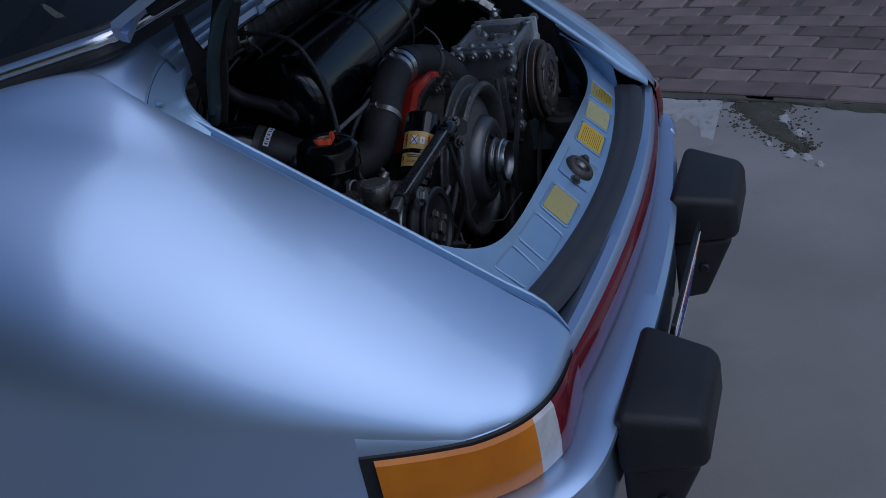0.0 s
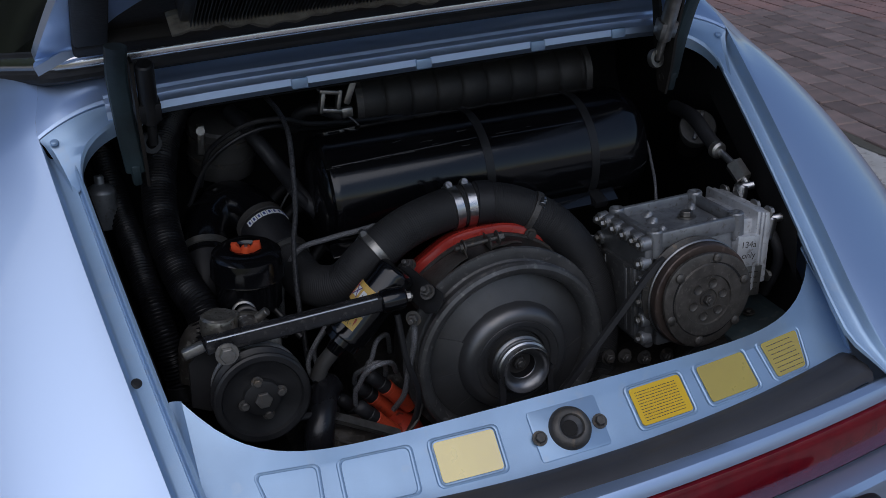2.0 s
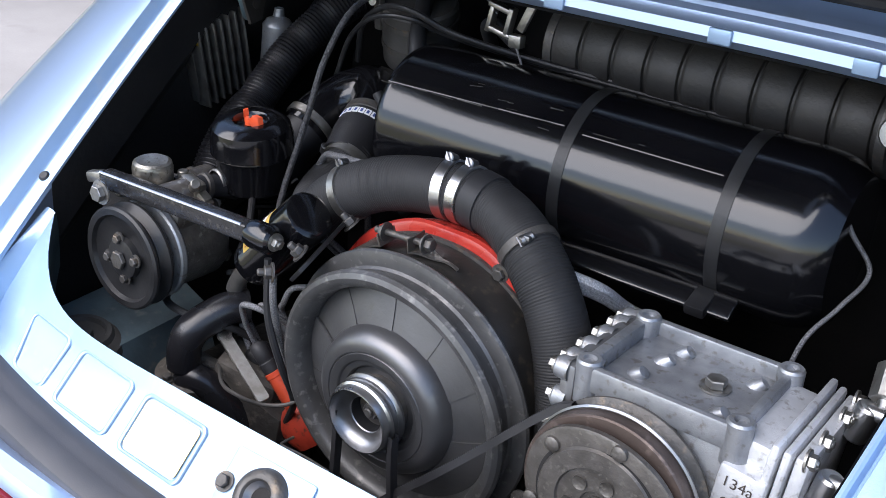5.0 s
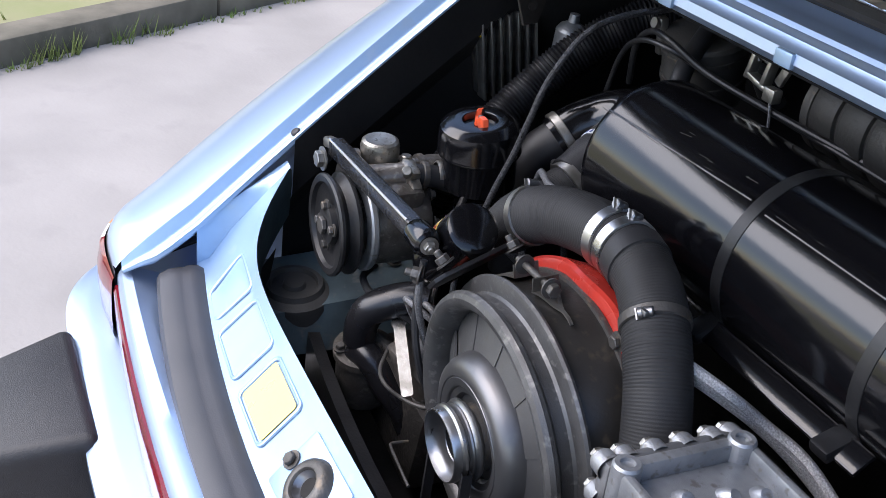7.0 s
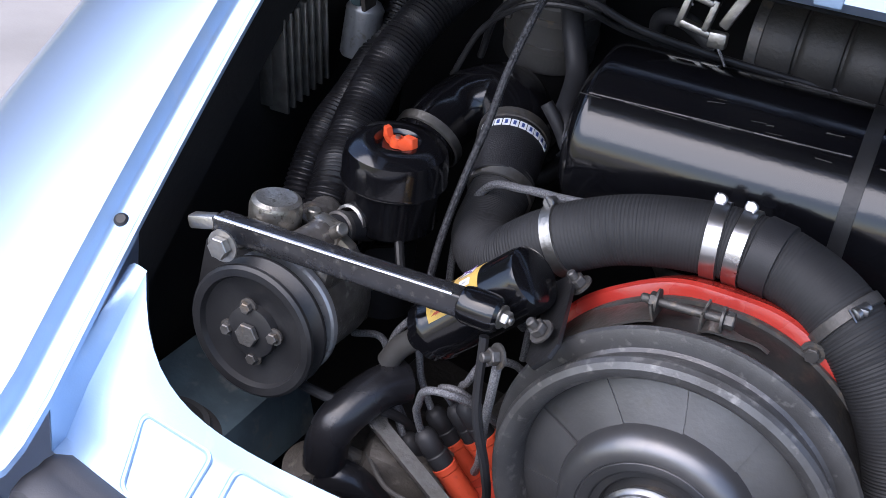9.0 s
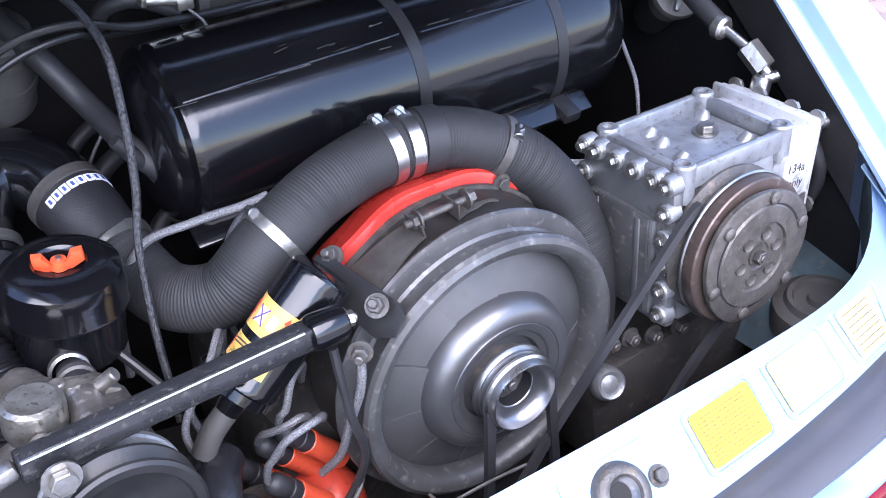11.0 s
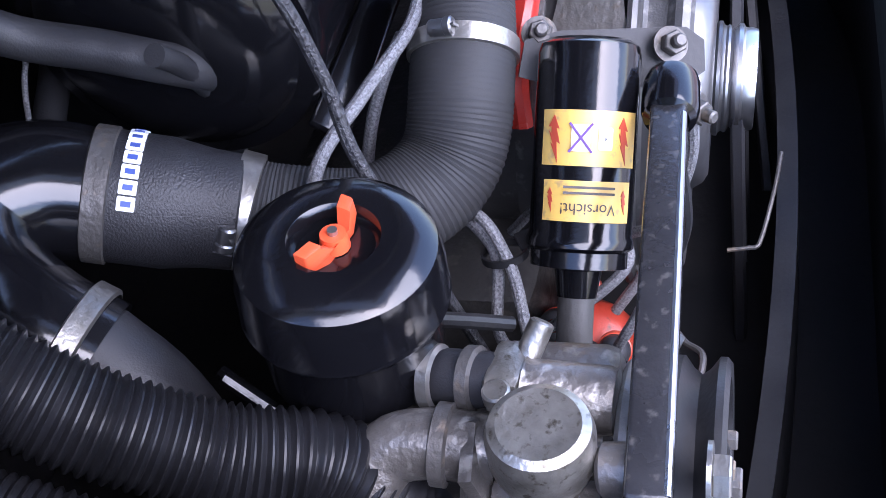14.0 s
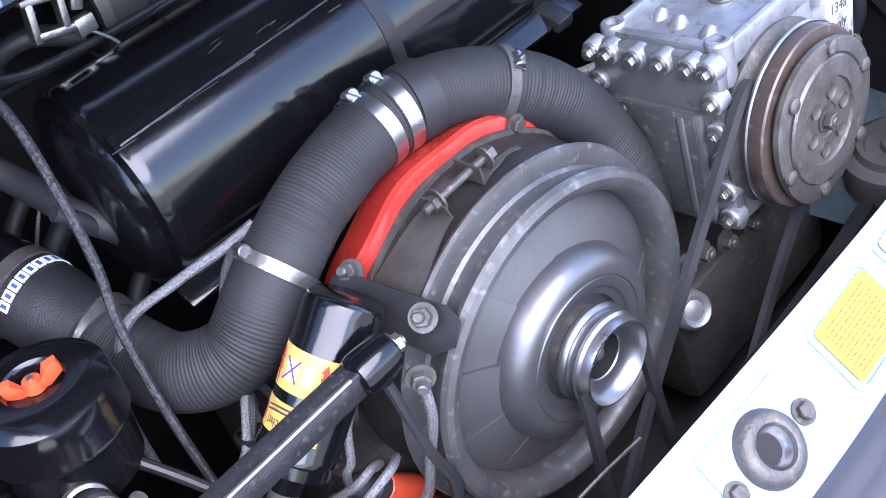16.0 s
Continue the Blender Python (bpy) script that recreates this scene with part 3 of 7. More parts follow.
def seal():
    bm = B()
    rows = []
    prof = [(0.012, -0.006), (0.010, 0.002), (0.002, 0.007), (-0.008, 0.008), (-0.014, 0.006), (-0.018, 0.0065), (-0.030, 0.006), (-0.040, 0.001), (-0.043, -0.006), (-0.043, -0.014)]
    for i in range(61):
        x = mix(-0.408, 0.406, i / 60)
        p = pan(x, 3.0)
        dip = 0.008 * min(1, max(0, (abs(x) - 0.394) / 0.01))
        rows.append([p + Vector((0, dy - 0.002, dz - dip)) for dy, dz in prof])
    loft(bm, rows)
    return part("lid_seal", bm, SEALM, car, "broad dark rubber lid seal")


seal()


def tail_panel():
    bm = B()
    prof = [(0.040, 0.640), (0.034, 0.650), (0.020, 0.655), (0.006, 0.652), (0.000, 0.645), (-0.001, 0.636), (0.004, 0.634)]
    rows = []
    for x in np.linspace(-0.450, 0.450, 41):
        row = [(x, tail_y(x) + dy * (1 - 0.3 * abs(x) / 0.47), z) for dy, z in prof]
        rows.append([(x, max(row[0][1], pan(x, 3).y - 0.034), 0.638)] + row[1:])
    loft(bm, rows)
    part("tail_edge", bm, PAINT, car, "light blue edge above the reflector")
    bm = B()
    prof = [(0.006, 0.634), (-0.003, 0.632), (-0.0055, 0.626), (-0.005, 0.600), (-0.003, 0.575), (0.002, 0.566), (0.010, 0.564)]
    rows = [[(x, tail_y(x) + dy, z) for dy, z in prof] for x in np.linspace(-0.448, 0.448, 41)]
    loft(bm, rows)
    part("reflector", bm, LENS_RED, car, "full-width red reflector strip")
    bm = B()
    prof = [(0.010, 0.640), (0.002, 0.640), (0.002, 0.555), (0.010, 0.555)]
    loft(bm, [[(x, tail_y(x) + dy + 0.004, z) for dy, z in prof] for x in np.linspace(-0.45, 0.45, 41)])
    part("reflector_back", bm, SATIN, car)


tail_panel()


def tail_path(s, n=40):
    """Round the tail's corner, from beside the reflector forward to the flank."""
    out = []
    for k in range(n + 1):
        y = mix(tail_y(s * 0.45) - 0.003, 0.26, (k / n) ** 2)
        out.append(Vector((s * half_width(s, y), y, 0)))
    return out


def tail_lamp(s):
    path = tail_path(s)
    cuts = [(0, 6, LENS_RED, "red_lens"), (6, 10, LENS_CLEAR, "clear_lens"), (10, 29, LENS_ORANGE, "orange_lens")]
    base = B()
    rows = []
    for p in path[:31]:
        up = 0.13 * max(0, p.y)
        rows.append([(p.x, p.y, 0.647 + up), (p.x + s * 0.004, p.y, 0.645 + up), (p.x + s * 0.004, p.y, 0.553), (p.x, p.y, 0.550)])
    loft(base, rows)
    bm = B()
    rows = []
    for p in path[:31]:
        zb = 0.645 + 0.11 * math.tanh(max(0, p.y) * 3.3)
        low = 0.644 + 0.13 * max(0, p.y)
        rows.append([(p.x - s * 0.002, p.y, zb + 0.003), (p.x + s * 0.0004, p.y, zb), (p.x + s * 0.001, p.y, low), (p.x - s * 0.004, p.y, low)])
    loft(bm, rows)
    part("lamp_surround", bm, PAINT, car)
    holder = part("tail_lamp", base, RUBBER, car, "wrap-around tail lamp with black gasket")
    for a, b, m, n in cuts:
        bm = B()
        rows = []
        for i, p in enumerate(path[a : b + 1]):
            out = Vector((s * min(1, (a + i) / 8), mix(-1, -0.7, min(1, (a + i) / 8)), 0)).normalized()
            rows.append([p + out * d * (0.35 + 0.65 * min(1, (a + i) / 5)) + Vector((0, 0, z + 0.13 * max(0, p.y) * (z - 0.56) / 0.085)) for d, z in ((0.004, 0.641), (0.010, 0.637), (0.014, 0.615), (0.015, 0.590), (0.012, 0.566), (0.005, 0.560))])
        loft(bm, rows)
        part(n, bm, m, holder)


for s in (-1, 1):
    tail_lamp(s)


def bumper():
    bm = B()
    xs = np.linspace(-1, 1, 61)
    prof = [(0.012, 0.561), (-0.014, 0.5605), (-0.027, 0.5575), (-0.033, 0.549), (-0.033, 0.540), (-0.026, 0.530), (-0.024, 0.455), (-0.024, 0.43), (-0.022, 0.420), (0.02, 0.415)]
    ring = [Vector((x * 0.45, tail_y(x * 0.45), 0)) for x in xs]
    left, right = tail_path(-1)[1:], tail_path(1)[1:]
    line = left[::-1] + ring + right
    rows = []
    for i, p in enumerate(line):
        t = (line[min(i + 1, len(line) - 1)] - line[max(i - 1, 0)]).normalized()
        nrm = Vector((t.y, -t.x, 0))
        out = mix(1.55, 1.0, min(1, max(0, (p.x + 0.25) / 0.45)))
        rows.append([p - nrm * dy * (out if dy < 0 else 1) + Vector((0, 0, z)) for dy, z in prof])
    loft(bm, rows)
    b = part("bumper", bm, PAINT, car, "light blue painted bumper")
    for cx, y0 in ((-0.372, -0.120), (0.238, -0.103)):
        g = B()
        # a padded upper block with a narrower foot below it
        for w, d, z0, z1 in ((0.226, 0.112, 0.470, 0.566), (0.190, 0.096, 0.352, 0.468)):
            box(g, (cx, y0 - d / 2, (z0 + z1) / 2), (w, d, z1 - z0), bev=0.016 if z1 > 0.5 else 0.012, seg=4)
        for v in g.verts:
            f = max(0, (y0 - v.co.y) / 0.112)
            v.co.x = cx + (v.co.x - cx) * (1 - 0.26 * f)
            if v.co.z > 0.50:
                v.co.z -= 0.024 * f * f
            if v.co.z < 0.45:
                v.co.y += 0.045 * f * (0.468 - v.co.z) / 0.096
        part("bumper_guard", g, GUARD, b, "black rubber bumper guard")
        g = B()
        lathe(g, (cx - 0.084, y0 - 0.050, 0.415), (-1, 0, 0), [(0, 0.006), (0.006, 0.006), (0.009, 0.003), (0.009, -0.004)], 16)
        part("bolt", g, SATIN, b)
    # plate between the guards
    bm = B()
    m = plane_at((-0.052, tail_y(0) - 0.052, 0.446), (1, 0, 0), (0, -0.23, 1))
    prism(bm, rrect(0.326, 0.174, 0.006), m, -0.006)
    fr = part("plate_frame", bm, SATIN, b)
    bm = B()
    prism(bm, rrect(0.302, 0.150, 0.005), m @ Matrix.Translation((0, 0, 0.001)), 0.0015)
    x = -0.125
    for k in range(7):
        box(bm, m @ Vector((x + k * 0.042, -0.006, 0.003)), (0.026, 0.066, 0.001), m.to_3x3(), mi=1)
    box(bm, m @ Vector((0.0, 0.052, 0.003)), (0.12, 0.016, 0.001), m.to_3x3(), mi=2)
    box(bm, m @ Vector((0.125, 0.055, 0.003)), (0.03, 0.02, 0.001), m.to_3x3(), mi=3)
    part("licence_plate", bm, [WHITE, INK_BLUE, INK_RED, LENS_ORANGE], fr, "white licence plate with dark blue bars", smooth=False)


bumper()


def rear_window():
    """Glass above the lid, framed by bright trim, and the cabin's dark inside behind it."""
    ys = [1.3, 1.1, 0.92, 0.78, 0.67, 0.58, 0.52, 0.48, 0.455]
    left = [Vector((-window_edge(y), y, window_z(y))) for y in ys]
    mid = [Vector((x, 0.434 + 0.010 * (abs(x) / 0.43) ** 4, 1.097 - 0.006 * (abs(x) / 0.43) ** 3)) for x in np.linspace(-0.43, 0.43, 25)]
    right = [Vector((window_edge(p.y, 1), p.y, p.z)) for p in left[::-1]]
    base = left + mid + right
    bm = B()
    rows = []
    for k in range(9):
        t = k / 8
        rows.append([p.lerp(Vector((p.x * 0.72, max(p.y, 1.18), 1.36)), t) + Vector((0, 0, 0.06 * math.sin(math.pi * t))) for p in base])
    loft(bm, rows)
    w = part("rear_window", bm, GLASS, car, "tinted rear window glass")
    w.visible_shadow = False
    bm = B()
    tube(bm, [p + Vector((p.x * 0.010, -0.005, 0.003)) for p in base], 0.0105, 14, 0.02)
    part("window_trim", bm, TRIM, car, "bright chrome window trim")
    bm = B()
    # lower rubber thickened and dropped so its black fills the cowl paint's shaded band
    tube(bm, [p + Vector((p.x * 0.022, -0.006, -0.012)) for p in base], 0.0090, 10, 0.02)
    tube(bm, [p + Vector((-p.x * 0.012, 0.006, 0.012)) for p in base], 0.0060, 8, 0.02)
    part("window_rubber", bm, RUBBER, car)
    bm = B()
    loft(bm, [[(-0.42, 0.50, 1.03), (0.42, 0.50, 1.03)], [(-0.50, 0.75, 1.00), (0.50, 0.75, 1.00)], [(-0.55, 1.25, 0.98), (0.55, 1.25, 0.98)], [(-0.55, 1.5, 1.30), (0.55, 1.5, 1.30)]])
    part("parcel_shelf", bm, BAY, car)


rear_window()


def cabin():
    """Plain roof, windscreen, side glass and front of the car, which close it."""
    roof = []
    for y, z, w in ((1.16, 1.355, 0.440), (1.3, 1.385, 0.452), (1.5, 1.40, 0.46), (1.75, 1.395, 0.46), (1.95, 1.365, 0.452)):
        roof.append([(x * w, y, z - 0.035 * abs(x) ** 3) for x in np.linspace(-1, 1, 21)])
    bm = B()
    loft(bm, roof)
    thick(bm, 0.02)
    part("roof", bm, PAINT, car)
    screen = [[(x * w, y - 0.03 * x * x, z - 0.035 * abs(x) ** 3 * (1 - t)) for x in np.linspace(-1, 1, 21)] for y, z, w, t in ((1.96, 1.36, 0.452, 0), (2.10, 1.27, 0.51, 0.3), (2.26, 1.14, 0.58, 0.7), (2.38, 1.03, 0.64, 1))]
    bm = B()
    loft(bm, screen)
    part("windscreen", bm, GLASS, car).visible_shadow = False
    for s in (-1, 1):
        bm = B()
        rows = []
        for y in np.linspace(1.28, 2.3, 12):
            k = max(0, (y - 1.95) / 0.35)
            top = Vector((s * mix(0.452, 0.60, k), y, mix(1.345, 1.075, k)))
            low = Vector((s * (window_edge(y) + 0.002), y, window_z(y) - 0.008))
            rows.append([low.lerp(top, t) + Vector((s * 0.02 * math.sin(math.pi * t), 0, 0)) for t in np.linspace(0, 1, 7)])
        loft(bm, rows)
        part("side_window", bm, GLASS, car).visible_shadow = False
    bm = B()
    rows = []
    for y, w, zt in ((2.18, 0.742, 1.055), (2.36, 0.742, 1.035), (2.7, 0.742, 0.96), (3.0, 0.74, 0.90), (3.25, 0.735, 0.85), (3.5, 0.71, 0.79), (3.75, 0.66, 0.71), (3.92, 0.56, 0.62), (3.99, 0.40, 0.54)):
        row = []
        for k in range(29):
            a = math.pi * k / 28
            c, h = math.cos(a), math.sin(a)
            row.append((-0.047 - w * math.copysign(abs(c) ** 0.55, c), y, mix(0.40, zt, abs(h) ** 0.7)))
        rows.append([(row[0][0], y, 0.26), *row, (row[-1][0], y, 0.26)])
    loft(bm, rows)
    cut = [f for f in bm.faces if (f.calc_center_median() - Vector((0, 3.18, 0.32))).yz.length < 0.36 and abs(f.calc_center_median().x) > 0.6]
    bmesh.ops.delete(bm, geom=cut, context="FACES")
    part("front_body", bm, PAINT, car)


cabin()


# ---------------------------------------------------------------- the open lid
LID_O = Vector((0, 0.414, 1.103))
LID_U = Vector((0, -math.cos(radians(27)), math.sin(radians(27))))
LID_N = Vector((0, math.sin(radians(27)), math.cos(radians(27))))


def lidp(x, d, h=0.0):
    return LID_O + Vector((x, 0, 0)) + LID_U * d + LID_N * h


def lid():
    bm = B()
    rows_t = [[lidp(x * 0.471 - 0.012, d, mix(0.016 - 0.033 * abs(x) ** 8, 0.035 - 0.02 * abs(x) ** 3, g)) for x in np.linspace(-1, 1, 25)] for d, g in ((0.006, 0.0), (-0.002, 0.25), (-0.006, 0.5), (-0.004, 0.8))]
    for d in np.linspace(0.004, 0.56, 17):
        k = d / 0.56
        w = mix(0.474, 0.405, k)
        rows_t.append([lidp(x * w - 0.012 * (1 - k), d, 0.035 - 0.05 * k * k - 0.02 * abs(x) ** 3) for x in np.linspace(-1, 1, 25)])
    loft(bm, rows_t)
    thick(bm, 0.012)
    skin = part("engine_lid", bm, [PAINT], car, "open engine lid, light blue outside")
    bm = B()
    for d0, d1, x0, x1 in ((0.02, 0.06, -0.44, 0.42), (0.48, 0.52, -0.39, 0.39), (0.06, 0.48, -0.44, -0.40), (0.06, 0.48, 0.38, 0.42)):
        box(bm, lidp((x0 + x1) / 2, (d0 + d1) / 2, 0.004), (x1 - x0, d1 - d0, 0.022), turn(-27), 0.005)
    box(bm, lidp(0, 0.27, 0.012), (0.80, 0.42, 0.004), turn(-27))
    part("lid_frame", bm, BROWN, car, "dark inner frame of the lid")
    bm = B()
    box(bm, lidp(-0.01, 0.27, -0.014), (0.64, 0.20, 0.026), turn(-27), 0.003)
    cond = part("condenser", bm, SATIN, car, "black finned condenser under the lid")
    bm = B()
    for k in range(150):
        box(bm, lidp(mix(-0.32, 0.30, k / 149), 0.27, -0.030), (0.0012, 0.19, 0.010), turn(-27))
    part("fin", bm, SATIN, cond)["kind"] = "stuff"
    bm = B()
    for dd in (0.155, 0.385):
        pts = [lidp(x, dd + 0.003 * math.sin(x * 60), -0.022 + 0.003 * math.sin(x * 37)) for x in np.linspace(-0.34, 0.32, 24)]
        tube(bm, pts, 0.014, 8, 0.01, wave=lambda q: 1 + 0.12 * math.sin(q * 190) + 0.08 * math.sin(q * 470))
    part("foam_strip", bm, FOAM, cond, "frayed beige foam strip")
    # hinges and props on both sides
    for s in (-1, 1):
        x = -0.395 if s < 0 else 0.362
        bm = B()
        pts = [(x, 0.372, 0.965), (x + s * 0.004, 0.352, 1.03), (x + s * 0.006, 0.322, 1.09), (x + s * 0.004, 0.282, 1.135)]
        tube(bm, pts, 0.0125, 10, 0.008, flat=0.42)
        box(bm, (x, 0.374, 0.962), (0.012, 0.016, 0.03), turn(20), 0.004)
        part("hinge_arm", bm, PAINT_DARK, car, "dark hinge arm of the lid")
        bm = B()
        xb = x - s * 0.012
        fork = [(0.366, 0.945), (0.384, 0.948), (0.394, 0.985), (0.398, 1.040), (0.402, 1.092), (0.386, 1.094), (0.380, 1.058), (0.372, 1.044), (0.360, 1.052), (0.334, 1.112), (0.312, 1.108), (0.338, 1.040), (0.352, 0.985)]
        prism(bm, fork, plane_at((xb - 0.002, 0, 0), (0, 1, 0), (0, 0, 1)), 0.004, 0.001)
        for yy, zz in ((0.372, 1.030), (0.374, 0.968)):
            lathe(bm, (xb - 0.003, yy, zz), (1, 0, 0), [(0.0055, 0), (0.0055, 0.0065), (0, 0.0065)], 14)
        for yy, zz in ((0.376, 1.000), (0.372, 1.024)):
            lathe(bm, (xb, yy, zz), (-1, 0, 0), [(0.007, -0.004), (0.007, 0.004), (0.004, 0.0055), (0, 0.0055)], 14)
        part("hinge_bracket", bm, BROWN, car, "black hinge bracket with bolts")
        bm = B()
        x2 = x - s * 0.026
        cyl(bm, (x2, 0.366, 0.998), (x2, 0.330, 1.075), 0.006, seg=12)
        cyl(bm, (x2, 0.352, 1.028), (x2, 0.316, 1.105), 0.011, seg=14, bev=0.002)
        box(bm, (x2, 0.345, 1.045), (0.026, 0.020, 0.026), turn(25), 0.002)
        lathe(bm, (x2 - 0.004, 0.365, 0.999), (0.3, -1, 0.2), [(0.007, -0.004), (0.013, -0.004), (0.014, 0), (0.013, 0.004), (0.007, 0.004), (0.007, -0.004)], 20)
        part("lid_prop", bm, ZINC if s > 0 else SATIN, car, "lid prop with an eye end")


lid()


def bay():
    """The dark engine compartment: side walls, front wall and floor."""
    for s in (-1, 1):
        bm = B()
        rows = []
        for y in np.linspace(0.122, 0.40, 10):
            e = side(s, y)
            rows.append([(e.x - s * 0.036, y, e.z - 0.012), (e.x - s * 0.034, y, e.z - 0.08), (e.x - s * 0.006, y, e.z - 0.12), (e.x + s * 0.004, y, 0.42)])
        e = side(s, 0.40)
        rows.append([(e.x - s * 0.03, 0.80, 1.03), (e.x - s * 0.03, 0.80, 0.9), (e.x - s * 0.01, 0.80, 0.8), (e.x, 0.80, 0.42)])
        loft(bm, rows)
        part("bay_side", bm, BAY, car, "black engine bay side wall")
    bm = B()
    loft(bm, [[(-0.5, 0.66, 1.06), (0.48, 0.66, 1.06)], [(-0.5, 0.68, 0.42), (0.48, 0.68, 0.42)]])
    loft(bm, [[(-0.40, 0.408, 1.022), (0.38, 0.408, 1.022)], [(-0.43, 0.45, 1.040), (0.41, 0.45, 1.040)], [(-0.43, 0.67, 1.02), (0.41, 0.67, 1.02)]])
    part("bay_front", bm, BAY, car)
    bm = B()
    loft(bm, [[(-0.5, -0.03, 0.46), (0.48, -0.03, 0.46)], [(-0.5, 0.70, 0.46), (0.48, 0.70, 0.46)]])
    part("engine_tin", bm, BAY, car)
    bm = B()
    loft(bm, [[(x, 0.040 + 0.06 * (abs(x) / 0.41) ** 6, 0.68) for x in np.linspace(-0.41, 0.41, 21)], [(x, 0.03 + 0.03 * (abs(x) / 0.41) ** 5, 0.46) for x in np.linspace(-0.41, 0.41, 21)]])
    part("bay_rear", bm, BAY, car)
    # clips below the cowl edge
    for x in (-0.174, -0.004, 0.164, 0.29):
        bm = B()
        box(bm, (x, 0.396, 1.036), (0.022, 0.006, 0.014), None, 0.002)
        part("clip", bm, PAINT_IN, car, "small clip on the edge")


bay()


def letters(text, size):
    """Flat lettering, centred, in the xy plane."""
    cu = bpy.data.curves.new("word", "FONT")
    cu.body, cu.align_x, cu.align_y, cu.size = text, "CENTER", "CENTER", size
    tmp = bpy.data.objects.new("word", cu)
    scene.collection.objects.link(tmp)
    me = bpy.data.meshes.new_from_object(tmp.evaluated_get(bpy.context.evaluated_depsgraph_get()))
    bpy.data.objects.remove(tmp)
    bm = B()
    bm.from_mesh(me)
    return bm


# ---------------------------------------------------------------- cooling fan
FX, FY, FZ = 0.004, 0.226, 0.703
REAR = (0, -1, 0)


def lean(ob):
    """The fan's axis points slightly down towards the tail."""
    c = Vector((FX, 0.160, FZ))
    ob.matrix_world = Matrix.Translation(c + Vector((-0.002, 0, 0.003))) @ Matrix.Rotation(radians(3.6), 4, "X") @ Matrix.Translation(-c) @ ob.matrix_basis




def fan_unit():
    fan = thing("cooling_fan", (FX, 0.16, 0.57), "grey cast engine cooling fan in a grooved housing ring", "cooling fan")
    O = (FX, FY, FZ)
    bm = B()
    # a rounded bell-mouth lip, a deep groove and the rear flange
    prof = [(0.108, -0.06), (0.108, 0.048), (0.1088, 0.056), (0.1115, 0.0628), (0.1160, 0.0670), (0.1212, 0.0678), (0.1255, 0.0656), (0.1275, 0.0615), (0.1266, 0.0575), (0.1235, 0.0552), (0.1210, 0.0530), (0.1204, 0.0495), (0.1204, 0.0425), (0.1225, 0.0400), (0.1320, 0.0392), (0.1358, 0.0380), (0.1372, 0.0352), (0.1360, 0.0325), (0.130, 0.0315), (0.124, 0.0310), (0.120, -0.03)]
    lathe(bm, O, REAR, prof, 96)
    part("housing_ring", bm, RINGM, fan, "worn grey cast housing ring with a rounded lip")
    bm = B()
    lathe(bm, O, REAR, [(0.1225, 0.031), (0.1275, 0.030), (0.1285, 0.027), (0.1315, -0.012), (0.1310, -0.016), (0.12, -0.018)], 72)
    part("housing_band", bm, HOUSING, fan, "dark smooth housing band")

    # two strap plates that meet in upright lugs, drawn together by a bolt
    def strap(a0, a1, wide, narrow):
        b2 = B()
        rows = []
        for i in range(17):
            t = i / 16
            a = radians(mix(a0, a1, t))
            w = mix(wide, narrow, max(0, (t - 0.35) / 0.65)) / 2
            r = 0.1335 + 0.0010 * math.sin(t * 9)
            rows.append([(FX + r * math.cos(a), FY - 0.012 + q * w, FZ + r * math.sin(a)) for q in (-1, -0.5, 0, 0.5, 1)])
        a = radians(a1)
        for r in (0.137, 0.142, 0.146):
            rows.append([(FX + r * math.cos(a), FY - 0.012 + q * narrow / 2, FZ + r * math.sin(a)) for q in (-1, -0.5, 0, 0.5, 1)])
        loft(b2, rows)
        thick(b2, 0.0016)
        part("clamp_strap", b2, STRAP, fan, "oxidised metal strap with an upright lug")

    strap(146, 107, 0.044, 0.024)
    strap(73, 93, 0.003, 0.024)
    bm = B()
    p, q = Vector((FX - 0.046, FY - 0.014, FZ + 0.139)), Vector((FX + 0.004, FY - 0.014, FZ + 0.142))
    cyl(bm, p, q, 0.0032, seg=12)
    hexbolt(bm, q, q - p, 0.0062, 0.007)
    hexbolt(bm, p + (q - p) * 0.12, p - q, 0.0062, 0.005, 0.008)
    part("strap_bolt", bm, IRON, fan)
    # the cast number in the ring's groove
    bm = letters("930 106", 0.0088)
    bmesh.ops.solidify(bm, geom=bm.faces[:], thickness=0.0012)
    for v in bm.verts:
        g = radians(101) - v.co.x / 0.1206
        r = 0.1205 + v.co.z
        v.co = Vector((FX + r * math.cos(g), FY - 0.0465 + v.co.y * 0.95, FZ + r * math.sin(g)))
    part("cast_number", bm, RINGM, fan, smooth=False)
    # rotor
    bm = B()
    prof = [(0, 0.068), (0.038, 0.068), (0.0385, 0.0715), (0.0400, 0.0735), (0.0455, 0.0752), (0.0462, 0.0768), (0.0475, 0.0778), (0.0540, 0.0790), (0.0546, 0.0780), (0.0554, 0.0780), (0.0560, 0.0791), (0.0620, 0.0790), (0.0675, 0.0760), (0.0715, 0.0700), (0.0740, 0.0610), (0.0748, 0.050), (0.0748, 0.0)]
    lathe(bm, O, REAR, prof, 72)
    hub = part("rotor_hub", bm, HUBM, fan, "smooth turned fan hub")
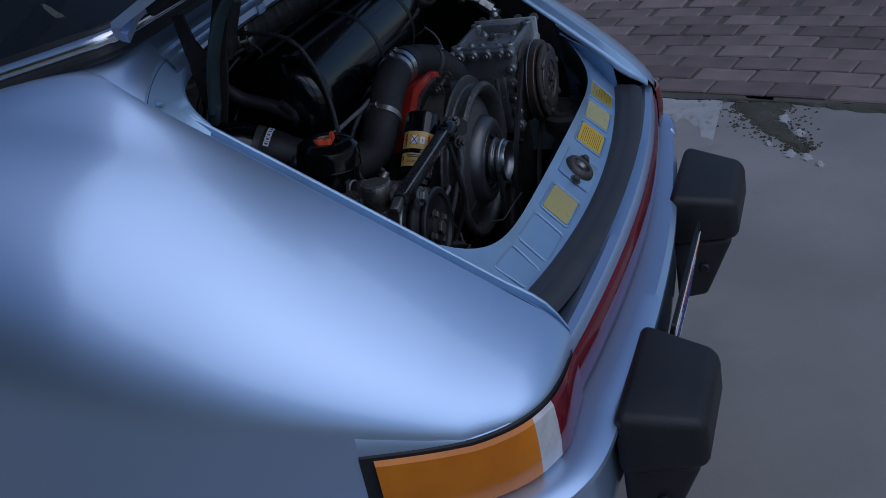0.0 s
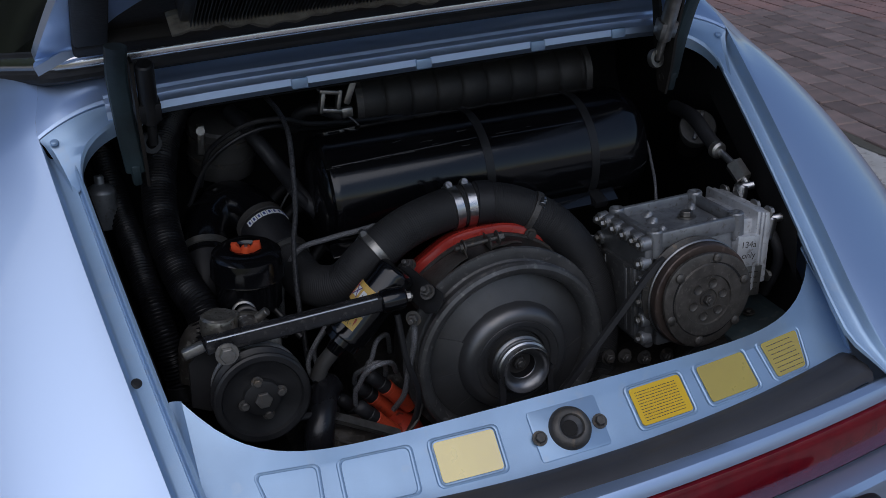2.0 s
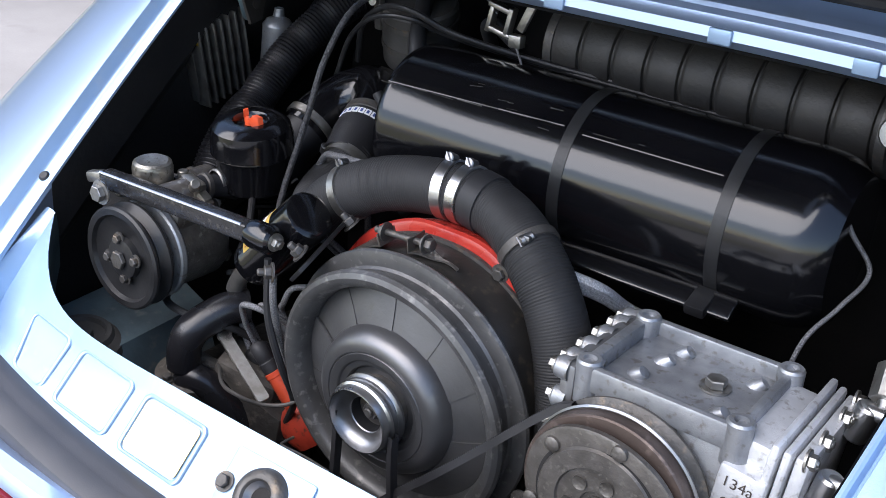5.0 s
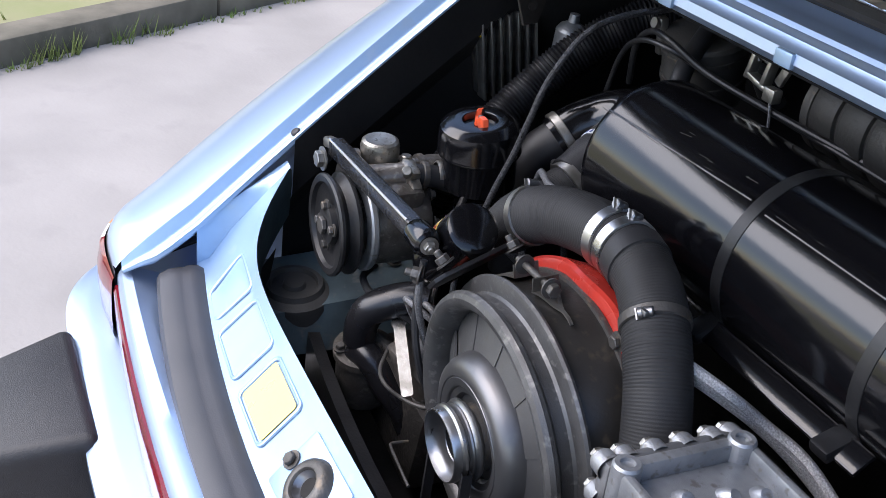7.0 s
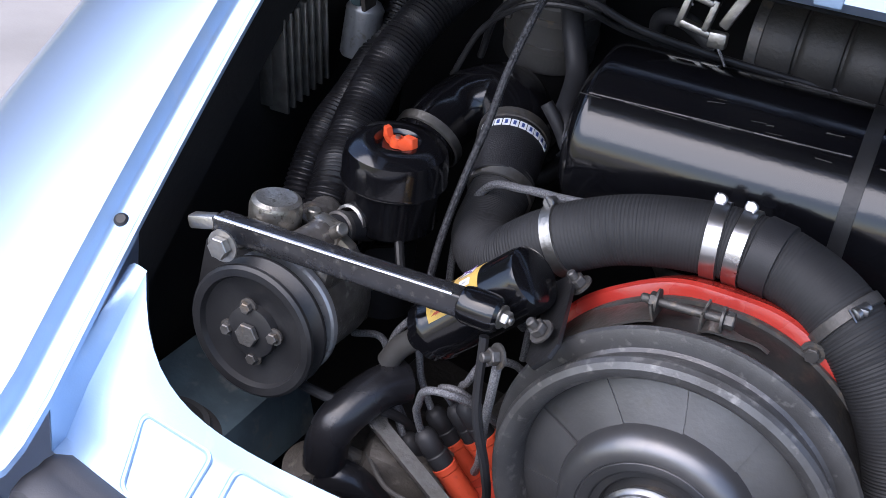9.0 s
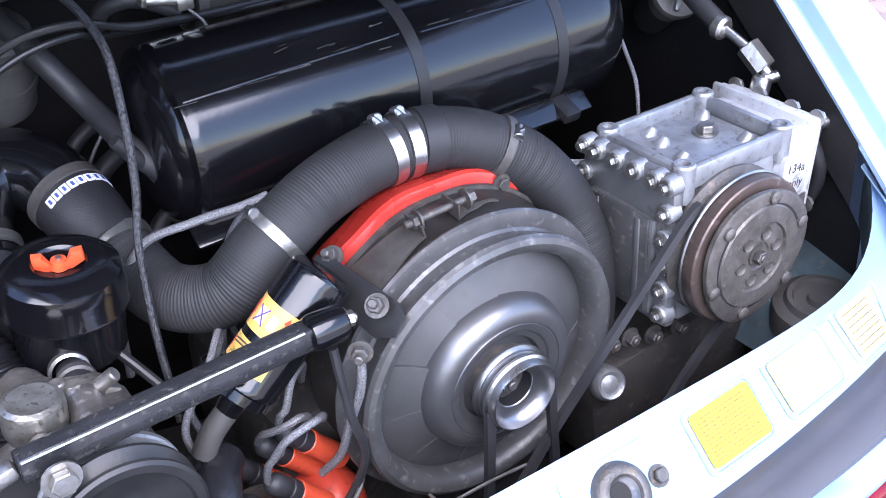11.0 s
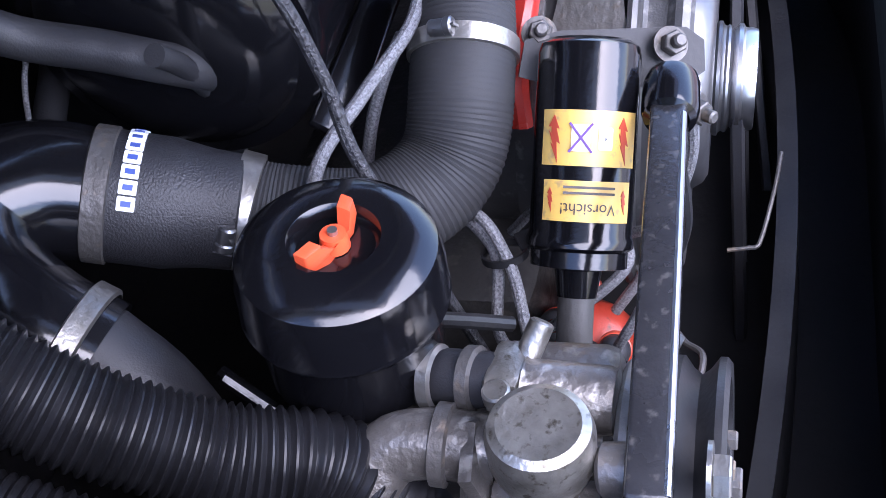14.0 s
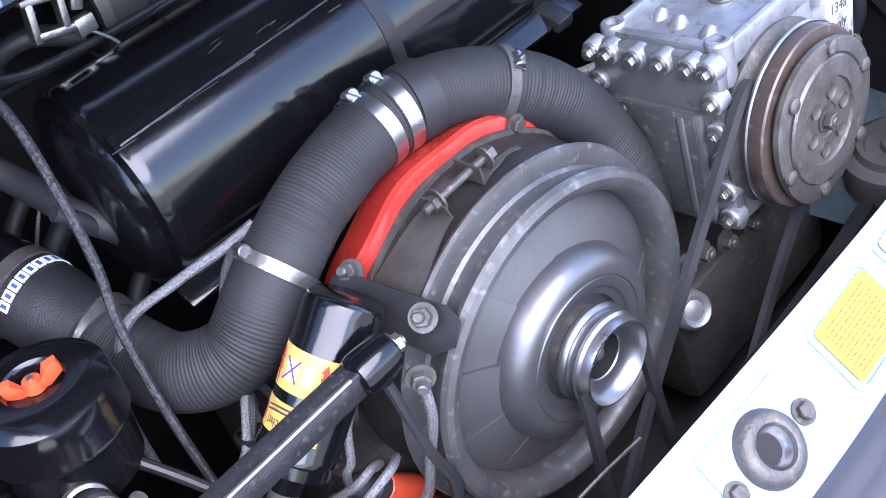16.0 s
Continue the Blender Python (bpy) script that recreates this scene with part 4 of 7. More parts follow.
    for k in range(11):
        a0 = k * math.tau / 11 + 0.1
        bm = B()
        rows = []
        for j in range(9):
            t = j / 8
            r = mix(0.073, 0.1080, t)
            tw = mix(0.60, 0.63, t)
            row = []
            for i in range(7):
                q = i / 6 - 0.5
                a = a0 + q * tw + 0.10 * t
                h = mix(0.060, 0.044, t) - q * mix(0.0014, 0.0012, t) + 0.0004 * (1 - 4 * q * q)
                row.append((FX + r * math.cos(a), FY - h, FZ + r * math.sin(a)))
            rows.append(row)
        loft(bm, rows)
        thick(bm, 0.0022)
        part("blade", bm, BLADE, fan)
    bm = B()
    lathe(bm, O, REAR, [(0.107, 0.006), (0.060, 0.004), (0, 0.004)], 48)
    part("backing", bm, BAY, fan)
    # pulley halves and nut
    bm = B()
    lathe(bm, (FX, FY + 0.0065, FZ), REAR, [(0.0, 0.078), (0.026, 0.079), (0.0345, 0.0845), (0.0368, 0.0870), (0.0368, 0.0890), (0.0345, 0.0900), (0.0335, 0.0915), (0.0345, 0.0930), (0.0340, 0.0945), (0.0305, 0.0965), (0.027, 0.098)], 56)
    p = part("pulley_half", bm, DULL_STEEL, fan, "bright steel pulley half")
    bm = B()
    lathe(bm, (FX, FY + 0.0065, FZ), REAR, [(0.026, 0.090), (0.028, 0.095), (0.032, 0.0975), (0.0352, 0.0995), (0.0352, 0.1020), (0.0330, 0.1035), (0.0328, 0.1080), (0.0320, 0.1110), (0.0310, 0.1113)], 56)
    part("pulley_cup", bm, STEEL, fan, "bright steel pulley cup")
    bm = B()
    lathe(bm, (FX, FY + 0.0065, FZ), REAR, [(0.0309, 0.1111), (0.0300, 0.108), (0.0280, 0.1035), (0.0245, 0.1005), (0.0200, 0.0985), (0.0180, 0.0980), (0.0172, 0.0970)], 56)
    cup = part("cup_inside", bm, DULL_STEEL, fan, "turned inside of the pulley cup")
    bm = B()
    lathe(bm, (FX, FY + 0.0065, FZ), REAR, [(0.0172, 0.0971), (0.0168, 0.088), (0.0165, 0.083), (0, 0.083)], 40)
    part("bore", bm, BAY, cup, "dark bore")
    bm = B()
    hexbolt(bm, (FX, FY - 0.077, FZ), REAR, 0.0085, 0.007, 0.005)
    part("nut", bm, IRON, fan)
    bm = B()
    cyl(bm, (FX, FY - 0.066, FZ), (FX, FY - 0.079, FZ), 0.030, seg=32)
    part("shaft_collar", bm, IRON, fan)
    lean(fan)


fan_unit()


def shroud():
    sh = thing("fan_shroud", (0, 0.24, 0.62), "glossy red fan shroud behind the cooling fan", "shroud")
    bm = B()
    prof = [(0.126, -0.017), (0.138, -0.018), (0.1425, -0.020), (0.1440, -0.024), (0.142, -0.030), (0.138, -0.040), (0.132, -0.055), (0.10, -0.070)]
    rows = []
    for i in range(73):
        a = radians(mix(8, 152, i / 72))
        rows.append([(FX + r * math.cos(a), FY - h + 0.002 * math.sin(a * 11), FZ + r * math.sin(a)) for r, h in prof])
    loft(bm, rows)
    part("shroud_shell", bm, RED, sh)
    bm = B()
    rows = []
    for i in range(73):
        a = radians(mix(8, 152, i / 72))
        rows.append([(FX + r * math.cos(a), FY - h, FZ + r * math.sin(a)) for r, h in ((0.128, -0.0125), (0.1345, -0.013), (0.1350, -0.0155), (0.134, -0.0185))])
    loft(bm, rows)
    part("shroud_edge", bm, IRON, sh, "bare metal edge of the shroud")
    for a in (62, 28):
        bm = B()
        r = 0.137
        hexbolt(bm, (FX + r * math.cos(radians(a)), FY + 0.017, FZ + r * math.sin(radians(a))), REAR, 0.006, 0.005)
        part("bolt", bm, IRON, sh)
    lean(sh)


shroud()


def belt(name, pts, label, w=0.0095, e=0.0032):
    th = thing(name, pts[0], label, "belt")
    bm = B()
    line = spline(pts, 0.01)
    rows = []
    for i, p in enumerate(line):
        t = (line[min(i + 1, len(line) - 1)] - line[max(i - 1, 0)]).normalized()
        n = t.cross(Vector((0, 1, 0))).normalized()
        rows.append([p + n * e + Vector((0, w / 2, 0)), p + n * e - Vector((0, w / 2, 0)), p - n * e - Vector((0, w * 0.3, 0)), p - n * e + Vector((0, w * 0.3, 0))])
    loft(bm, rows, closed=True)
    part("belt_loop", bm, RUBBER, th)


belt("fan_belt", [(FX - 0.033, 0.1315, 0.70), (FX - 0.033, 0.1315, 0.66), (FX - 0.042, 0.130, 0.48)], "black rubber fan belt running down from the pulley")
belt("fan_belt", [(FX + 0.033, 0.1315, 0.70), (FX + 0.033, 0.1315, 0.66), (FX + 0.045, 0.130, 0.48)], "black rubber fan belt running down from the pulley")


# ---------------------------------------------------------------- compressor
def compressor():
    c = thing("compressor", (0.26, 0.2, 0.62), "cast aluminium air conditioning compressor with clutch pulley", "compressor")
    bm = B()
    box(bm, (0.262, 0.205, 0.745), (0.118, 0.105, 0.150), None, 0.006)
    body = part("crankcase", bm, ALU, c, "cast aluminium case")
    bm = B()
    # raised wall round the recessed top
    for cx, cy, sx, sy in ((0.262, 0.256, 0.130, 0.008), (0.262, 0.152, 0.130, 0.008), (0.325, 0.204, 0.008, 0.10), (0.200, 0.204, 0.010, 0.11)):
        box(bm, (cx, cy, 0.822), (sx, sy, 0.022), None, 0.003)
    for cx, cy in ((0.325, 0.252), (0.325, 0.156), (0.203, 0.252), (0.203, 0.156)):
        lathe(bm, (cx, cy, 0.80), (0, 0, 1), [(0.0105, 0), (0.0105, 0.034), (0.009, 0.036), (0.0055, 0.036), (0.005, 0.026), (0, 0.026)], 20)
    for k, (cx, cy) in enumerate(((0.225, 0.185), (0.232, 0.215), (0.238, 0.240), (0.302, 0.232), (0.296, 0.175))):
        lathe(bm, (cx, cy, 0.812), (0.5, 0.2 * (k % 2), 0.6), [(0.008, 0), (0.008, 0.010), (0.005, 0.016), (0, 0.017)], 16)
    part("top_rim", bm, ALU, c, "cast rim with screw bosses")
    bm = B()
    hexbolt(bm, (0.284, 0.208, 0.8205), (0, 0, 1), 0.0085, 0.007)
    part("oil_plug", bm, ZINC, c, "brass-tinted plug bolt")
    # end cover facing the fan
    bm = B()
    box(bm, (0.190, 0.205, 0.752), (0.014, 0.118, 0.155), None, 0.005)
    box(bm, (0.180, 0.205, 0.735), (0.008, 0.085, 0.10), None, 0.003)
    part("end_cover", bm, ALU_GREY, c, "dark bolted end cover")
    bm = B()
    box(bm, (0.1752, 0.205, 0.738), (0.004, 0.078, 0.096), None, 0.0015)
    part("cover_panel", bm, RINGM, c, "dark recessed panel of the end cover")
    for yy in (0.178, 0.232):
        bm = B()
        box(bm, (0.1735, yy, 0.738), (0.004, 0.006, 0.090), None, 0.0015)
        part("cover_rib", bm, ALU_GREY, c)
    for i in range(6):
        for yy in (0.152, 0.258):
            bm = B()
            z = mix(0.690, 0.822, i / 5)
            lathe(bm, (0.185, yy, z), (-1, 0, 0), [(0.0098, -0.006), (0.0092, 0.005), (0.0080, 0.0065), (0, 0.0065)], 18)
            part("bolt_boss", bm, ALU, c)
            bm = B()
            hexbolt(bm, (0.1785, yy, z), (-1, 0, 0), 0.0050, 0.005, 0.002)
            part("cover_bolt", bm, ZINC, c)
    for i in range(4):
        bm = B()
        lathe(bm, (0.185, mix(0.168, 0.242, i / 3), 0.822), (-1, 0, 0), [(0.0098, -0.006), (0.0092, 0.005), (0.0080, 0.0065), (0, 0.0065)], 18)
        part("bolt_boss", bm, ALU, c)
        bm = B()
        hexbolt(bm, (0.1785, mix(0.168, 0.242, i / 3), 0.822), (-1, 0, 0), 0.0050, 0.005)
        part("cover_bolt", bm, ZINC, c)
    # cylinder head on the far side, two bolted flanges and a tag
    bm = B()
    box(bm, (0.336, 0.204, 0.775), (0.030, 0.100, 0.100), turn(0, 5, 0), 0.008)
    lathe(bm, (0.332, 0.160, 0.756), (0.2, -1, 0.1), [(0.026, -0.02), (0.024, 0.006), (0.018, 0.010), (0, 0.011)], 24)
    head = part("cylinder_head", bm, ALU_BRIGHT, c, "bright cast cylinder head")
    for x, d, hgt in ((0.350, 0.120, 0.112), (0.3585, 0.116, 0.106), (0.369, 0.110, 0.100)):
        bm = B()
        box(bm, (x, 0.205, 0.778), (0.0065 if x < 0.365 else 0.011, d, hgt), turn(0, 5, 0), 0.003)
        part("head_flange", bm, ALU_BRIGHT, head)
    for yy in (0.155, 0.185, 0.225, 0.255):
        for zz in (0.826, 0.735):
            bm = B()
            hexbolt(bm, (0.374, yy, zz), (1, 0, 0.05), 0.006, 0.006, 0.003)
            part("head_bolt", bm, ZINC, head)
    bm = B()
    box(bm, (0.340, 0.1475, 0.737), (0.040, 0.003, 0.043), turn(0, 6, 0), 0.001)
    tag = part("tag", bm, ZINC, c, "scuffed aluminium tag plate")
    for k in range(4):
        bm = B()
        box(bm, (0.340, 0.1458, 0.750 - 0.008 * k), (0.030 - 0.004 * (k % 2), 0.0006, 0.0016), turn(0, 6, 0))
        part("tag_print", bm, IRON, tag, smooth=False)
    for word, zz in (("134a", 0.792), ("only", 0.777)):
        bm = letters(word, 0.0125)
        bmesh.ops.transform(bm, matrix=plane_at((0.336, 0.1412, zz), (1, 0, -0.10), (0.12, 0, 1)), verts=bm.verts)
        part("pen_writing", bm, INK, head, "handwritten black " + word, smooth=False)
    bm = B()
    box(bm, (0.336, 0.150, 0.782), (0.036, 0.0165, 0.045), turn(0, 6, 0), 0.004)
    part("front_boss", bm, ALU_BRIGHT, head)
    for k, (yy, z) in enumerate(((0.170, 0.812), (0.235, 0.838))):
        bm = B()
        cyl(bm, (0.384, yy, z - 0.03), (0.390, yy, z), 0.010, seg=16, bev=0.002)
        cyl(bm, (0.388, yy, z - 0.004), (0.407, yy - 0.005, z - 0.002), 0.006, seg=14, bev=0.002)
        part("hose_port", bm, STEEL, c, "bright hose fitting")
    bm = B()
    tube(bm, [(0.390, 0.168, 0.79), (0.398, 0.162, 0.765), (0.402, 0.168, 0.735), (0.40, 0.19, 0.69)], 0.0075, 12, 0.005)
    part("port_hose", bm, RUBBER, c, "black hose at the fitting")
    # clutch and pulley
    bm = B()
    O = (0.249, 0.152, 0.749)
    lathe(bm, O, REAR, [(0.045, 0.0), (0.069, 0.002), (0.0715, 0.006), (0.0715, 0.008), (0.0635, 0.0135), (0.0635, 0.0170), (0.0712, 0.0215), (0.0712, 0.0228), (0.0695, 0.0240)], 72)
    part("clutch_pulley", bm, IRON, c, "grimy grooved pulley")
    bm = B()
    lathe(bm, O, REAR, [(0.0705, 0.0222), (0.0722, 0.0226), (0.0724, 0.0240), (0.0708, 0.0250)], 72)
    part("pulley_edge", bm, DULL_STEEL, c, "bright worn pulley edge")
    bm = B()
    lathe(bm, O, REAR, [(0.0695, 0.0240), (0.0702, 0.0256), (0.0700, 0.0355), (0.0688, 0.0370), (0.0650, 0.0374), (0.055, 0.0374)], 72)
    part("pulley_drum", bm, DRUM_RUST, c, "smooth brownish pulley drum")
    bm = B()
    lathe(bm, O, REAR, [(0.054, 0.036), (0.054, 0.0405), (0.03, 0.0405)], 48)
    part("clutch_gap", bm, BAY, c, "dark gap behind the plate")
    bm = B()
    # the plate's rim swells at its three arms
    lathe(bm, O, REAR, [(0.058, 0.0400), (0.0625, 0.0402), (0.0642, 0.0425), (0.0638, 0.0462), (0.061, 0.0475), (0.050, 0.0478), (0.0485, 0.0500), (0.034, 0.0500), (0.033, 0.0475), (0.014, 0.0475), (0.013, 0.046), (0.0105, 0.0455), (0.0, 0.0455)], 72)
    for v in bm.verts:
        q = Vector((v.co.x - O[0], 0, v.co.z - O[2]))
        if q.length > 0.055:
            k3 = 1 + 0.035 * math.cos(3 * (math.atan2(q.z, q.x) - radians(17)))
            v.co.x, v.co.z = O[0] + q.x * k3, O[2] + q.z * k3
    plate = part("clutch_plate", bm, CLUTCH, c, "brownish steel clutch plate with rivets")
    for k in range(6):
        a = radians(17 + 60 * k)
        bm = B()
        p = Vector((O[0] + 0.0565 * math.cos(a), 0.152 - 0.047, O[2] + 0.0565 * math.sin(a)))
        lathe(bm, p, REAR, [(0.0065, 0), (0.0062, 0.003), (0.004, 0.0045), (0, 0.0048)], 14)
        part("rivet", bm, CLUTCH, plate)
    for k in range(6):
        a = radians(60 * k + 12)
        bm = B()
        p = Vector((O[0] + 0.0225 * math.cos(a), 0.152 - 0.0472, O[2] + 0.0225 * math.sin(a)))
        lathe(bm, p, REAR, [(0.0062, 0), (0.006, 0.0022), (0.0045, 0.0012), (0, 0.001)], 14)
        part("rivet", bm, CLUTCH, plate)
    bm = B()
    hexbolt(bm, (O[0], 0.152 - 0.0455, O[2]), REAR, 0.0068, 0.007, 0.003)
    part("nut", bm, IRON, plate, "dark centre nut")
    # three springy arms let into the plate
    for k in range(3):
        a = radians(17 + 120 * k)
        bm = B()
        rows = []
        for i in range(13):
            b = a + radians(mix(6, 70, i / 12))
            r0, r1 = mix(0.0500, 0.0490, i / 12), mix(0.0530, 0.0505, i / 12)
            rows.append([(O[0] + r * math.cos(b), 0.152 - h, O[2] + r * math.sin(b)) for r, h in ((r0, 0.0482), (r1, 0.0480))])
        loft(bm, rows)
        part("slot", bm, BAY, plate, "dark curved slot")


compressor()
belt("compressor_belt", [(0.205, 0.1365, 0.803), (0.186, 0.1365, 0.791), (0.131, 0.1365, 0.732), (0.08, 0.136, 0.678), (0.03, 0.134, 0.628), (-0.03, 0.13, 0.56)], "black V-belt running down from the compressor")
belt("compressor_belt", [(0.27, 0.135, 0.680), (0.20, 0.13, 0.63), (0.07, 0.112, 0.53)], "black V-belt running down from the compressor")


# ---------------------------------------------------------------- air cleaner drum
def air_drum():
    d = thing("air_cleaner", (0.07, 0.40, 0.80), "long glossy black cylindrical air cleaner drum with scratches", "air cleaner")
    bm = B()
    O = (-0.178, 0.405, 0.880)
    AX = (1, 0.02, -0.012)
    prof = [(0, -0.004), (0.040, -0.002), (0.056, 0.002), (0.066, 0.008), (0.070, 0.013), (0.0795, 0.015), (0.082, 0.020), (0.082, 0.024), (0.082, 0.230), (0.082, 0.390), (0.082, 0.445), (0.081, 0.456), (0.078, 0.469), (0.066, 0.486), (0.0, 0.489)]
    lathe(bm, O, AX, prof, 64)
    shell = part("drum_shell", bm, GLOSS, d)
    for h in (0.226, 0.386):
        bm = B()
        lathe(bm, Vector(O) + Vector(AX).normalized() * h, AX, [(0.0815, 0), (0.0827, 0.0004), (0.0827, 0.0126), (0.0815, 0.013)], 64)
        part("strap", bm, SATIN, d, "flat black retaining strap")
    # the long seam, chipped to bare primer, and scratches round it
    rnd = random.Random(3)
    Ov, Av = Vector(O), Vector(AX).normalized()

    def on_drum(h, deg, lift=0.0825):
        a = radians(deg)
        return Ov + Av * h + Vector((0, -math.cos(a), math.sin(a))) * lift

    bm = B()
    tube(bm, [on_drum(h, 41 + 4 * h / 0.2, 0.0819) for h in np.linspace(0.02, 0.225, 12)], 0.0011, 6, 0.01)
    tube(bm, [on_drum(h, 43, 0.0819) for h in np.linspace(0.246, 0.384, 8)], 0.0011, 6, 0.01)
    part("seam", bm, GLOSS, shell)
    cuts = [(h, 40 + 5 * h / 0.2 + rnd.uniform(-0.6, 0.6), rnd.uniform(0.006, 0.03), rnd.uniform(-2, 2)) for h in (0.012, 0.05, 0.075, 0.105, 0.135, 0.165, 0.19, 0.255, 0.30)]
    cuts += [(rnd.uniform(0.09, 0.21), rnd.uniform(26, 60), rnd.uniform(0.004, 0.014), rnd.uniform(-25, 25)) for k in range(9)]
    for h, deg, ln, skew in cuts:
        bm = B()
        pts = [on_drum(h + ln * q, deg + skew * ln * q * 6, 0.0826) for q in np.linspace(0, 1, 4)]
        tube(bm, pts, rnd.uniform(0.00018, 0.0005), 4, 0.004)
        part("scratch", bm, PLASTIC, shell)
    bm = B()
    box(bm, (0.035, 0.330, 0.824), (0.42, 0.022, 0.006), turn(38), 0.002)
    part("drum_lip", bm, GLOSS, d, "folded bottom lip")
    for x in (0.055, 0.215):
        bm = B()
        box(bm, (x, 0.328, 0.823), (0.02, 0.03, 0.012), turn(20), 0.003)
        part("strap_foot", bm, SATIN, d)


air_drum()


# ---------------------------------------------------------------- hoses
def hot_air_hose():
    h = thing("air_hose", (0, 0.27, 0.6), "ribbed grey-black fabric air hose arching over the fan", "hose")
    P = [(-0.228, 0.375, 0.826), (-0.224, 0.345, 0.812), (-0.212, 0.300, 0.800), (-0.180, 0.268, 0.806), (-0.140, 0.262, 0.838), (-0.085, 0.268, 0.864), (-0.014, 0.276, 0.874), (0.045, 0.268, 0.868), (0.095, 0.250, 0.842), (0.130, 0.236, 0.800), (0.150, 0.226, 0.745), (0.156, 0.222, 0.69), (0.150, 0.225, 0.60)]
    bm = B()
    tube(bm, P, 0.0272, 24, 0.0008, wave=lambda q: (1.0 - (0.019 + 0.007 * math.sin(q * 61)) * (0.5 + 0.5 * math.cos(math.tau * q / 0.0026))) * (1 + 0.006 * math.sin(q * 47) + 0.004 * math.sin(q * 131)))
    part("hose_body", bm, HOSE, h)
    line = spline(P, 0.002)

    def ring_at(q, r, w, m, name, label="", screw=None, flat=False):
        i = min(range(len(line)), key=lambda j: (line[j] - Vector(q)).length)
        t = (line[i + 2] - line[i - 2]).normalized()
        b2 = B()
        lathe(b2, line[i] - t * w / 2, t, [(r - 0.002, 0), (r, 0.0005), (r, w - 0.0005), (r - 0.002, w)], 40)
        o = part(name, b2, m, h, label)
        if screw:
            b3 = B()
            s = Vector(screw)
            e = t.cross((s - line[i]).normalized()).normalized() if flat else Vector((0, -0.91, 0.41))
            cyl(b3, s - e * 0.006, s + e * 0.003, 0.0042, seg=14, bev=0.001)
            cyl(b3, s + e * 0.002, s + e * 0.007, 0.0049, seg=14, bev=0.001)
            box(b3, s + e * 0.0082, (0.0012, 0.0012, 0.0095), e.to_track_quat("Y", "Z").to_matrix() @ turn(0, 40, 0))
            box(b3, (s + line[i] + (s - line[i]).normalized() * r) / 2, (0.009, 0.009, 0.006), None, 0.002)
            part("clamp_screw", b3, DULL_STEEL, o)

    ring_at((-0.022, 0.275, 0.873), 0.0292, 0.012, STEEL, "hose_clamp", "bright steel hose clamp", (-0.026, 0.280, 0.903))
    ring_at((-0.002, 0.275, 0.873), 0.0292, 0.012, STEEL, "hose_clamp", "bright steel hose clamp", (-0.004, 0.281, 0.903))
    ring_at((0.017, 0.273, 0.872), 0.0286, 0.020, RUBBER, "cuff", "plain rubber cuff")
    ring_at((-0.134, 0.262, 0.842), 0.0290, 0.010, ZINC, "hose_clamp", "dull hose clamp", (-0.148, 0.266, 0.868), True)
    ring_at((0.080, 0.256, 0.853), 0.0290, 0.009, IRON, "hose_clamp", "dull hose clamp", (0.088, 0.238, 0.872), True)
    ring_at((-0.227, 0.362, 0.820), 0.0300, 0.012, ZINC, "hose_clamp", "dull hose clamp", (-0.256, 0.356, 0.832), True)


hot_air_hose()


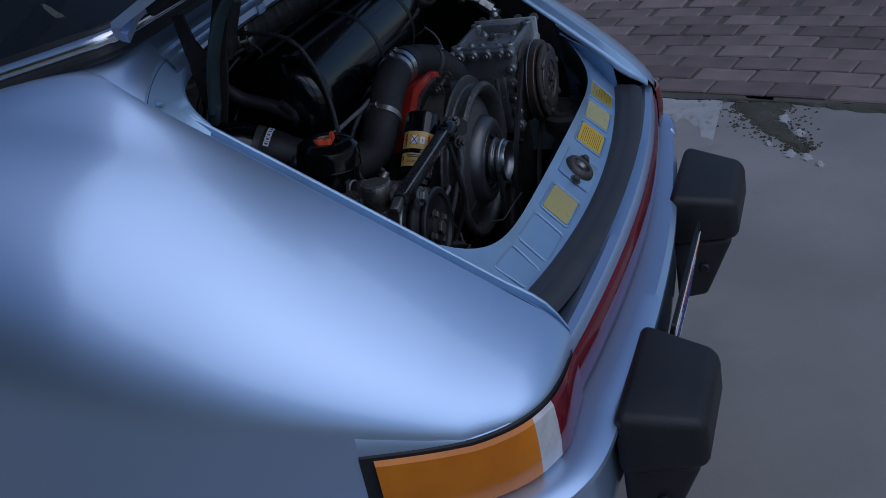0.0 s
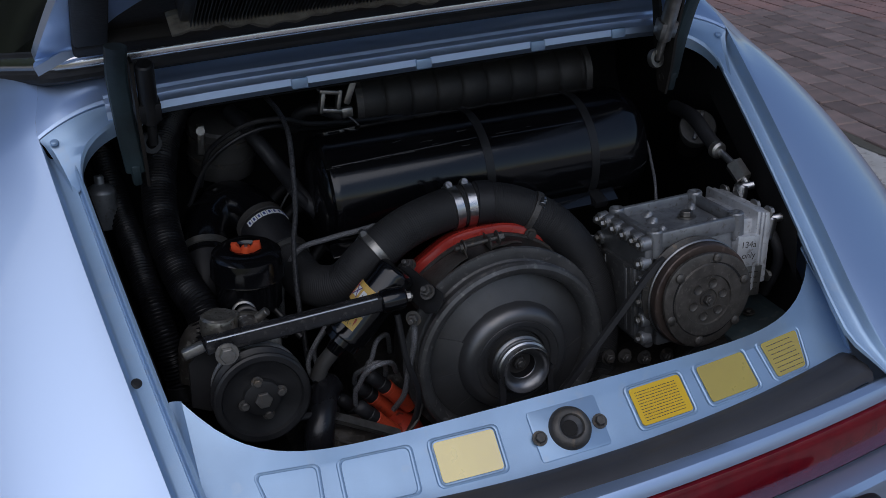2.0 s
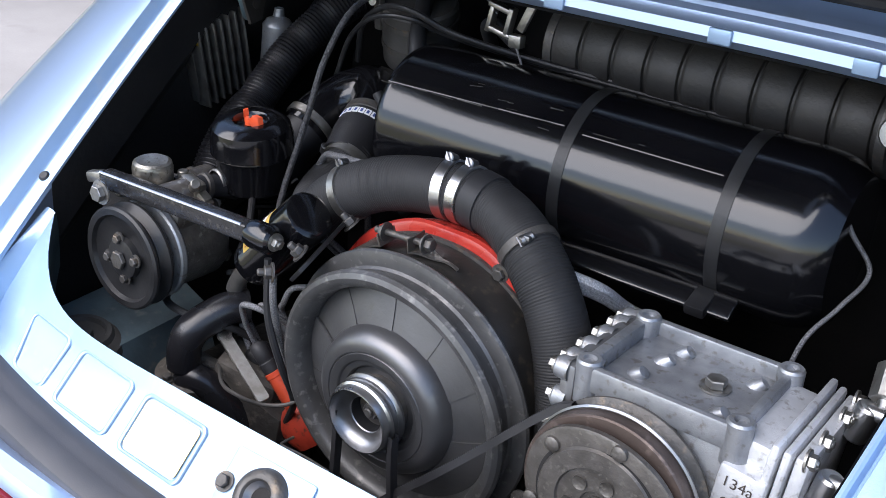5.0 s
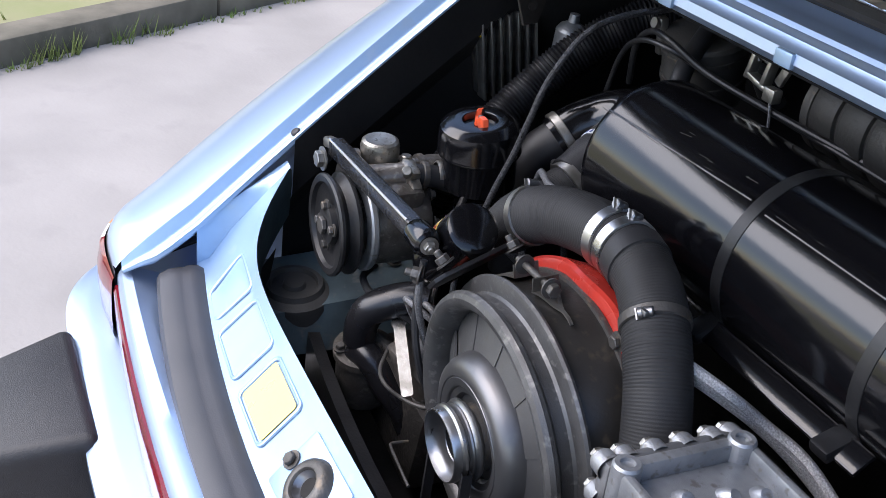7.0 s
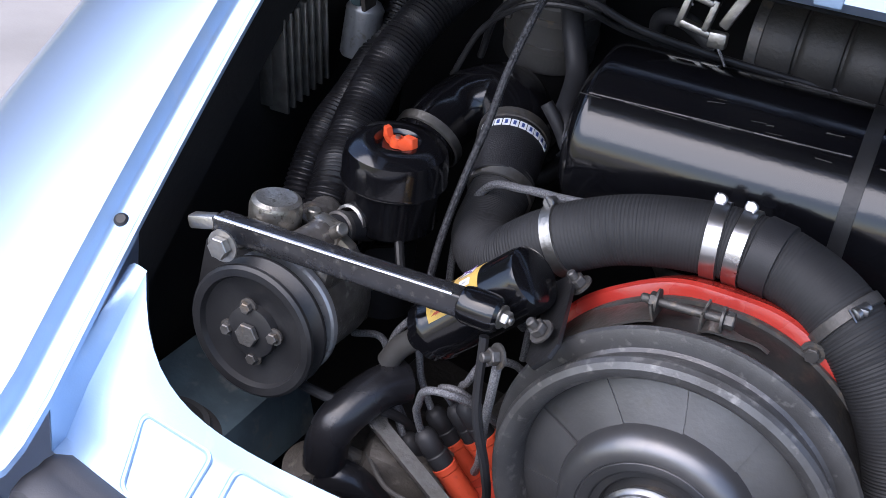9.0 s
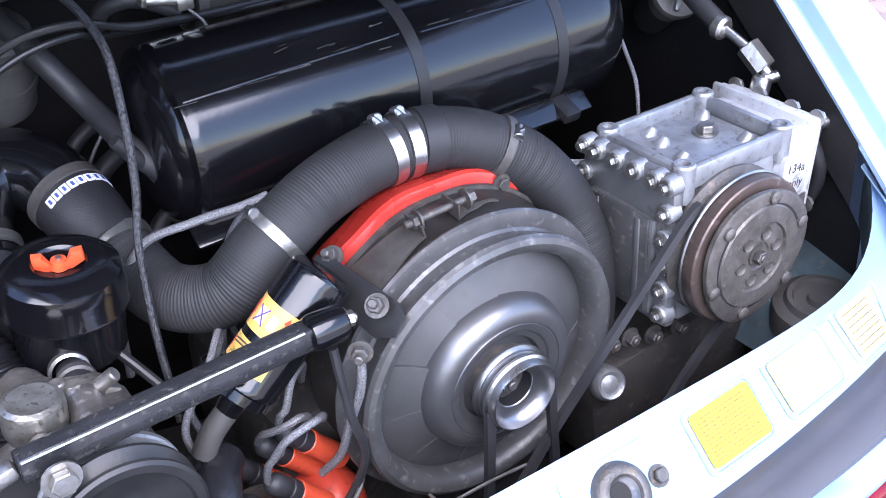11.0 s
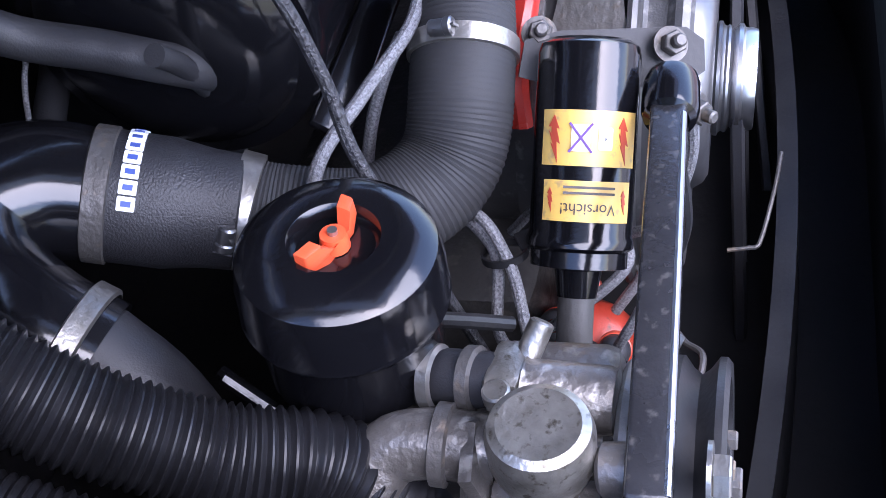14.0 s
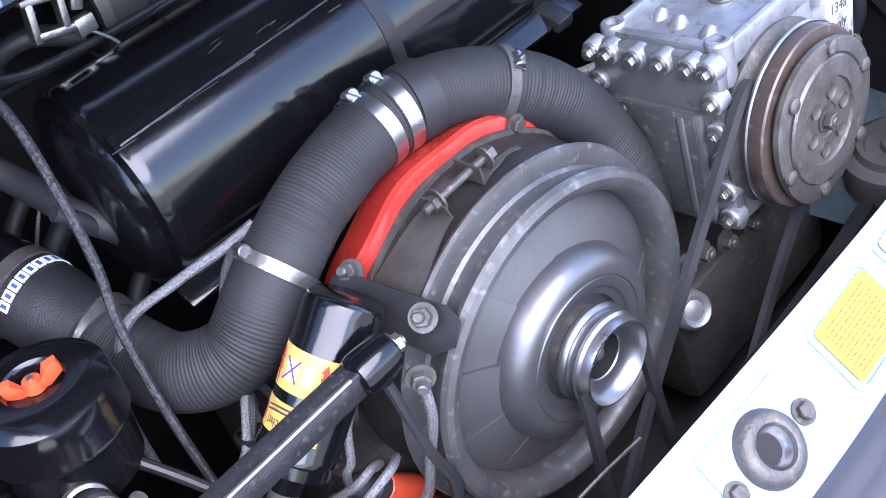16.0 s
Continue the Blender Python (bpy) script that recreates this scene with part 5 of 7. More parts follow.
def sleeve():
    s = thing("hose_sleeve", (-0.24, 0.40, 0.80), "black rubber sleeve with a small white lettered strip", "sleeve")
    a, b = Vector((-0.230, 0.362, 0.822)), Vector((-0.246, 0.426, 0.852))
    d = (b - a)
    bm = B()
    L = d.length
    lathe(bm, a, d, [(0.0275, 0), (0.029, 0.001), (0.0295, 0.014), (0.0315, 0.028), (0.0325, 0.034), (0.0325, L - 0.004), (0.0315, L), (0.028, L)], 40)
    part("sleeve_body", bm, GUARD, s)
    bm = B()
    ax = d.normalized()
    lathe(bm, a + ax * (L - 0.013), ax, [(0.032, 0), (0.0338, 0.001), (0.0338, 0.011), (0.032, 0.012)], 40)
    part("hose_clamp", bm, IRON, s, "brown-grey wide clamp")
    # lettered strip, as small tiles round the sleeve
    u, v, w = basis(ax)
    for k in range(10):
        ang = mix(radians(-74), radians(46), k / 9)
        out = (Vector((0.45, -0.1, 0.9)) - ax * Vector((0.45, -0.1, 0.9)).dot(ax)).normalized()
        sidew = ax.cross(out)
        n = out * math.cos(ang) + sidew * math.sin(ang)
        t = ax.cross(n)
        m = plane_at(a + ax * (L - 0.0215) + n * 0.0327, t, ax)
        b2 = B()
        prism(b2, rrect(0.0068, 0.0082, 0.0006, 2), m, 0.0006)
        box(b2, m @ Vector((0, 0, 0.0008)), (0.0026, 0.0046, 0.0005), m.to_3x3(), mi=1)
        part("letter_tile", b2, [WHITE, INK_BLUE], s, smooth=False)
    e = thing("intake_elbow", (-0.31, 0.45, 0.80), "smooth black plastic intake elbow", "elbow")
    bm = B()
    tube(bm, [(-0.243, 0.414, 0.846), (-0.254, 0.446, 0.860), (-0.278, 0.466, 0.866), (-0.305, 0.453, 0.858), (-0.321, 0.424, 0.842), (-0.326, 0.398, 0.823)], lambda q: 0.0315 + 0.004 * math.sin(min(q, 0.12) * 26), 28, 0.005)
    part("elbow_shell", bm, GLOSS, e)
    bm = B()
    lathe(bm, (-0.325, 0.403, 0.826), (0.1, 0.75, 0.5), [(0.033, 0), (0.035, 0.001), (0.035, 0.010), (0.033, 0.011)], 32)
    part("hose_clamp", bm, ZINC, e, "pale hose clamp")
    bm = B()
    tube(bm, [(-0.325, 0.402, 0.826), (-0.333, 0.378, 0.80), (-0.336, 0.37, 0.74), (-0.336, 0.37, 0.66)], 0.028, 24, 0.01)
    part("pipe", bm, RUBBER, e, "grey pipe below the elbow")


sleeve()


def canister():
    c = thing("filter_canister", (-0.298, 0.287, 0.80), "glossy black round filter canister with an orange wing nut", "canister")
    O = Vector((-0.295, 0.288, 0.797))
    ax = Vector((0.05, -0.12, 1))
    bm = B()
    lathe(bm, O, ax, [(0, 0), (0.036, 0), (0.040, 0.004), (0.041, 0.040), (0.0425, 0.046)], 48)
    part("canister_body", bm, GLOSS, c)
    bm = B()
    lathe(bm, O, ax, [(0.0415, 0.042), (0.0448, 0.0425), (0.0455, 0.0445), (0.0448, 0.0465), (0.0445, 0.062), (0.042, 0.072), (0.035, 0.0775), (0.026, 0.0785), (0.0195, 0.0785), (0.0178, 0.0765), (0.0165, 0.0725), (0, 0.0725)], 64)
    part("canister_lid", bm, GLOSS, c)
    bm = B()
    top = O + ax.normalized() * 0.073
    an = ax.normalized()
    m = plane_at(top - an * 0.001 - Vector((0.31, 0.95, 0)) * 0.004, (0.95, -0.31, 0.0), an)
    bow = [(-0.0175, 0.0125), (-0.0180, 0.003), (-0.009, 0.0), (0.009, 0.0), (0.0180, 0.003), (0.0175, 0.0125), (0.0100, 0.0135), (0.0060, 0.0065), (-0.0060, 0.0065), (-0.0100, 0.0135)]
    prism(bm, bow, m @ Matrix.Translation((0, 0, -0.003)), 0.006, 0.0012)
    for v in bm.verts:
        d = (v.co - top).dot(Vector((0.95, -0.31, 0)))
        v.co += Vector((0.31, 0.95, 0)) * (abs(d) * 0.40)
    cyl(bm, top, top + an * 0.0072, 0.0065, 0.0055, seg=16)
    part("stud", (lambda b3: (cyl(b3, top, top + an * 0.0095, 0.0022, seg=10), b3)[1])(B()), ZINC, c)
    part("wing_nut", bm, ORANGE, c, "orange plastic wing nut")


canister()


# ---------------------------------------------------------------- air pump
def air_pump():
    p = thing("air_pump", (-0.32, 0.18, 0.68), "dirty aluminium air pump with a black pulley", "pump")
    O = (-0.321, 0.150, 0.752)
    bm = B()
    lathe(bm, O, REAR, [(0.030, -0.004), (0.052, 0.0), (0.0555, 0.003), (0.0555, 0.006), (0.050, 0.010), (0.0475, 0.0135), (0.050, 0.017), (0.0555, 0.021), (0.0555, 0.024), (0.053, 0.026), (0.047, 0.0255), (0.045, 0.021), (0.030, 0.017), (0.022, 0.0175), (0.021, 0.024), (0.0165, 0.0255), (0, 0.0255)], 64)
    pul = part("pump_pulley", bm, SATIN, p, "black sheet-metal pulley")
    for k in range(4):
        a = radians(100 + 90 * k)
        bm = B()
        hexbolt(bm, (O[0] + 0.0215 * math.cos(a), 0.150 - 0.022, O[2] + 0.0215 * math.sin(a)), REAR, 0.0048, 0.005)
        part("bolt", bm, IRON, pul)
    bm = B()
    hexbolt(bm, (O[0], 0.150 - 0.0245, O[2]), REAR, 0.010, 0.005, 0, False)
    part("hub_nut", bm, IRON, pul)
    bm = B()
    lathe(bm, (O[0], 0.155, O[2]), (0, 1, 0), [(0, 0), (0.030, 0), (0.034, 0.004), (0.046, 0.010), (0.048, 0.014), (0.048, 0.070), (0.045, 0.076), (0, 0.078)], 40)
    box(bm, (-0.305, 0.195, 0.790), (0.045, 0.055, 0.03), turn(0, 10), 0.008)
    box(bm, (-0.355, 0.192, 0.772), (0.034, 0.050, 0.05), turn(0, -20), 0.008)
    part("pump_case", bm, PUMPM, p, "oily grey pump case")
    for k in range(5):
        a = radians(-30 + 45 * k)
        bm = B()
        hexbolt(bm, (O[0] + 0.040 * math.cos(a), 0.2335, O[2] + 0.040 * math.sin(a)), (0, 1, 0), 0.005, 0.005)
        part("case_bolt", bm, IRON, p)
    bm = B()
    lathe(bm, (O[0], 0.158, O[2]), (0, 1, 0), [(0.040, 0.0), (0.052, 0.001), (0.0535, 0.003), (0.0535, 0.008), (0.052, 0.010), (0.046, 0.011)], 48)
    part("front_ring", bm, ALU, p, "bright rim of the pump front")
    bm = B()
    lathe(bm, (-0.350, 0.194, 0.786), (0.05, -0.05, 1), [(0.016, 0), (0.016, 0.020), (0.0195, 0.023), (0.0212, 0.029), (0.0215, 0.042), (0.0200, 0.0475), (0.0165, 0.0495), (0.010, 0.0488), (0, 0.0485)], 40)
    part("relief_dome", bm, DOMEM, p, "tarnished round relief valve dome")
    # outlet pipe over the case, with its fitting and hose
    bm = B()
    lathe(bm, (-0.316, 0.168, 0.805), (0.05, 1, 0.03), [(0, 0), (0.0135, 0), (0.0145, 0.003), (0.0140, 0.036), (0.0150, 0.038)], 28)
    part("outlet", bm, PUMPM, p, "cast outlet pipe")
    bm = B()
    box(bm, (-0.311, 0.213, 0.808), (0.030, 0.017, 0.024), turn(0, 12, -4), 0.005)
    cyl(bm, (-0.303, 0.207, 0.812), (-0.290, 0.200, 0.823), 0.0055, seg=12, bev=0.001)
    box(bm, (-0.297, 0.213, 0.802), (0.020, 0.012, 0.014), turn(0, 30, 0), 0.003)
    cyl(bm, (-0.326, 0.214, 0.815), (-0.326, 0.214, 0.824), 0.006, seg=12, bev=0.001)
    part("outlet_fitting", bm, DOMEM, p, "bright worn outlet fitting")
    bm = B()
    tube(bm, [(-0.311, 0.218, 0.807), (-0.308, 0.242, 0.804), (-0.303, 0.268, 0.795)], 0.0125, 18, 0.004)
    hose = part("outlet_hose", bm, RUBBER, p, "black outlet hose")
    for h in (0.226, 0.243):
        bm = B()
        lathe(bm, (-0.3105, h, 0.8065), (0.12, 1, -0.1), [(0.0125, 0), (0.0148, 0.001), (0.0148, 0.006), (0.0125, 0.007)], 24)
        part("hose_clamp", bm, ZINC if h > 0.23 else IRON, hose)
    bm = B()
    tube(bm, [(-0.338, 0.215, 0.797), (-0.339, 0.244, 0.800), (-0.344, 0.262, 0.797), (-0.360, 0.270, 0.785), (-0.376, 0.272, 0.765), (-0.382, 0.272, 0.72)], 0.0150, 20, 0.004)
    el = part("inlet_elbow", bm, PUMPM, p, "worn grey inlet elbow")
    bm = B()
    lathe(bm, (-0.3385, 0.234, 0.799), (0, 1, 0.1), [(0.015, 0), (0.0178, 0.001), (0.0178, 0.007), (0.015, 0.008)], 28)
    part("collar", bm, IRON, el)
    bm = B()
    prism(bm, [(-0.020, -0.016), (0.018, -0.020), (0.022, 0.010), (0.006, 0.022), (-0.018, 0.016)], plane_at((-0.342, 0.222, 0.792), (1, 0, 0), (0, 0.25, 1)), 0.006, 0.002)
    part("inlet_flange", bm, PUMPM, p, "dark bolted flange")
    bm = B()
    cyl(bm, (-0.352, 0.150, 0.815), (-0.352, 0.17, 0.812), 0.011, seg=20, bev=0.002)
    part("mount_ear", bm, PUMPM, p)
    bm = B()
    hexbolt(bm, (-0.352, 0.130, 0.815), REAR, 0.009, 0.007)
    part("bolt", bm, ZINC, p)
    # brace bar
    a = thing("brace_bar", (-0.23, 0.155, 0.80), "black square brace bar from pump to fan housing", "bracket")
    bm = B()
    p0, p1 = Vector((-0.372, 0.150, 0.820)), Vector((-0.156, 0.1577, 0.822))
    c = (p0 + p1) / 2
    d = p1 - p0
    box(bm, c, (d.length, 0.0172, 0.0185), Vector((1, 0, 0)).rotation_difference(d).to_matrix(), 0.0024, seg=3)
    part("bar", bm, BARM, a)
    # bright tube laid along the worn upper edge to draw its highlight
    bm = B()
    tube(bm, [p0 + Vector((0.002, -0.0074, 0.0082)), c + Vector((0, -0.0074, 0.0082)), p1 + Vector((-0.012, -0.0074, 0.0082))], 0.0017, 8, 0.01)
    part("edge_glint", bm, STEEL, a, "bright strip drawn as the worn edge's highlight")
    bm = B()
    lathe(bm, (-0.166, 0.1573, 0.8218), (1, 0.03, -0.02), [(0.0095, 0), (0.0128, 0.002), (0.0140, 0.006), (0.0142, 0.024), (0.0132, 0.029), (0.0105, 0.0315), (0, 0.0315)], 32)
    part("bush", bm, GLOSS, a, "black round end sleeve")
    bm = B()
    hexbolt(bm, (-0.1345, 0.1582, 0.8212), (1, -0.15, -0.05), 0.0062, 0.006, 0.004)
    part("bolt", bm, ZINC, a)
    bm = B()
    box(bm, (-0.385, 0.150, 0.818), (0.026, 0.012, 0.012), turn(0, -15, 0), 0.003)
    part("bar_end", bm, ZINC, a, "pale metal end piece")
    # plate that carries the coil
    k = thing("coil_bracket", (-0.105, 0.2, 0.80), "black bracket plate bolted to the fan housing", "bracket")
    bm = B()
    nb = Vector((-0.72, -0.30, 0.62)).normalized()
    ub = (Vector((0, 1, 0.1)) - nb * nb.dot(Vector((0, 1, 0.1)))).normalized()
    prism(bm, [(-0.046, -0.012), (-0.036, -0.018), (0.030, -0.012), (0.048, -0.006), (0.050, 0.013), (0.036, 0.016), (-0.036, 0.014), (-0.048, 0.004)], plane_at((-0.108, 0.190, 0.814), ub, nb.cross(ub)), -0.004, 0.001)
    part("plate", bm, SATIN, k)
    for q, ax in (((-0.104, 0.162, 0.818), (-0.6, -0.5, 0.7)), ((-0.102, 0.230, 0.826), (-0.6, -0.3, 0.7)), ((-0.128, 0.150, 0.795), (-0.6, -0.8, 0.1))):
        bm = B()
        hexbolt(bm, q, ax, 0.0066, 0.007, 0.008)
        part("bolt", bm, IRON, k)


air_pump()


def coil():
    c = thing("ignition_coil", (-0.16, 0.20, 0.76), "black ignition coil with yellow warning labels", "ignition coil")
    top, bot = Vector((-0.126, 0.198, 0.840)), Vector((-0.206, 0.203, 0.760))
    ax = (bot - top).normalized()
    L = (bot - top).length
    bm = B()
    lathe(bm, top, ax, [(0, 0), (0.020, 0.0), (0.0245, 0.003), (0.0258, 0.008), (0.0258, L - 0.016), (0.027, L - 0.014), (0.027, L - 0.010), (0.0245, L - 0.008), (0.0245, L), (0.012, L + 0.002), (0.010, L + 0.016), (0, L + 0.016)], 48)
    part("coil_can", bm, GLOSS, c)
    bm = B()
    tube(bm, [bot + ax * 0.012, bot + ax * 0.035, bot + ax * 0.055 + Vector((0.004, 0, -0.004))], 0.0095, 16, 0.005)
    part("terminal_boot", bm, PLASTIC, c, "grey rubber terminal boot")
    out = Vector((-0.66, -0.28, 0.70))
    out = (out - ax * out.dot(ax)).normalized()
    sd = ax.cross(out)

    def wrap(name, h0, h1, spread, m, label, lift=0.0262):
        b2 = B()
        rows = [[top + ax * h + (out * math.cos(a) + sd * math.sin(a)) * lift for a in np.linspace(-spread, spread, 17)] for h in (h0, h1)]
        loft(b2, rows)
        thick(b2, 0.0003)
        return part(name, b2, m, c, label)

    def mark(lab, m, shape, h, ang, size=1.0, turned=0.0):
        n = out * math.cos(ang) + sd * math.sin(ang)
        t = -out * math.sin(ang) + sd * math.cos(ang)
        pl = plane_at(top + ax * h + n * 0.02655, t, -ax)
        b2 = B()
        ca, sa = math.cos(turned), math.sin(turned)
        prism(b2, [((x * ca - y * sa) * size, (x * sa + y * ca) * size) for x, y in shape], pl, 0.0003)
        return part("mark", b2, m, lab, smooth=False)

    bolt_shape = [(0.0006, 0.0075), (0.0028, 0.0035), (0.0016, 0.0035), (0.0016, 0.001), (0.0026, 0.0022), (0.0008, -0.0025), (0.0018, -0.0018), (-0.0012, -0.0085), (-0.0006, -0.0015), (-0.0020, -0.0022), (-0.0004, 0.0030), (-0.0016, 0.0028)]
    bar = [(-0.009, -0.0006), (0.009, -0.0006), (0.009, 0.0006), (-0.009, 0.0006)]
    up = wrap("warning_label", 0.036, 0.063, 1.02, YELLOW_L, "yellow label with lightning bolts and a crossed-out sign")
    mark(up, INK_RED, bolt_shape, 0.0495, -0.66, 1.45)
    mark(up, INK_RED, bolt_shape, 0.0495, 0.70, 1.45)
    mark(up, WHITE, rrect(0.009, 0.013, 0.001, 2), 0.0495, 0.20)
    mark(up, WHITE, rrect(0.007, 0.011, 0.001, 2), 0.0495, -0.26)
    mark(up, INK, bolt_shape, 0.0495, -0.26, 0.5)
    mark(up, INK_PURPLE, bar, 0.0495, 0.20, 1.0, 0.9).location += Vector((-0.0002, -0.0001, 0.0003))
    mark(up, INK_PURPLE, bar, 0.0495, 0.20, 1.0, -0.9).location += Vector((-0.0003, -0.0001, 0.0004))
    lo = wrap("warning_label", 0.070, 0.090, 0.92, YELLOW_L, "yellow label reading Vorsicht!")
    mark(lo, INK_RED, bolt_shape, 0.0795, -0.74, 0.75)
    mark(lo, INK_RED, bolt_shape, 0.0795, 0.74, 0.75)
    for k in range(2):
        mark(lo, INK, [(-0.0125, -0.0006), (0.0125, -0.0006), (0.0125, 0.0006), (-0.0125, 0.0006)], 0.0732 + k * 0.0028, 0.0)
    # the word, bent round the can
    bm = letters("Vorsicht!", 0.0078)
    for v in bm.verts:
        a = v.co.x / 0.0264 * 0.98
        n = out * math.cos(a) + sd * math.sin(a)
        v.co = top + ax * (0.0835 + v.co.y) + n * 0.02668
    part("lettering", bm, INK, lo, smooth=False)


coil()


def distributor():
    d = thing("distributor", (-0.15, 0.21, 0.58), "orange-red distributor cap with black boots and braided ignition leads", "distributor")
    ax = Vector((-0.62, -0.12, 0.77)).normalized()
    O = Vector((-0.140, 0.224, 0.590))
    bm = B()
    lathe(bm, O, ax, [(0.032, -0.018), (0.037, -0.004), (0.038, 0.004), (0.037, 0.014), (0.034, 0.022), (0.027, 0.028), (0.010, 0.030), (0, 0.030)], 40)
    cap = part("cap", bm, DISTR, d)
    # each tower with its boot and its lead: foot of the tower, then the lead's way
    ways = [
        ((-0.148, 0.203, 0.612), [(-0.197, 0.178, 0.708), (-0.190, 0.168, 0.728), (-0.178, 0.162, 0.738), (-0.163, 0.166, 0.737), (-0.150, 0.182, 0.724), (-0.140, 0.205, 0.700)]),
        ((-0.138, 0.238, 0.622), [(-0.188, 0.198, 0.716), (-0.180, 0.184, 0.728), (-0.168, 0.184, 0.730), (-0.156, 0.196, 0.716), (-0.150, 0.22, 0.69)]),
        ((-0.168, 0.214, 0.592), [(-0.232, 0.205, 0.690), (-0.246, 0.222, 0.730), (-0.214, 0.236, 0.770), (-0.190, 0.262, 0.782), (-0.17, 0.32, 0.72)]),
        ((-0.160, 0.246, 0.604), [(-0.225, 0.236, 0.700), (-0.232, 0.244, 0.735), (-0.204, 0.246, 0.768), (-0.178, 0.28, 0.770), (-0.15, 0.33, 0.70)]),
        ((-0.176, 0.236, 0.586), [(-0.245, 0.225, 0.680), (-0.262, 0.235, 0.715), (-0.30, 0.25, 0.70)]),
        ((-0.124, 0.222, 0.640), [(-0.170, 0.205, 0.725), (-0.160, 0.21, 0.745), (-0.14, 0.23, 0.74), (-0.13, 0.26, 0.70)]),
    ]
    for foot, way in ways:
        p = Vector(foot) - ax * 0.006
        q = p + ax * 0.052
        bm = B()
        cyl(bm, p, q, 0.0108, 0.0098, seg=18, bev=0.002)
        lathe(bm, q - ax * 0.004, ax, [(0.0098, -0.003), (0.0106, -0.002), (0.0106, 0.003), (0.009, 0.004)], 18)
        part("tower", bm, TOWER, cap, "orange plug tower")
        bm = B()
        e = q + ax * 0.036
        w0 = Vector(way[0])
        lathe(bm, q - ax * 0.001, ax, [(0.0085, 0), (0.0098, 0.001), (0.0098, 0.012), (0.0090, 0.013), (0.0090, 0.015), (0.0096, 0.016), (0.0092, 0.030), (0.0070, 0.034), (0.0040, 0.036)], 18)
        part("boot", bm, RUBBER, cap, "black rubber boot")
        bm = B()
        tube(bm, [e - ax * 0.008, e, e.lerp(w0, 0.6) + ax * 0.004, *way], 0.0032, 10, 0.004)
        part("lead", bm, BRAID, d, "grey braided ignition lead")
    bm = B()
    lathe(bm, (-0.206, 0.240, 0.768), (0.3, 0.1, 0.9), [(0.011, -0.002), (0.0125, -0.002), (0.0125, 0.002), (0.011, 0.002)], 20)
    box(bm, (-0.196, 0.226, 0.770), (0.012, 0.018, 0.002), turn(0, 0, 30))
    part("cable_tie", bm, SATIN, d, "black cable tie round the leads")


distributor()


# ---------------------------------------------------------------- hoses, cables and small parts round the engine
def run(name, pts, r, material, label, category="cable", partname="sheath", **kw):
    th = thing(name, pts[len(pts) // 2], label, category)
    bm = B()
    tube(bm, pts, r, **kw)
    part(partname, bm, material, th)
    return th


run("corrugated_hose", [(-0.30, 0.60, 1.0), (-0.345, 0.50, 0.962), (-0.368, 0.43, 0.915), (-0.374, 0.375, 0.866), (-0.366, 0.325, 0.825), (-0.354, 0.288, 0.803), (-0.352, 0.268, 0.775), (-0.355, 0.25, 0.72)], 0.0225, CORR, "black corrugated plastic hose along the bay side", "hose", "hose_body", seg=24, step=0.0009, wave=ribbed(0.0046, 0.11))
run("corrugated_hose", [(-0.425, 0.56, 0.95), (-0.418, 0.47, 0.885), (-0.412, 0.41, 0.852), (-0.410, 0.36, 0.825), (-0.402, 0.31, 0.77), (-0.39, 0.28, 0.68)], 0.018, CORR, "thin black corrugated hose low in the bay", "hose", "hose_body", seg=18, step=0.0009, wave=ribbed(0.0046, 0.12))
def hose_end(th, at, axis, r):
    bm = B()
    lathe(bm, at, axis, [(r - 0.002, -0.009), (r + 0.001, -0.008), (r + 0.001, 0.008), (r - 0.002, 0.009)], 28)
    part("end_cuff", bm, RUBBER, th, "smooth rubber end cuff")


for th in [o for o in scene.objects if o.name.startswith("corrugated_hose")]:
    first = th.name == "corrugated_hose"
    hose_end(th, (-0.354, 0.254, 0.73) if first else (-0.394, 0.287, 0.70), (0, 0.2, 1), 0.0235 if first else 0.019)
run("control_cable", [(-0.212, 0.44, 1.015), (-0.210, 0.375, 1.008), (-0.210, 0.335, 0.990), (-0.216, 0.308, 0.945), (-0.222, 0.296, 0.90), (-0.231, 0.289, 0.86), (-0.238, 0.270, 0.80), (-0.24, 0.25, 0.72)], 0.0034, SHEATH, "black and steel braided control cable hanging across the engine", seg=10, step=0.004)
run("control_cable", [(-0.31, 0.47, 0.90), (-0.292, 0.457, 0.95), (-0.247, 0.440, 0.980), (-0.200, 0.43, 0.985), (-0.15, 0.45, 0.965), (-0.05, 0.492, 0.945), (0.10, 0.52, 0.935), (0.25, 0.52, 0.93), (0.36, 0.50, 0.90)], 0.0036, SATIN, "black cable looping behind the air cleaner", seg=10, step=0.004)
run("control_cable", [(-0.33, 0.455, 0.88), (-0.300, 0.445, 0.935), (-0.255, 0.432, 0.968), (-0.205, 0.435, 0.975), (-0.16, 0.47, 0.955), (0.0, 0.50, 0.938), (0.16, 0.50, 0.935)], 0.0030, SATIN, "black cable looping behind the air cleaner", seg=10, step=0.004)
run("fuel_hose", [(-0.25, 0.52, 0.985), (-0.225, 0.475, 0.948), (-0.206, 0.452, 0.915), (-0.197, 0.420, 0.899), (-0.192, 0.398, 0.888), (-0.176, 0.385, 0.868), (-0.155, 0.385, 0.845), (-0.13, 0.39, 0.81)], 0.0105, RUBBER, "grey rubber fuel hose behind the air duct", "hose", "hose_body", seg=16, step=0.005)
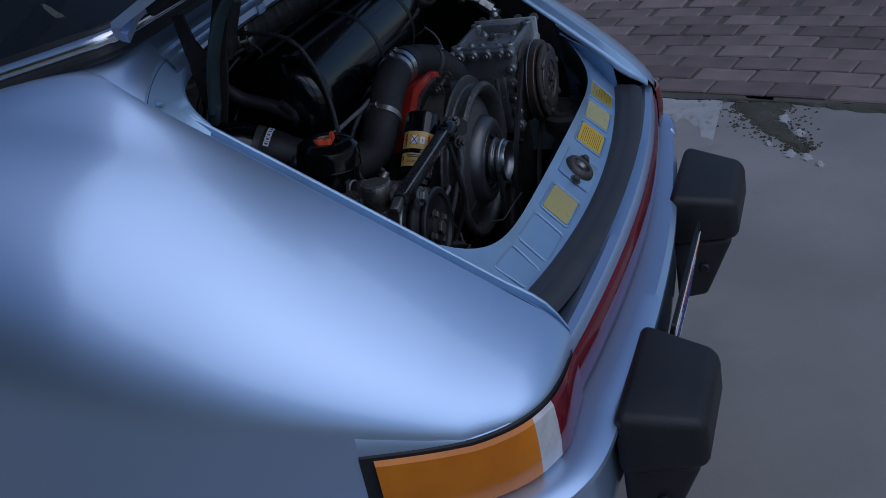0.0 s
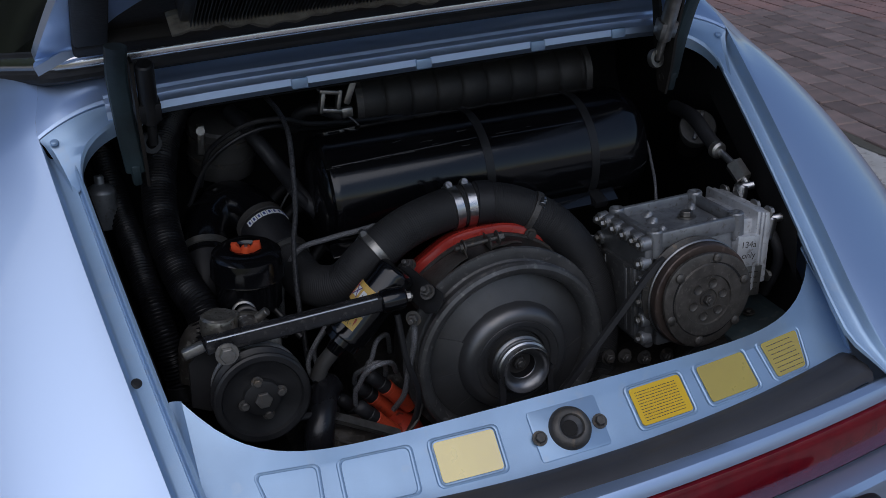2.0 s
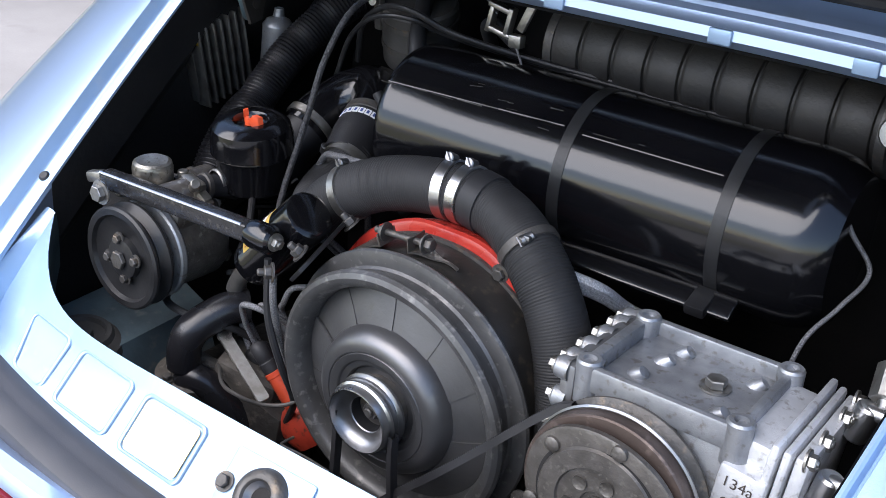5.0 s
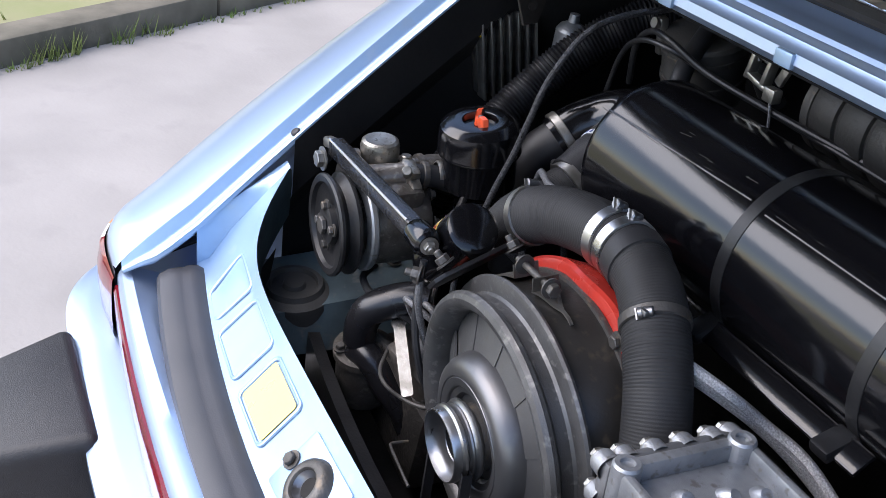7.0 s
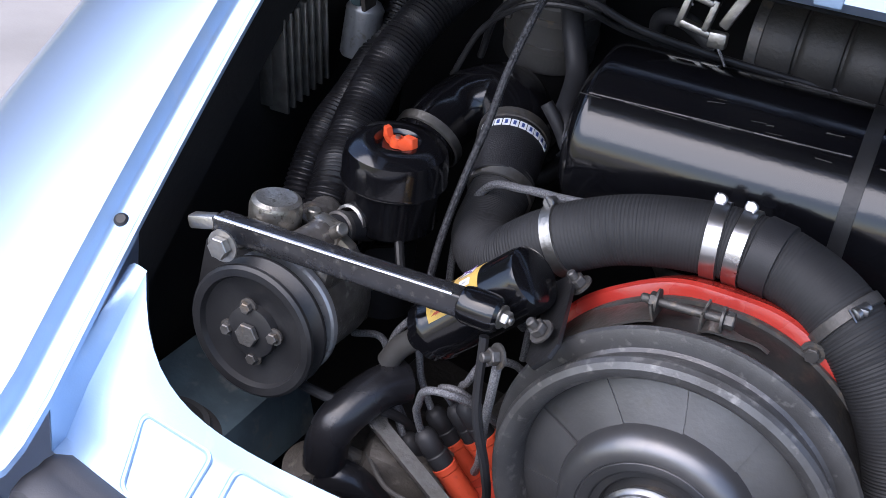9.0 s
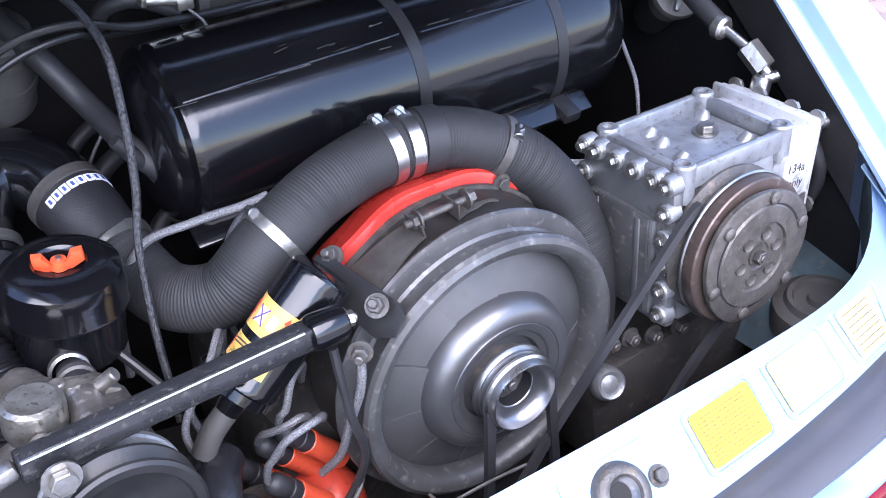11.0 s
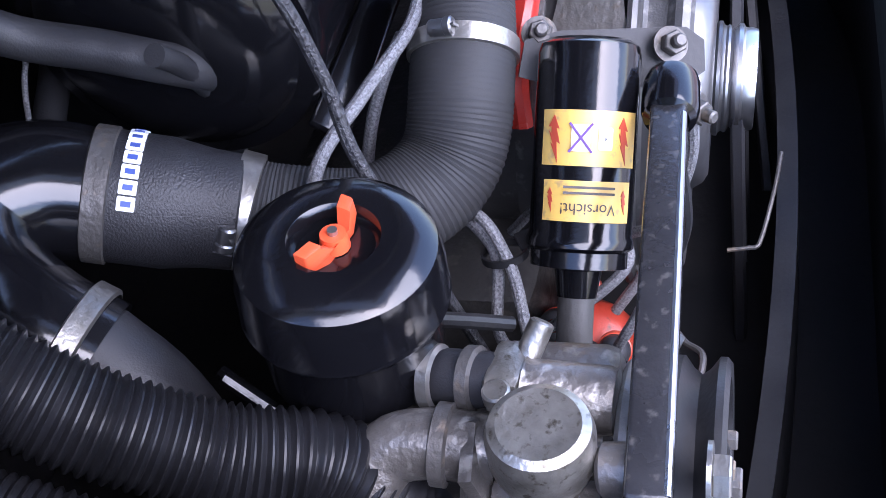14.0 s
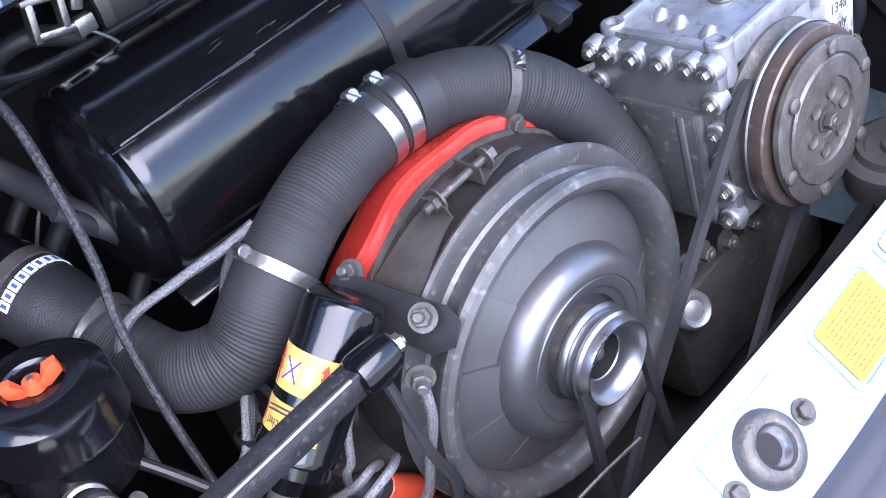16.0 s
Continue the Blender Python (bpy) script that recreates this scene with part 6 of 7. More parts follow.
run("vacuum_hose", [(-0.16, 0.53, 0.94), (-0.155, 0.51, 0.965), (-0.13, 0.495, 0.972), (-0.095, 0.49, 0.955)], 0.008, RUBBER, "short curved black vacuum hose", "hose", "hose_body", seg=14, step=0.004)
run("lead_wire", [(0.290, 0.40, 0.935), (0.310, 0.384, 0.905), (0.332, 0.390, 0.870), (0.322, 0.358, 0.845), (0.308, 0.325, 0.82), (0.30, 0.31, 0.76)], 0.0022, BRAID, "thin pale wire beside the air cleaner", seg=8, step=0.004)
for k in range(3):
    o = Vector((0.0, 0.004 * k, -0.012 - 0.006 * k))
    run("braided_hose", [Vector((0.085, 0.24, 0.862)) + o, Vector((0.135, 0.283, 0.838)) + o, Vector((0.150, 0.325, 0.805)) + o, Vector((0.182, 0.352, 0.782 - 0.003 * k)) + o, Vector((0.25, 0.36, 0.75)) + o, Vector((0.34, 0.37, 0.72)) + o], 0.0054, BRAID_PALE, "grey braided hose below the air cleaner", "hose", "hose_body", seg=10, step=0.004)
for pts, r in (([(-0.09, 0.53, 0.84), (-0.14, 0.50, 0.845), (-0.19, 0.487, 0.832), (-0.235, 0.482, 0.79)], 0.009), ([(-0.10, 0.56, 0.86), (-0.15, 0.535, 0.862), (-0.20, 0.52, 0.85), (-0.24, 0.515, 0.80)], 0.007), ([(-0.06, 0.45, 0.79), (-0.11, 0.45, 0.80), (-0.16, 0.44, 0.79), (-0.20, 0.43, 0.75)], 0.008)):
    run("vacuum_hose", pts, r, RUBBER, "black vacuum hose deep in the bay", "hose", "hose_body", seg=14, step=0.006)
run("lead_wire", [(-0.08, 0.49, 0.88), (-0.13, 0.488, 0.885), (-0.18, 0.486, 0.87), (-0.22, 0.48, 0.82)], 0.0016, BRAID, "thin pale wire behind the air cleaner", seg=8, step=0.005)
run("plain_wire", [(-0.30, 0.36, 0.78), (-0.31, 0.33, 0.765), (-0.318, 0.30, 0.765), (-0.315, 0.27, 0.76)], 0.0040, GLOSS, "black cable behind the canister", seg=8, step=0.005)
run("plain_wire", [(-0.29, 0.37, 0.77), (-0.305, 0.335, 0.755), (-0.325, 0.305, 0.755), (-0.33, 0.27, 0.75)], 0.0040, GLOSS, "black cable behind the canister", seg=8, step=0.005)
# ignition leads left of the fan
LEADS = [
    [(-0.126, 0.282, 0.868), (-0.148, 0.284, 0.865), (-0.184, 0.300, 0.856), (-0.222, 0.318, 0.840), (-0.246, 0.325, 0.79), (-0.25, 0.33, 0.72)],
    [(-0.140, 0.290, 0.858), (-0.150, 0.304, 0.835), (-0.158, 0.318, 0.800), (-0.166, 0.330, 0.75), (-0.17, 0.335, 0.68)],
    [(-0.128, 0.150, 0.790), (-0.130, 0.152, 0.760), (-0.136, 0.165, 0.720), (-0.140, 0.18, 0.68), (-0.150, 0.20, 0.65)],
]
for pts in LEADS:
    run("ignition_lead", pts, 0.0036, BRAID, "grey braided ignition lead", seg=10, step=0.004)
run("plain_wire", [(-0.235, 0.175, 0.645), (-0.205, 0.153, 0.640), (-0.175, 0.146, 0.642), (-0.158, 0.158, 0.634), (-0.140, 0.170, 0.634), (-0.126, 0.178, 0.641), (-0.110, 0.195, 0.655)], 0.0021, PLASTIC, "thin grey wire looping below the distributor", seg=8, step=0.004)
run("plain_wire", [(-0.145, 0.16, 0.80), (-0.140, 0.155, 0.74), (-0.128, 0.160, 0.69), (-0.13, 0.18, 0.64), (-0.15, 0.19, 0.60)], 0.0038, RUBBER, "black wire beside the fan housing", seg=8, step=0.004)
run("oil_hose", [(-0.260, 0.150, 0.640), (-0.259, 0.151, 0.664), (-0.254, 0.159, 0.682), (-0.245, 0.178, 0.694), (-0.236, 0.196, 0.700), (-0.226, 0.212, 0.700)], 0.0182, GLOSSY_RUBBER, "shiny black bent oil hose below the pump", "hose", "hose_body", seg=18, step=0.004)
run("oil_hose", [(-0.262, 0.148, 0.622), (-0.250, 0.152, 0.630), (-0.236, 0.160, 0.622), (-0.222, 0.172, 0.600), (-0.209, 0.187, 0.575), (-0.20, 0.20, 0.54)], 0.0165, GLOSSY_RUBBER, "shiny black bent oil hose below the pump", "hose", "hose_body", seg=18, step=0.004)
run("dipstick_tube", [(-0.272, 0.262, 0.797), (-0.260, 0.247, 0.781), (-0.248, 0.230, 0.764)], 0.0040, SATIN, "shiny black thin tube beside the canister", "tube", "tube_wall", seg=10, step=0.004)


def strut():
    g = thing("support_strut", (-0.19, 0.17, 0.64), "pale flat metal strut beside the distributor", "strut")
    bm = B()
    p, q = Vector((-0.236, 0.182, 0.678)), Vector((-0.154, 0.163, 0.638))
    d = (q - p).normalized()
    v = d.cross(Vector((0.5, -0.4, 0.75))).normalized()
    m = plane_at((p + q) / 2, d, v)
    prism(bm, rrect((q - p).length, 0.0125, 0.003, 3), m, 0.003, 0.0008)
    prism(bm, rrect((q - p).length * 0.96, 0.0025, 0.001, 2), m @ Matrix.Translation((0, 0.0050, 0.003)), 0.0035, 0.0006)
    part("bar", bm, ZINC, g)
    bm = B()
    hexbolt(bm, p + d * 0.006, m.to_3x3() @ Vector((0, 0, 1)), 0.0055, 0.005)
    part("bolt", bm, IRON, g)
    c = thing("breather_casting", (-0.27, 0.16, 0.62), "grimy cast breather housing with a flange below the pump", "casting")
    bm = B()
    lathe(bm, (-0.275, 0.165, 0.560), (0.15, -0.1, 1), [(0, 0), (0.030, 0), (0.032, 0.004), (0.030, 0.056), (0.034, 0.060), (0.034, 0.068), (0.026, 0.072), (0.021, 0.080), (0, 0.080)], 32)
    box(bm, (-0.222, 0.205, 0.600), (0.075, 0.055, 0.095), turn(8, 18, 20), 0.010)
    box(bm, (-0.248, 0.180, 0.612), (0.060, 0.012, 0.050), turn(0, 25, 30), 0.004)
    part("body", bm, CASTING, c)
    for k in range(3):
        a = k * math.tau / 3 + 0.5
        bm = B()
        hexbolt(bm, (-0.265 + 0.027 * math.cos(a), 0.158 + 0.027 * math.sin(a), 0.629), (0.15, -0.1, 1), 0.0052, 0.005)
        part("bolt", bm, IRON, c)


strut()


def control_unit():
    c = thing("control_unit", (-0.452, 0.385, 0.82), "finned cast ignition control box on the bay wall", "control box")
    bm = B()
    box(bm, (-0.484, 0.400, 0.884), (0.020, 0.080, 0.100), turn(12), 0.004)
    part("case", bm, IRON, c)
    for k in range(7):
        bm = B()
        y = mix(0.365, 0.434, k / 6)
        box(bm, (-0.470, y, 0.884 + 0.02 * (k / 6 - 0.5)), (0.022, 0.0032, 0.098), turn(10), 0.001)
        part("cooling_fin", bm, ZINC, c)
    bm = B()
    box(bm, (-0.466, 0.357, 0.914), (0.006, 0.005, 0.018), None, 0.001)
    part("tag", bm, YELLOW, c, "small yellow tag")
    d = thing("fuel_filter", (-0.44, 0.463, 0.88), "dull silver metal canister in the bay corner", "filter")
    bm = B()
    lathe(bm, (-0.44, 0.463, 0.870), (0.05, 0.05, 1), [(0.0, 0), (0.017, 0.0), (0.019, 0.003), (0.019, 0.046), (0.0195, 0.048), (0.019, 0.050), (0.015, 0.056), (0.007, 0.060), (0.006, 0.070), (0, 0.071)], 32)
    part("can", bm, ALU, d)
    w = thing("wall_bolt", (-0.44, 0.223, 0.84), "round bolt head on the bay wall", "bolt")
    bm = B()
    lathe(bm, (-0.452, 0.223, 0.849), (1, 0, 0.2), [(0.012, 0), (0.012, 0.003), (0.007, 0.004), (0.006, 0.008), (0, 0.009)], 20)
    part("head", bm, IRON, w)


control_unit()


def blower():
    b = thing("blower_duct", (0.10, 0.56, 0.90), "dusty grey ribbed duct at the front of the bay", "duct")
    bm = B()
    A, D = Vector((-0.072, 0.545, 0.962)), Vector((0.30, 0.535, 0.955))
    prof = [(0, 0), (0.036, 0), (0.044, 0.004)]
    L = (D - A).length
    n = 9
    for k in range(n):
        h0 = 0.006 + k * (L - 0.02) / n
        h1 = 0.006 + (k + 1) * (L - 0.02) / n
        prof += [(0.046, h0 + 0.002), (0.0475, h0 + 0.006), (0.0475, h1 - 0.008), (0.046, h1 - 0.004), (0.0425, h1 - 0.003), (0.0425, h1 - 0.0005)]
    prof += [(0.044, L - 0.004), (0.036, L), (0, L)]
    lathe(bm, A, D - A, prof, 44)
    part("duct_shell", bm, DUSTY, b)
    for h in (0.0, L - 0.012):
        bm = B()
        lathe(bm, A + (D - A).normalized() * h, D - A, [(0.044, 0), (0.049, 0.001), (0.049, 0.011), (0.044, 0.012)], 40)
        part("end_band", bm, IRON, b)
    i = thing("intake_housing", (-0.25, 0.52, 0.86), "grey intake housing with clamps behind the elbow", "intake")
    bm = B()
    lathe(bm, (-0.268, 0.54, 0.90), (0.1, -0.25, 1), [(0, 0), (0.044, 0), (0.046, 0.004), (0.046, 0.070), (0.043, 0.074), (0.030, 0.076), (0, 0.076)], 36)
    part("housing", bm, PLASTIC, i)
    for h in (0.022, 0.052):
        bm = B()
        lathe(bm, Vector((-0.268, 0.54, 0.90)) + Vector((0.1, -0.25, 1)).normalized() * h, (0.1, -0.25, 1), [(0.0455, 0), (0.0475, 0.001), (0.0475, 0.007), (0.0455, 0.008)], 36)
        part("clamp_band", bm, IRON, i)
    bm = B()
    box(bm, (-0.297, 0.492, 0.958), (0.010, 0.010, 0.044), turn(12, 6), 0.002)
    cyl(bm, (-0.297, 0.484, 0.972), (-0.297, 0.478, 0.973), 0.006, seg=14)
    part("clamp_lug", bm, ZINC, i, "bright clamp lug")
    r = thing("intake_runner", (-0.12, 0.44, 0.76), "grey cast intake runner with a rubber collar", "intake")
    bm = B()
    tube(bm, [(-0.142, 0.402, 0.822), (-0.118, 0.430, 0.806), (-0.085, 0.46, 0.775), (-0.06, 0.48, 0.72)], 0.028, 22, 0.006)
    part("runner", bm, ALU_GREY, r)
    bm = B()
    lathe(bm, (-0.122, 0.425, 0.809), (-0.62, -0.66, 0.4), [(0.026, -0.01), (0.031, -0.009), (0.032, 0.006), (0.030, 0.009), (0.026, 0.009)], 32)
    part("collar", bm, RUBBER, r)
    bm = B()
    tube(bm, [(-0.206, 0.384, 0.902), (-0.190, 0.384, 0.882), (-0.166, 0.389, 0.840), (-0.142, 0.396, 0.800)], 0.0058, 12, 0.005)
    part("link_pipe", bm, RUBBER, r, "thin grey rubber pipe")
    k = thing("plug_connector", (-0.105, 0.48, 0.96), "pale plastic connector clip hanging on a wire", "connector")
    bm = B()
    for cx, cz, sx, sz in ((-0.128, 0.985, 0.006, 0.03), (-0.104, 0.985, 0.006, 0.03), (-0.116, 0.998, 0.03, 0.006), (-0.116, 0.972, 0.03, 0.006)):
        box(bm, (cx, 0.478, cz), (sx, 0.012, sz), turn(0, 12), 0.0015)
    part("frame", bm, ZINC, k)
    bm = B()
    box(bm, (-0.086, 0.481, 0.992), (0.010, 0.006, 0.034), turn(0, 24), 0.002)
    box(bm, (-0.094, 0.478, 0.966), (0.016, 0.012, 0.014), None, 0.002)
    part("tongue", bm, ZINC, k)
    bm = B()
    tube(bm, [(-0.122, 0.478, 0.99), (-0.14, 0.47, 1.015), (-0.152, 0.455, 1.035)], 0.0012, 6, 0.004)
    part("wire", bm, BRAID, k)
    bm = B()
    tube(bm, [(-0.094, 0.476, 0.962), (-0.082, 0.470, 0.948), (-0.078, 0.468, 0.936)], 0.0014, 6, 0.004)
    part("wire", bm, BRAID, k)


blower()


def filler_cap():
    f = thing("filler_cap", (0.405, 0.37, 0.86), "dull round metal filler cap with a grip bar", "cap")
    ax = Vector((-0.35, -0.75, 0.55)).normalized()
    O = Vector((0.412, 0.378, 0.880))
    bm = B()
    lathe(bm, O, ax, [(0.022, -0.03), (0.022, -0.004), (0.027, -0.003), (0.028, 0.003), (0.026, 0.008), (0.022, 0.009), (0, 0.010)], 36)
    part("cap_disc", bm, PLASTIC, f)
    bm = B()
    box(bm, O + ax * 0.012, (0.044, 0.006, 0.008), ax.to_track_quat("Z", "Y").to_matrix() @ turn(0, 0, 70), 0.002)
    part("grip", bm, ALU_GREY, f)
    bm = B()
    cyl(bm, O - ax * 0.02, O - ax * 0.09, 0.021, seg=24)
    part("neck", bm, BAY, f)
    p = thing("refrigerant_pipe", (0.40, 0.24, 0.85), "metal refrigerant pipe with union nuts rising from the compressor", "pipe")
    bm = B()
    tube(bm, [(0.398, 0.235, 0.838), (0.395, 0.255, 0.855), (0.390, 0.290, 0.872)], 0.0052, 14, 0.004)
    part("pipe_run", bm, STEEL, p, "thin bright pipe")
    bm = B()
    tube(bm, [(0.3895, 0.292, 0.873), (0.390, 0.320, 0.886), (0.398, 0.37, 0.902), (0.41, 0.44, 0.90)], 0.0105, 16, 0.005)
    part("hose", bm, RUBBER, p, "black refrigerant hose")
    bm = B()
    cyl(bm, (0.3975, 0.24, 0.842), (0.394, 0.262, 0.861), 0.0125, seg=6, bev=0.001)
    part("union_nut", bm, ZINC, p)
    bm = B()
    cyl(bm, (0.389, 0.286, 0.872), (0.388, 0.300, 0.874), 0.0125, seg=18, bev=0.003)
    part("union_nut", bm, ZINC, p)


filler_cap()


def lower_parts():
    d = thing("rubber_disc", (-0.395, 0.125, 0.62), "dusty rubber disc cover in the bay corner", "cover")
    bm = B()
    lathe(bm, (-0.392, 0.118, 0.628), (0.10, -0.05, 1), [(0.0, 0.016), (0.012, 0.016), (0.014, 0.011), (0.026, 0.011), (0.028, 0.016), (0.033, 0.016), (0.036, 0.010), (0.046, 0.006), (0.048, 0.0), (0.048, -0.02)], 40)
    part("disc", bm, PLASTIC, d)
    s = thing("side_shelf", (-0.40, 0.12, 0.60), "sooty blue sheet metal shelf in the bay corner", "panel")
    bm = B()
    loft(bm, [[(-0.45, 0.05, 0.640), (-0.45, 0.28, 0.655)], [(-0.352, 0.04, 0.625), (-0.352, 0.26, 0.640)], [(-0.335, 0.04, 0.58), (-0.335, 0.26, 0.58)]])
    thick(bm, 0.003)
    part("sheet", bm, SHELF, s)
    for yy in (0.215, 0.245):
        bm = B()
        hexbolt(bm, (-0.40, yy, 0.6475), (0.1, 0, 1), 0.006, 0.005)
        part("bolt", bm, IRON, s)
    s2 = thing("side_shelf", (0.40, 0.12, 0.60), "sooty blue sheet metal shelf in the bay corner", "panel")
    bm = B()
    loft(bm, [[(0.44, 0.05, 0.640), (0.44, 0.28, 0.655)], [(0.342, 0.04, 0.625), (0.342, 0.26, 0.640)], [(0.325, 0.04, 0.58), (0.325, 0.26, 0.58)]])
    thick(bm, 0.003)
    part("sheet", bm, SHELF, s2)
    bm = B()
    hexbolt(bm, (0.395, 0.215, 0.6475), (-0.1, 0, 1), 0.006, 0.005)
    part("bolt", bm, IRON, s2)
    d2 = thing("rubber_disc", (0.385, 0.125, 0.62), "dusty rubber disc cover in the bay corner", "cover")
    bm = B()
    lathe(bm, (0.372, 0.118, 0.632), (-0.10, -0.05, 1), [(0.0, 0.016), (0.012, 0.016), (0.014, 0.011), (0.026, 0.011), (0.028, 0.016), (0.033, 0.016), (0.036, 0.010), (0.046, 0.006), (0.048, 0.0), (0.048, -0.02)], 40)
    part("disc", bm, PLASTIC, d2)
    c = thing("oil_plug", (0.139, 0.18, 0.60), "corroded round metal plug below the compressor", "plug")
    bm = B()
    lathe(bm, (0.147, 0.184, 0.608), (-0.25, -1, 0.45), [(0.017, -0.04), (0.0175, 0.004), (0.0165, 0.011), (0.0135, 0.0145), (0.011, 0.0135), (0.009, 0.0105), (0.004, 0.012), (0, 0.0125)], 24)
    part("plug", bm, ALU, c)
    e = thing("engine_block", (0, 0.36, 0.47), "grimy engine casting below the fan", "engine")
    bm = B()
    box(bm, (0.0, 0.34, 0.58), (0.34, 0.20, 0.20), None, 0.02)
    part("casting", bm, GRIME, e)
    for c, sz, rr in (((-0.23, 0.28, 0.56), (0.14, 0.20, 0.12), 12), ((0.24, 0.26, 0.57), (0.22, 0.16, 0.12), -6)):
        bm = B()
        box(bm, c, sz, turn(0, rr), 0.015)
        part("side_casting", bm, GRIME, e)
    for x, z in ((0.17, 0.655), (0.20, 0.645), (0.145, 0.66), (0.235, 0.64)):
        bm = B()
        hexbolt(bm, (x, 0.178, z), REAR, 0.007, 0.008, 0.004)
        part("bolt", bm, IRON, e)
    g = thing("engine_shield", (0, 0.10, 0.50), "black engine shield plate with a bent tab", "plate")
    bm = B()
    loft(bm, [[(x, 0.106 + 0.02 * (x / 0.3) ** 2, 0.610) for x in np.linspace(-0.33, 0.33, 15)], [(x, 0.092 + 0.02 * (x / 0.3) ** 2, 0.612) for x in np.linspace(-0.33, 0.33, 15)], [(x, 0.088 + 0.02 * (x / 0.3) ** 2, 0.50) for x in np.linspace(-0.33, 0.33, 15)]])
    thick(bm, 0.002)
    part("plate", bm, SATIN, g)
    bm = B()
    tube(bm, [(-0.012, 0.104, 0.652), (-0.045, 0.108, 0.650), (-0.082, 0.116, 0.641), (-0.086, 0.122, 0.640), (-0.087, 0.136, 0.638)], 0.0015, 8, 0.003)
    part("tab", bm, IRON, g)
    b = thing("pump_bracket", (-0.36, 0.16, 0.75), "dark sheet bracket behind the pump pulley", "bracket")
    bm = B()
    prism(bm, [(-0.035, -0.03), (0.02, -0.06), (0.03, 0.03), (-0.012, 0.035), (-0.030, 0.02)], plane_at((-0.362, 0.166, 0.775), (1, 0.1, 0), (0, 0.1, 1)), 0.004, 0.001)
    part("sheet", bm, BAY, b)
    w = thing("spring_wire", (-0.25, 0.17, 0.70), "dark grey looped hose below the pump", "hose")
    bm = B()
    tube(bm, [(-0.33, 0.19, 0.69), (-0.30, 0.165, 0.695), (-0.262, 0.160, 0.696), (-0.236, 0.176, 0.690), (-0.222, 0.205, 0.668), (-0.215, 0.235, 0.63)], 0.0042, 10, 0.004)
    part("loop", bm, HOSE, w)


lower_parts()


# wheels
def wheel(s, y):
    bm = B()
    lathe(bm, (-0.70 if s < 0 else 0.605, y, 0.315), (s, 0, 0), [(0.19, -0.09), (0.28, -0.092), (0.306, -0.075), (0.315, -0.05), (0.315, 0.05), (0.306, 0.075), (0.28, 0.092), (0.20, 0.088), (0.19, 0.07)], 56)
    w = part("wheel", bm, GUARD, car, "black tyre and wheel")
    bm = B()
    lathe(bm, (-0.70 if s < 0 else 0.605, y, 0.315), (s, 0, 0), [(0.195, 0.07), (0.19, 0.05), (0.12, 0.045), (0.05, 0.06), (0, 0.06)], 40)
    part("rim", bm, ALU_GREY, w)


for s in (-1, 1):
    wheel(s, 0.92)
    wheel(s, 3.18)


# ---------------------------------------------------------------- paving, kerb and verge
def edge_x(y):
    """The paving's edge: two straights joined by a gentle bend."""
    k = y - 0.3
    return 2.14 + 0.15 * k - 0.20 * 0.5 * (math.sqrt(k * k + 0.35) - k)


def along_edge(v, u):
    """A place v metres along the edge and u metres behind it, and the heading there."""
    n = max(2, int(abs(v) / 0.1))
    y = 0.0
    for k in range(n):
        g = (edge_x(y + 0.01) - edge_x(y - 0.01)) / 0.02
        y += v / n / math.sqrt(1 + g * g)
    g = (edge_x(y + 0.01) - edge_x(y - 0.01)) / 0.02
    a = math.atan(g)
    return edge_x(y) + u * math.cos(a), y - u * math.sin(a), a


pav = new("brick_paving", None)
pav.location = (edge_x(2.0) + 0.8, 2.0, 0)
tagged(pav, "red-brown brick paving beside the concrete", "paving", kind="structure")


def make_brick(rnd):
    bm = B()
    box(bm, (0, 0, 0), (0.112, 0.202, 0.05), None, 0.005, seg=1)
    for v in bm.verts:
        v.co += Vector((rnd.uniform(-1, 1), rnd.uniform(-1, 1), rnd.uniform(-1, 1))) * 0.0016
    me = bpy.data.meshes.new("brick")
    bm.to_mesh(me)
    bm.free()
    me.materials.append(BRICK)
    return me


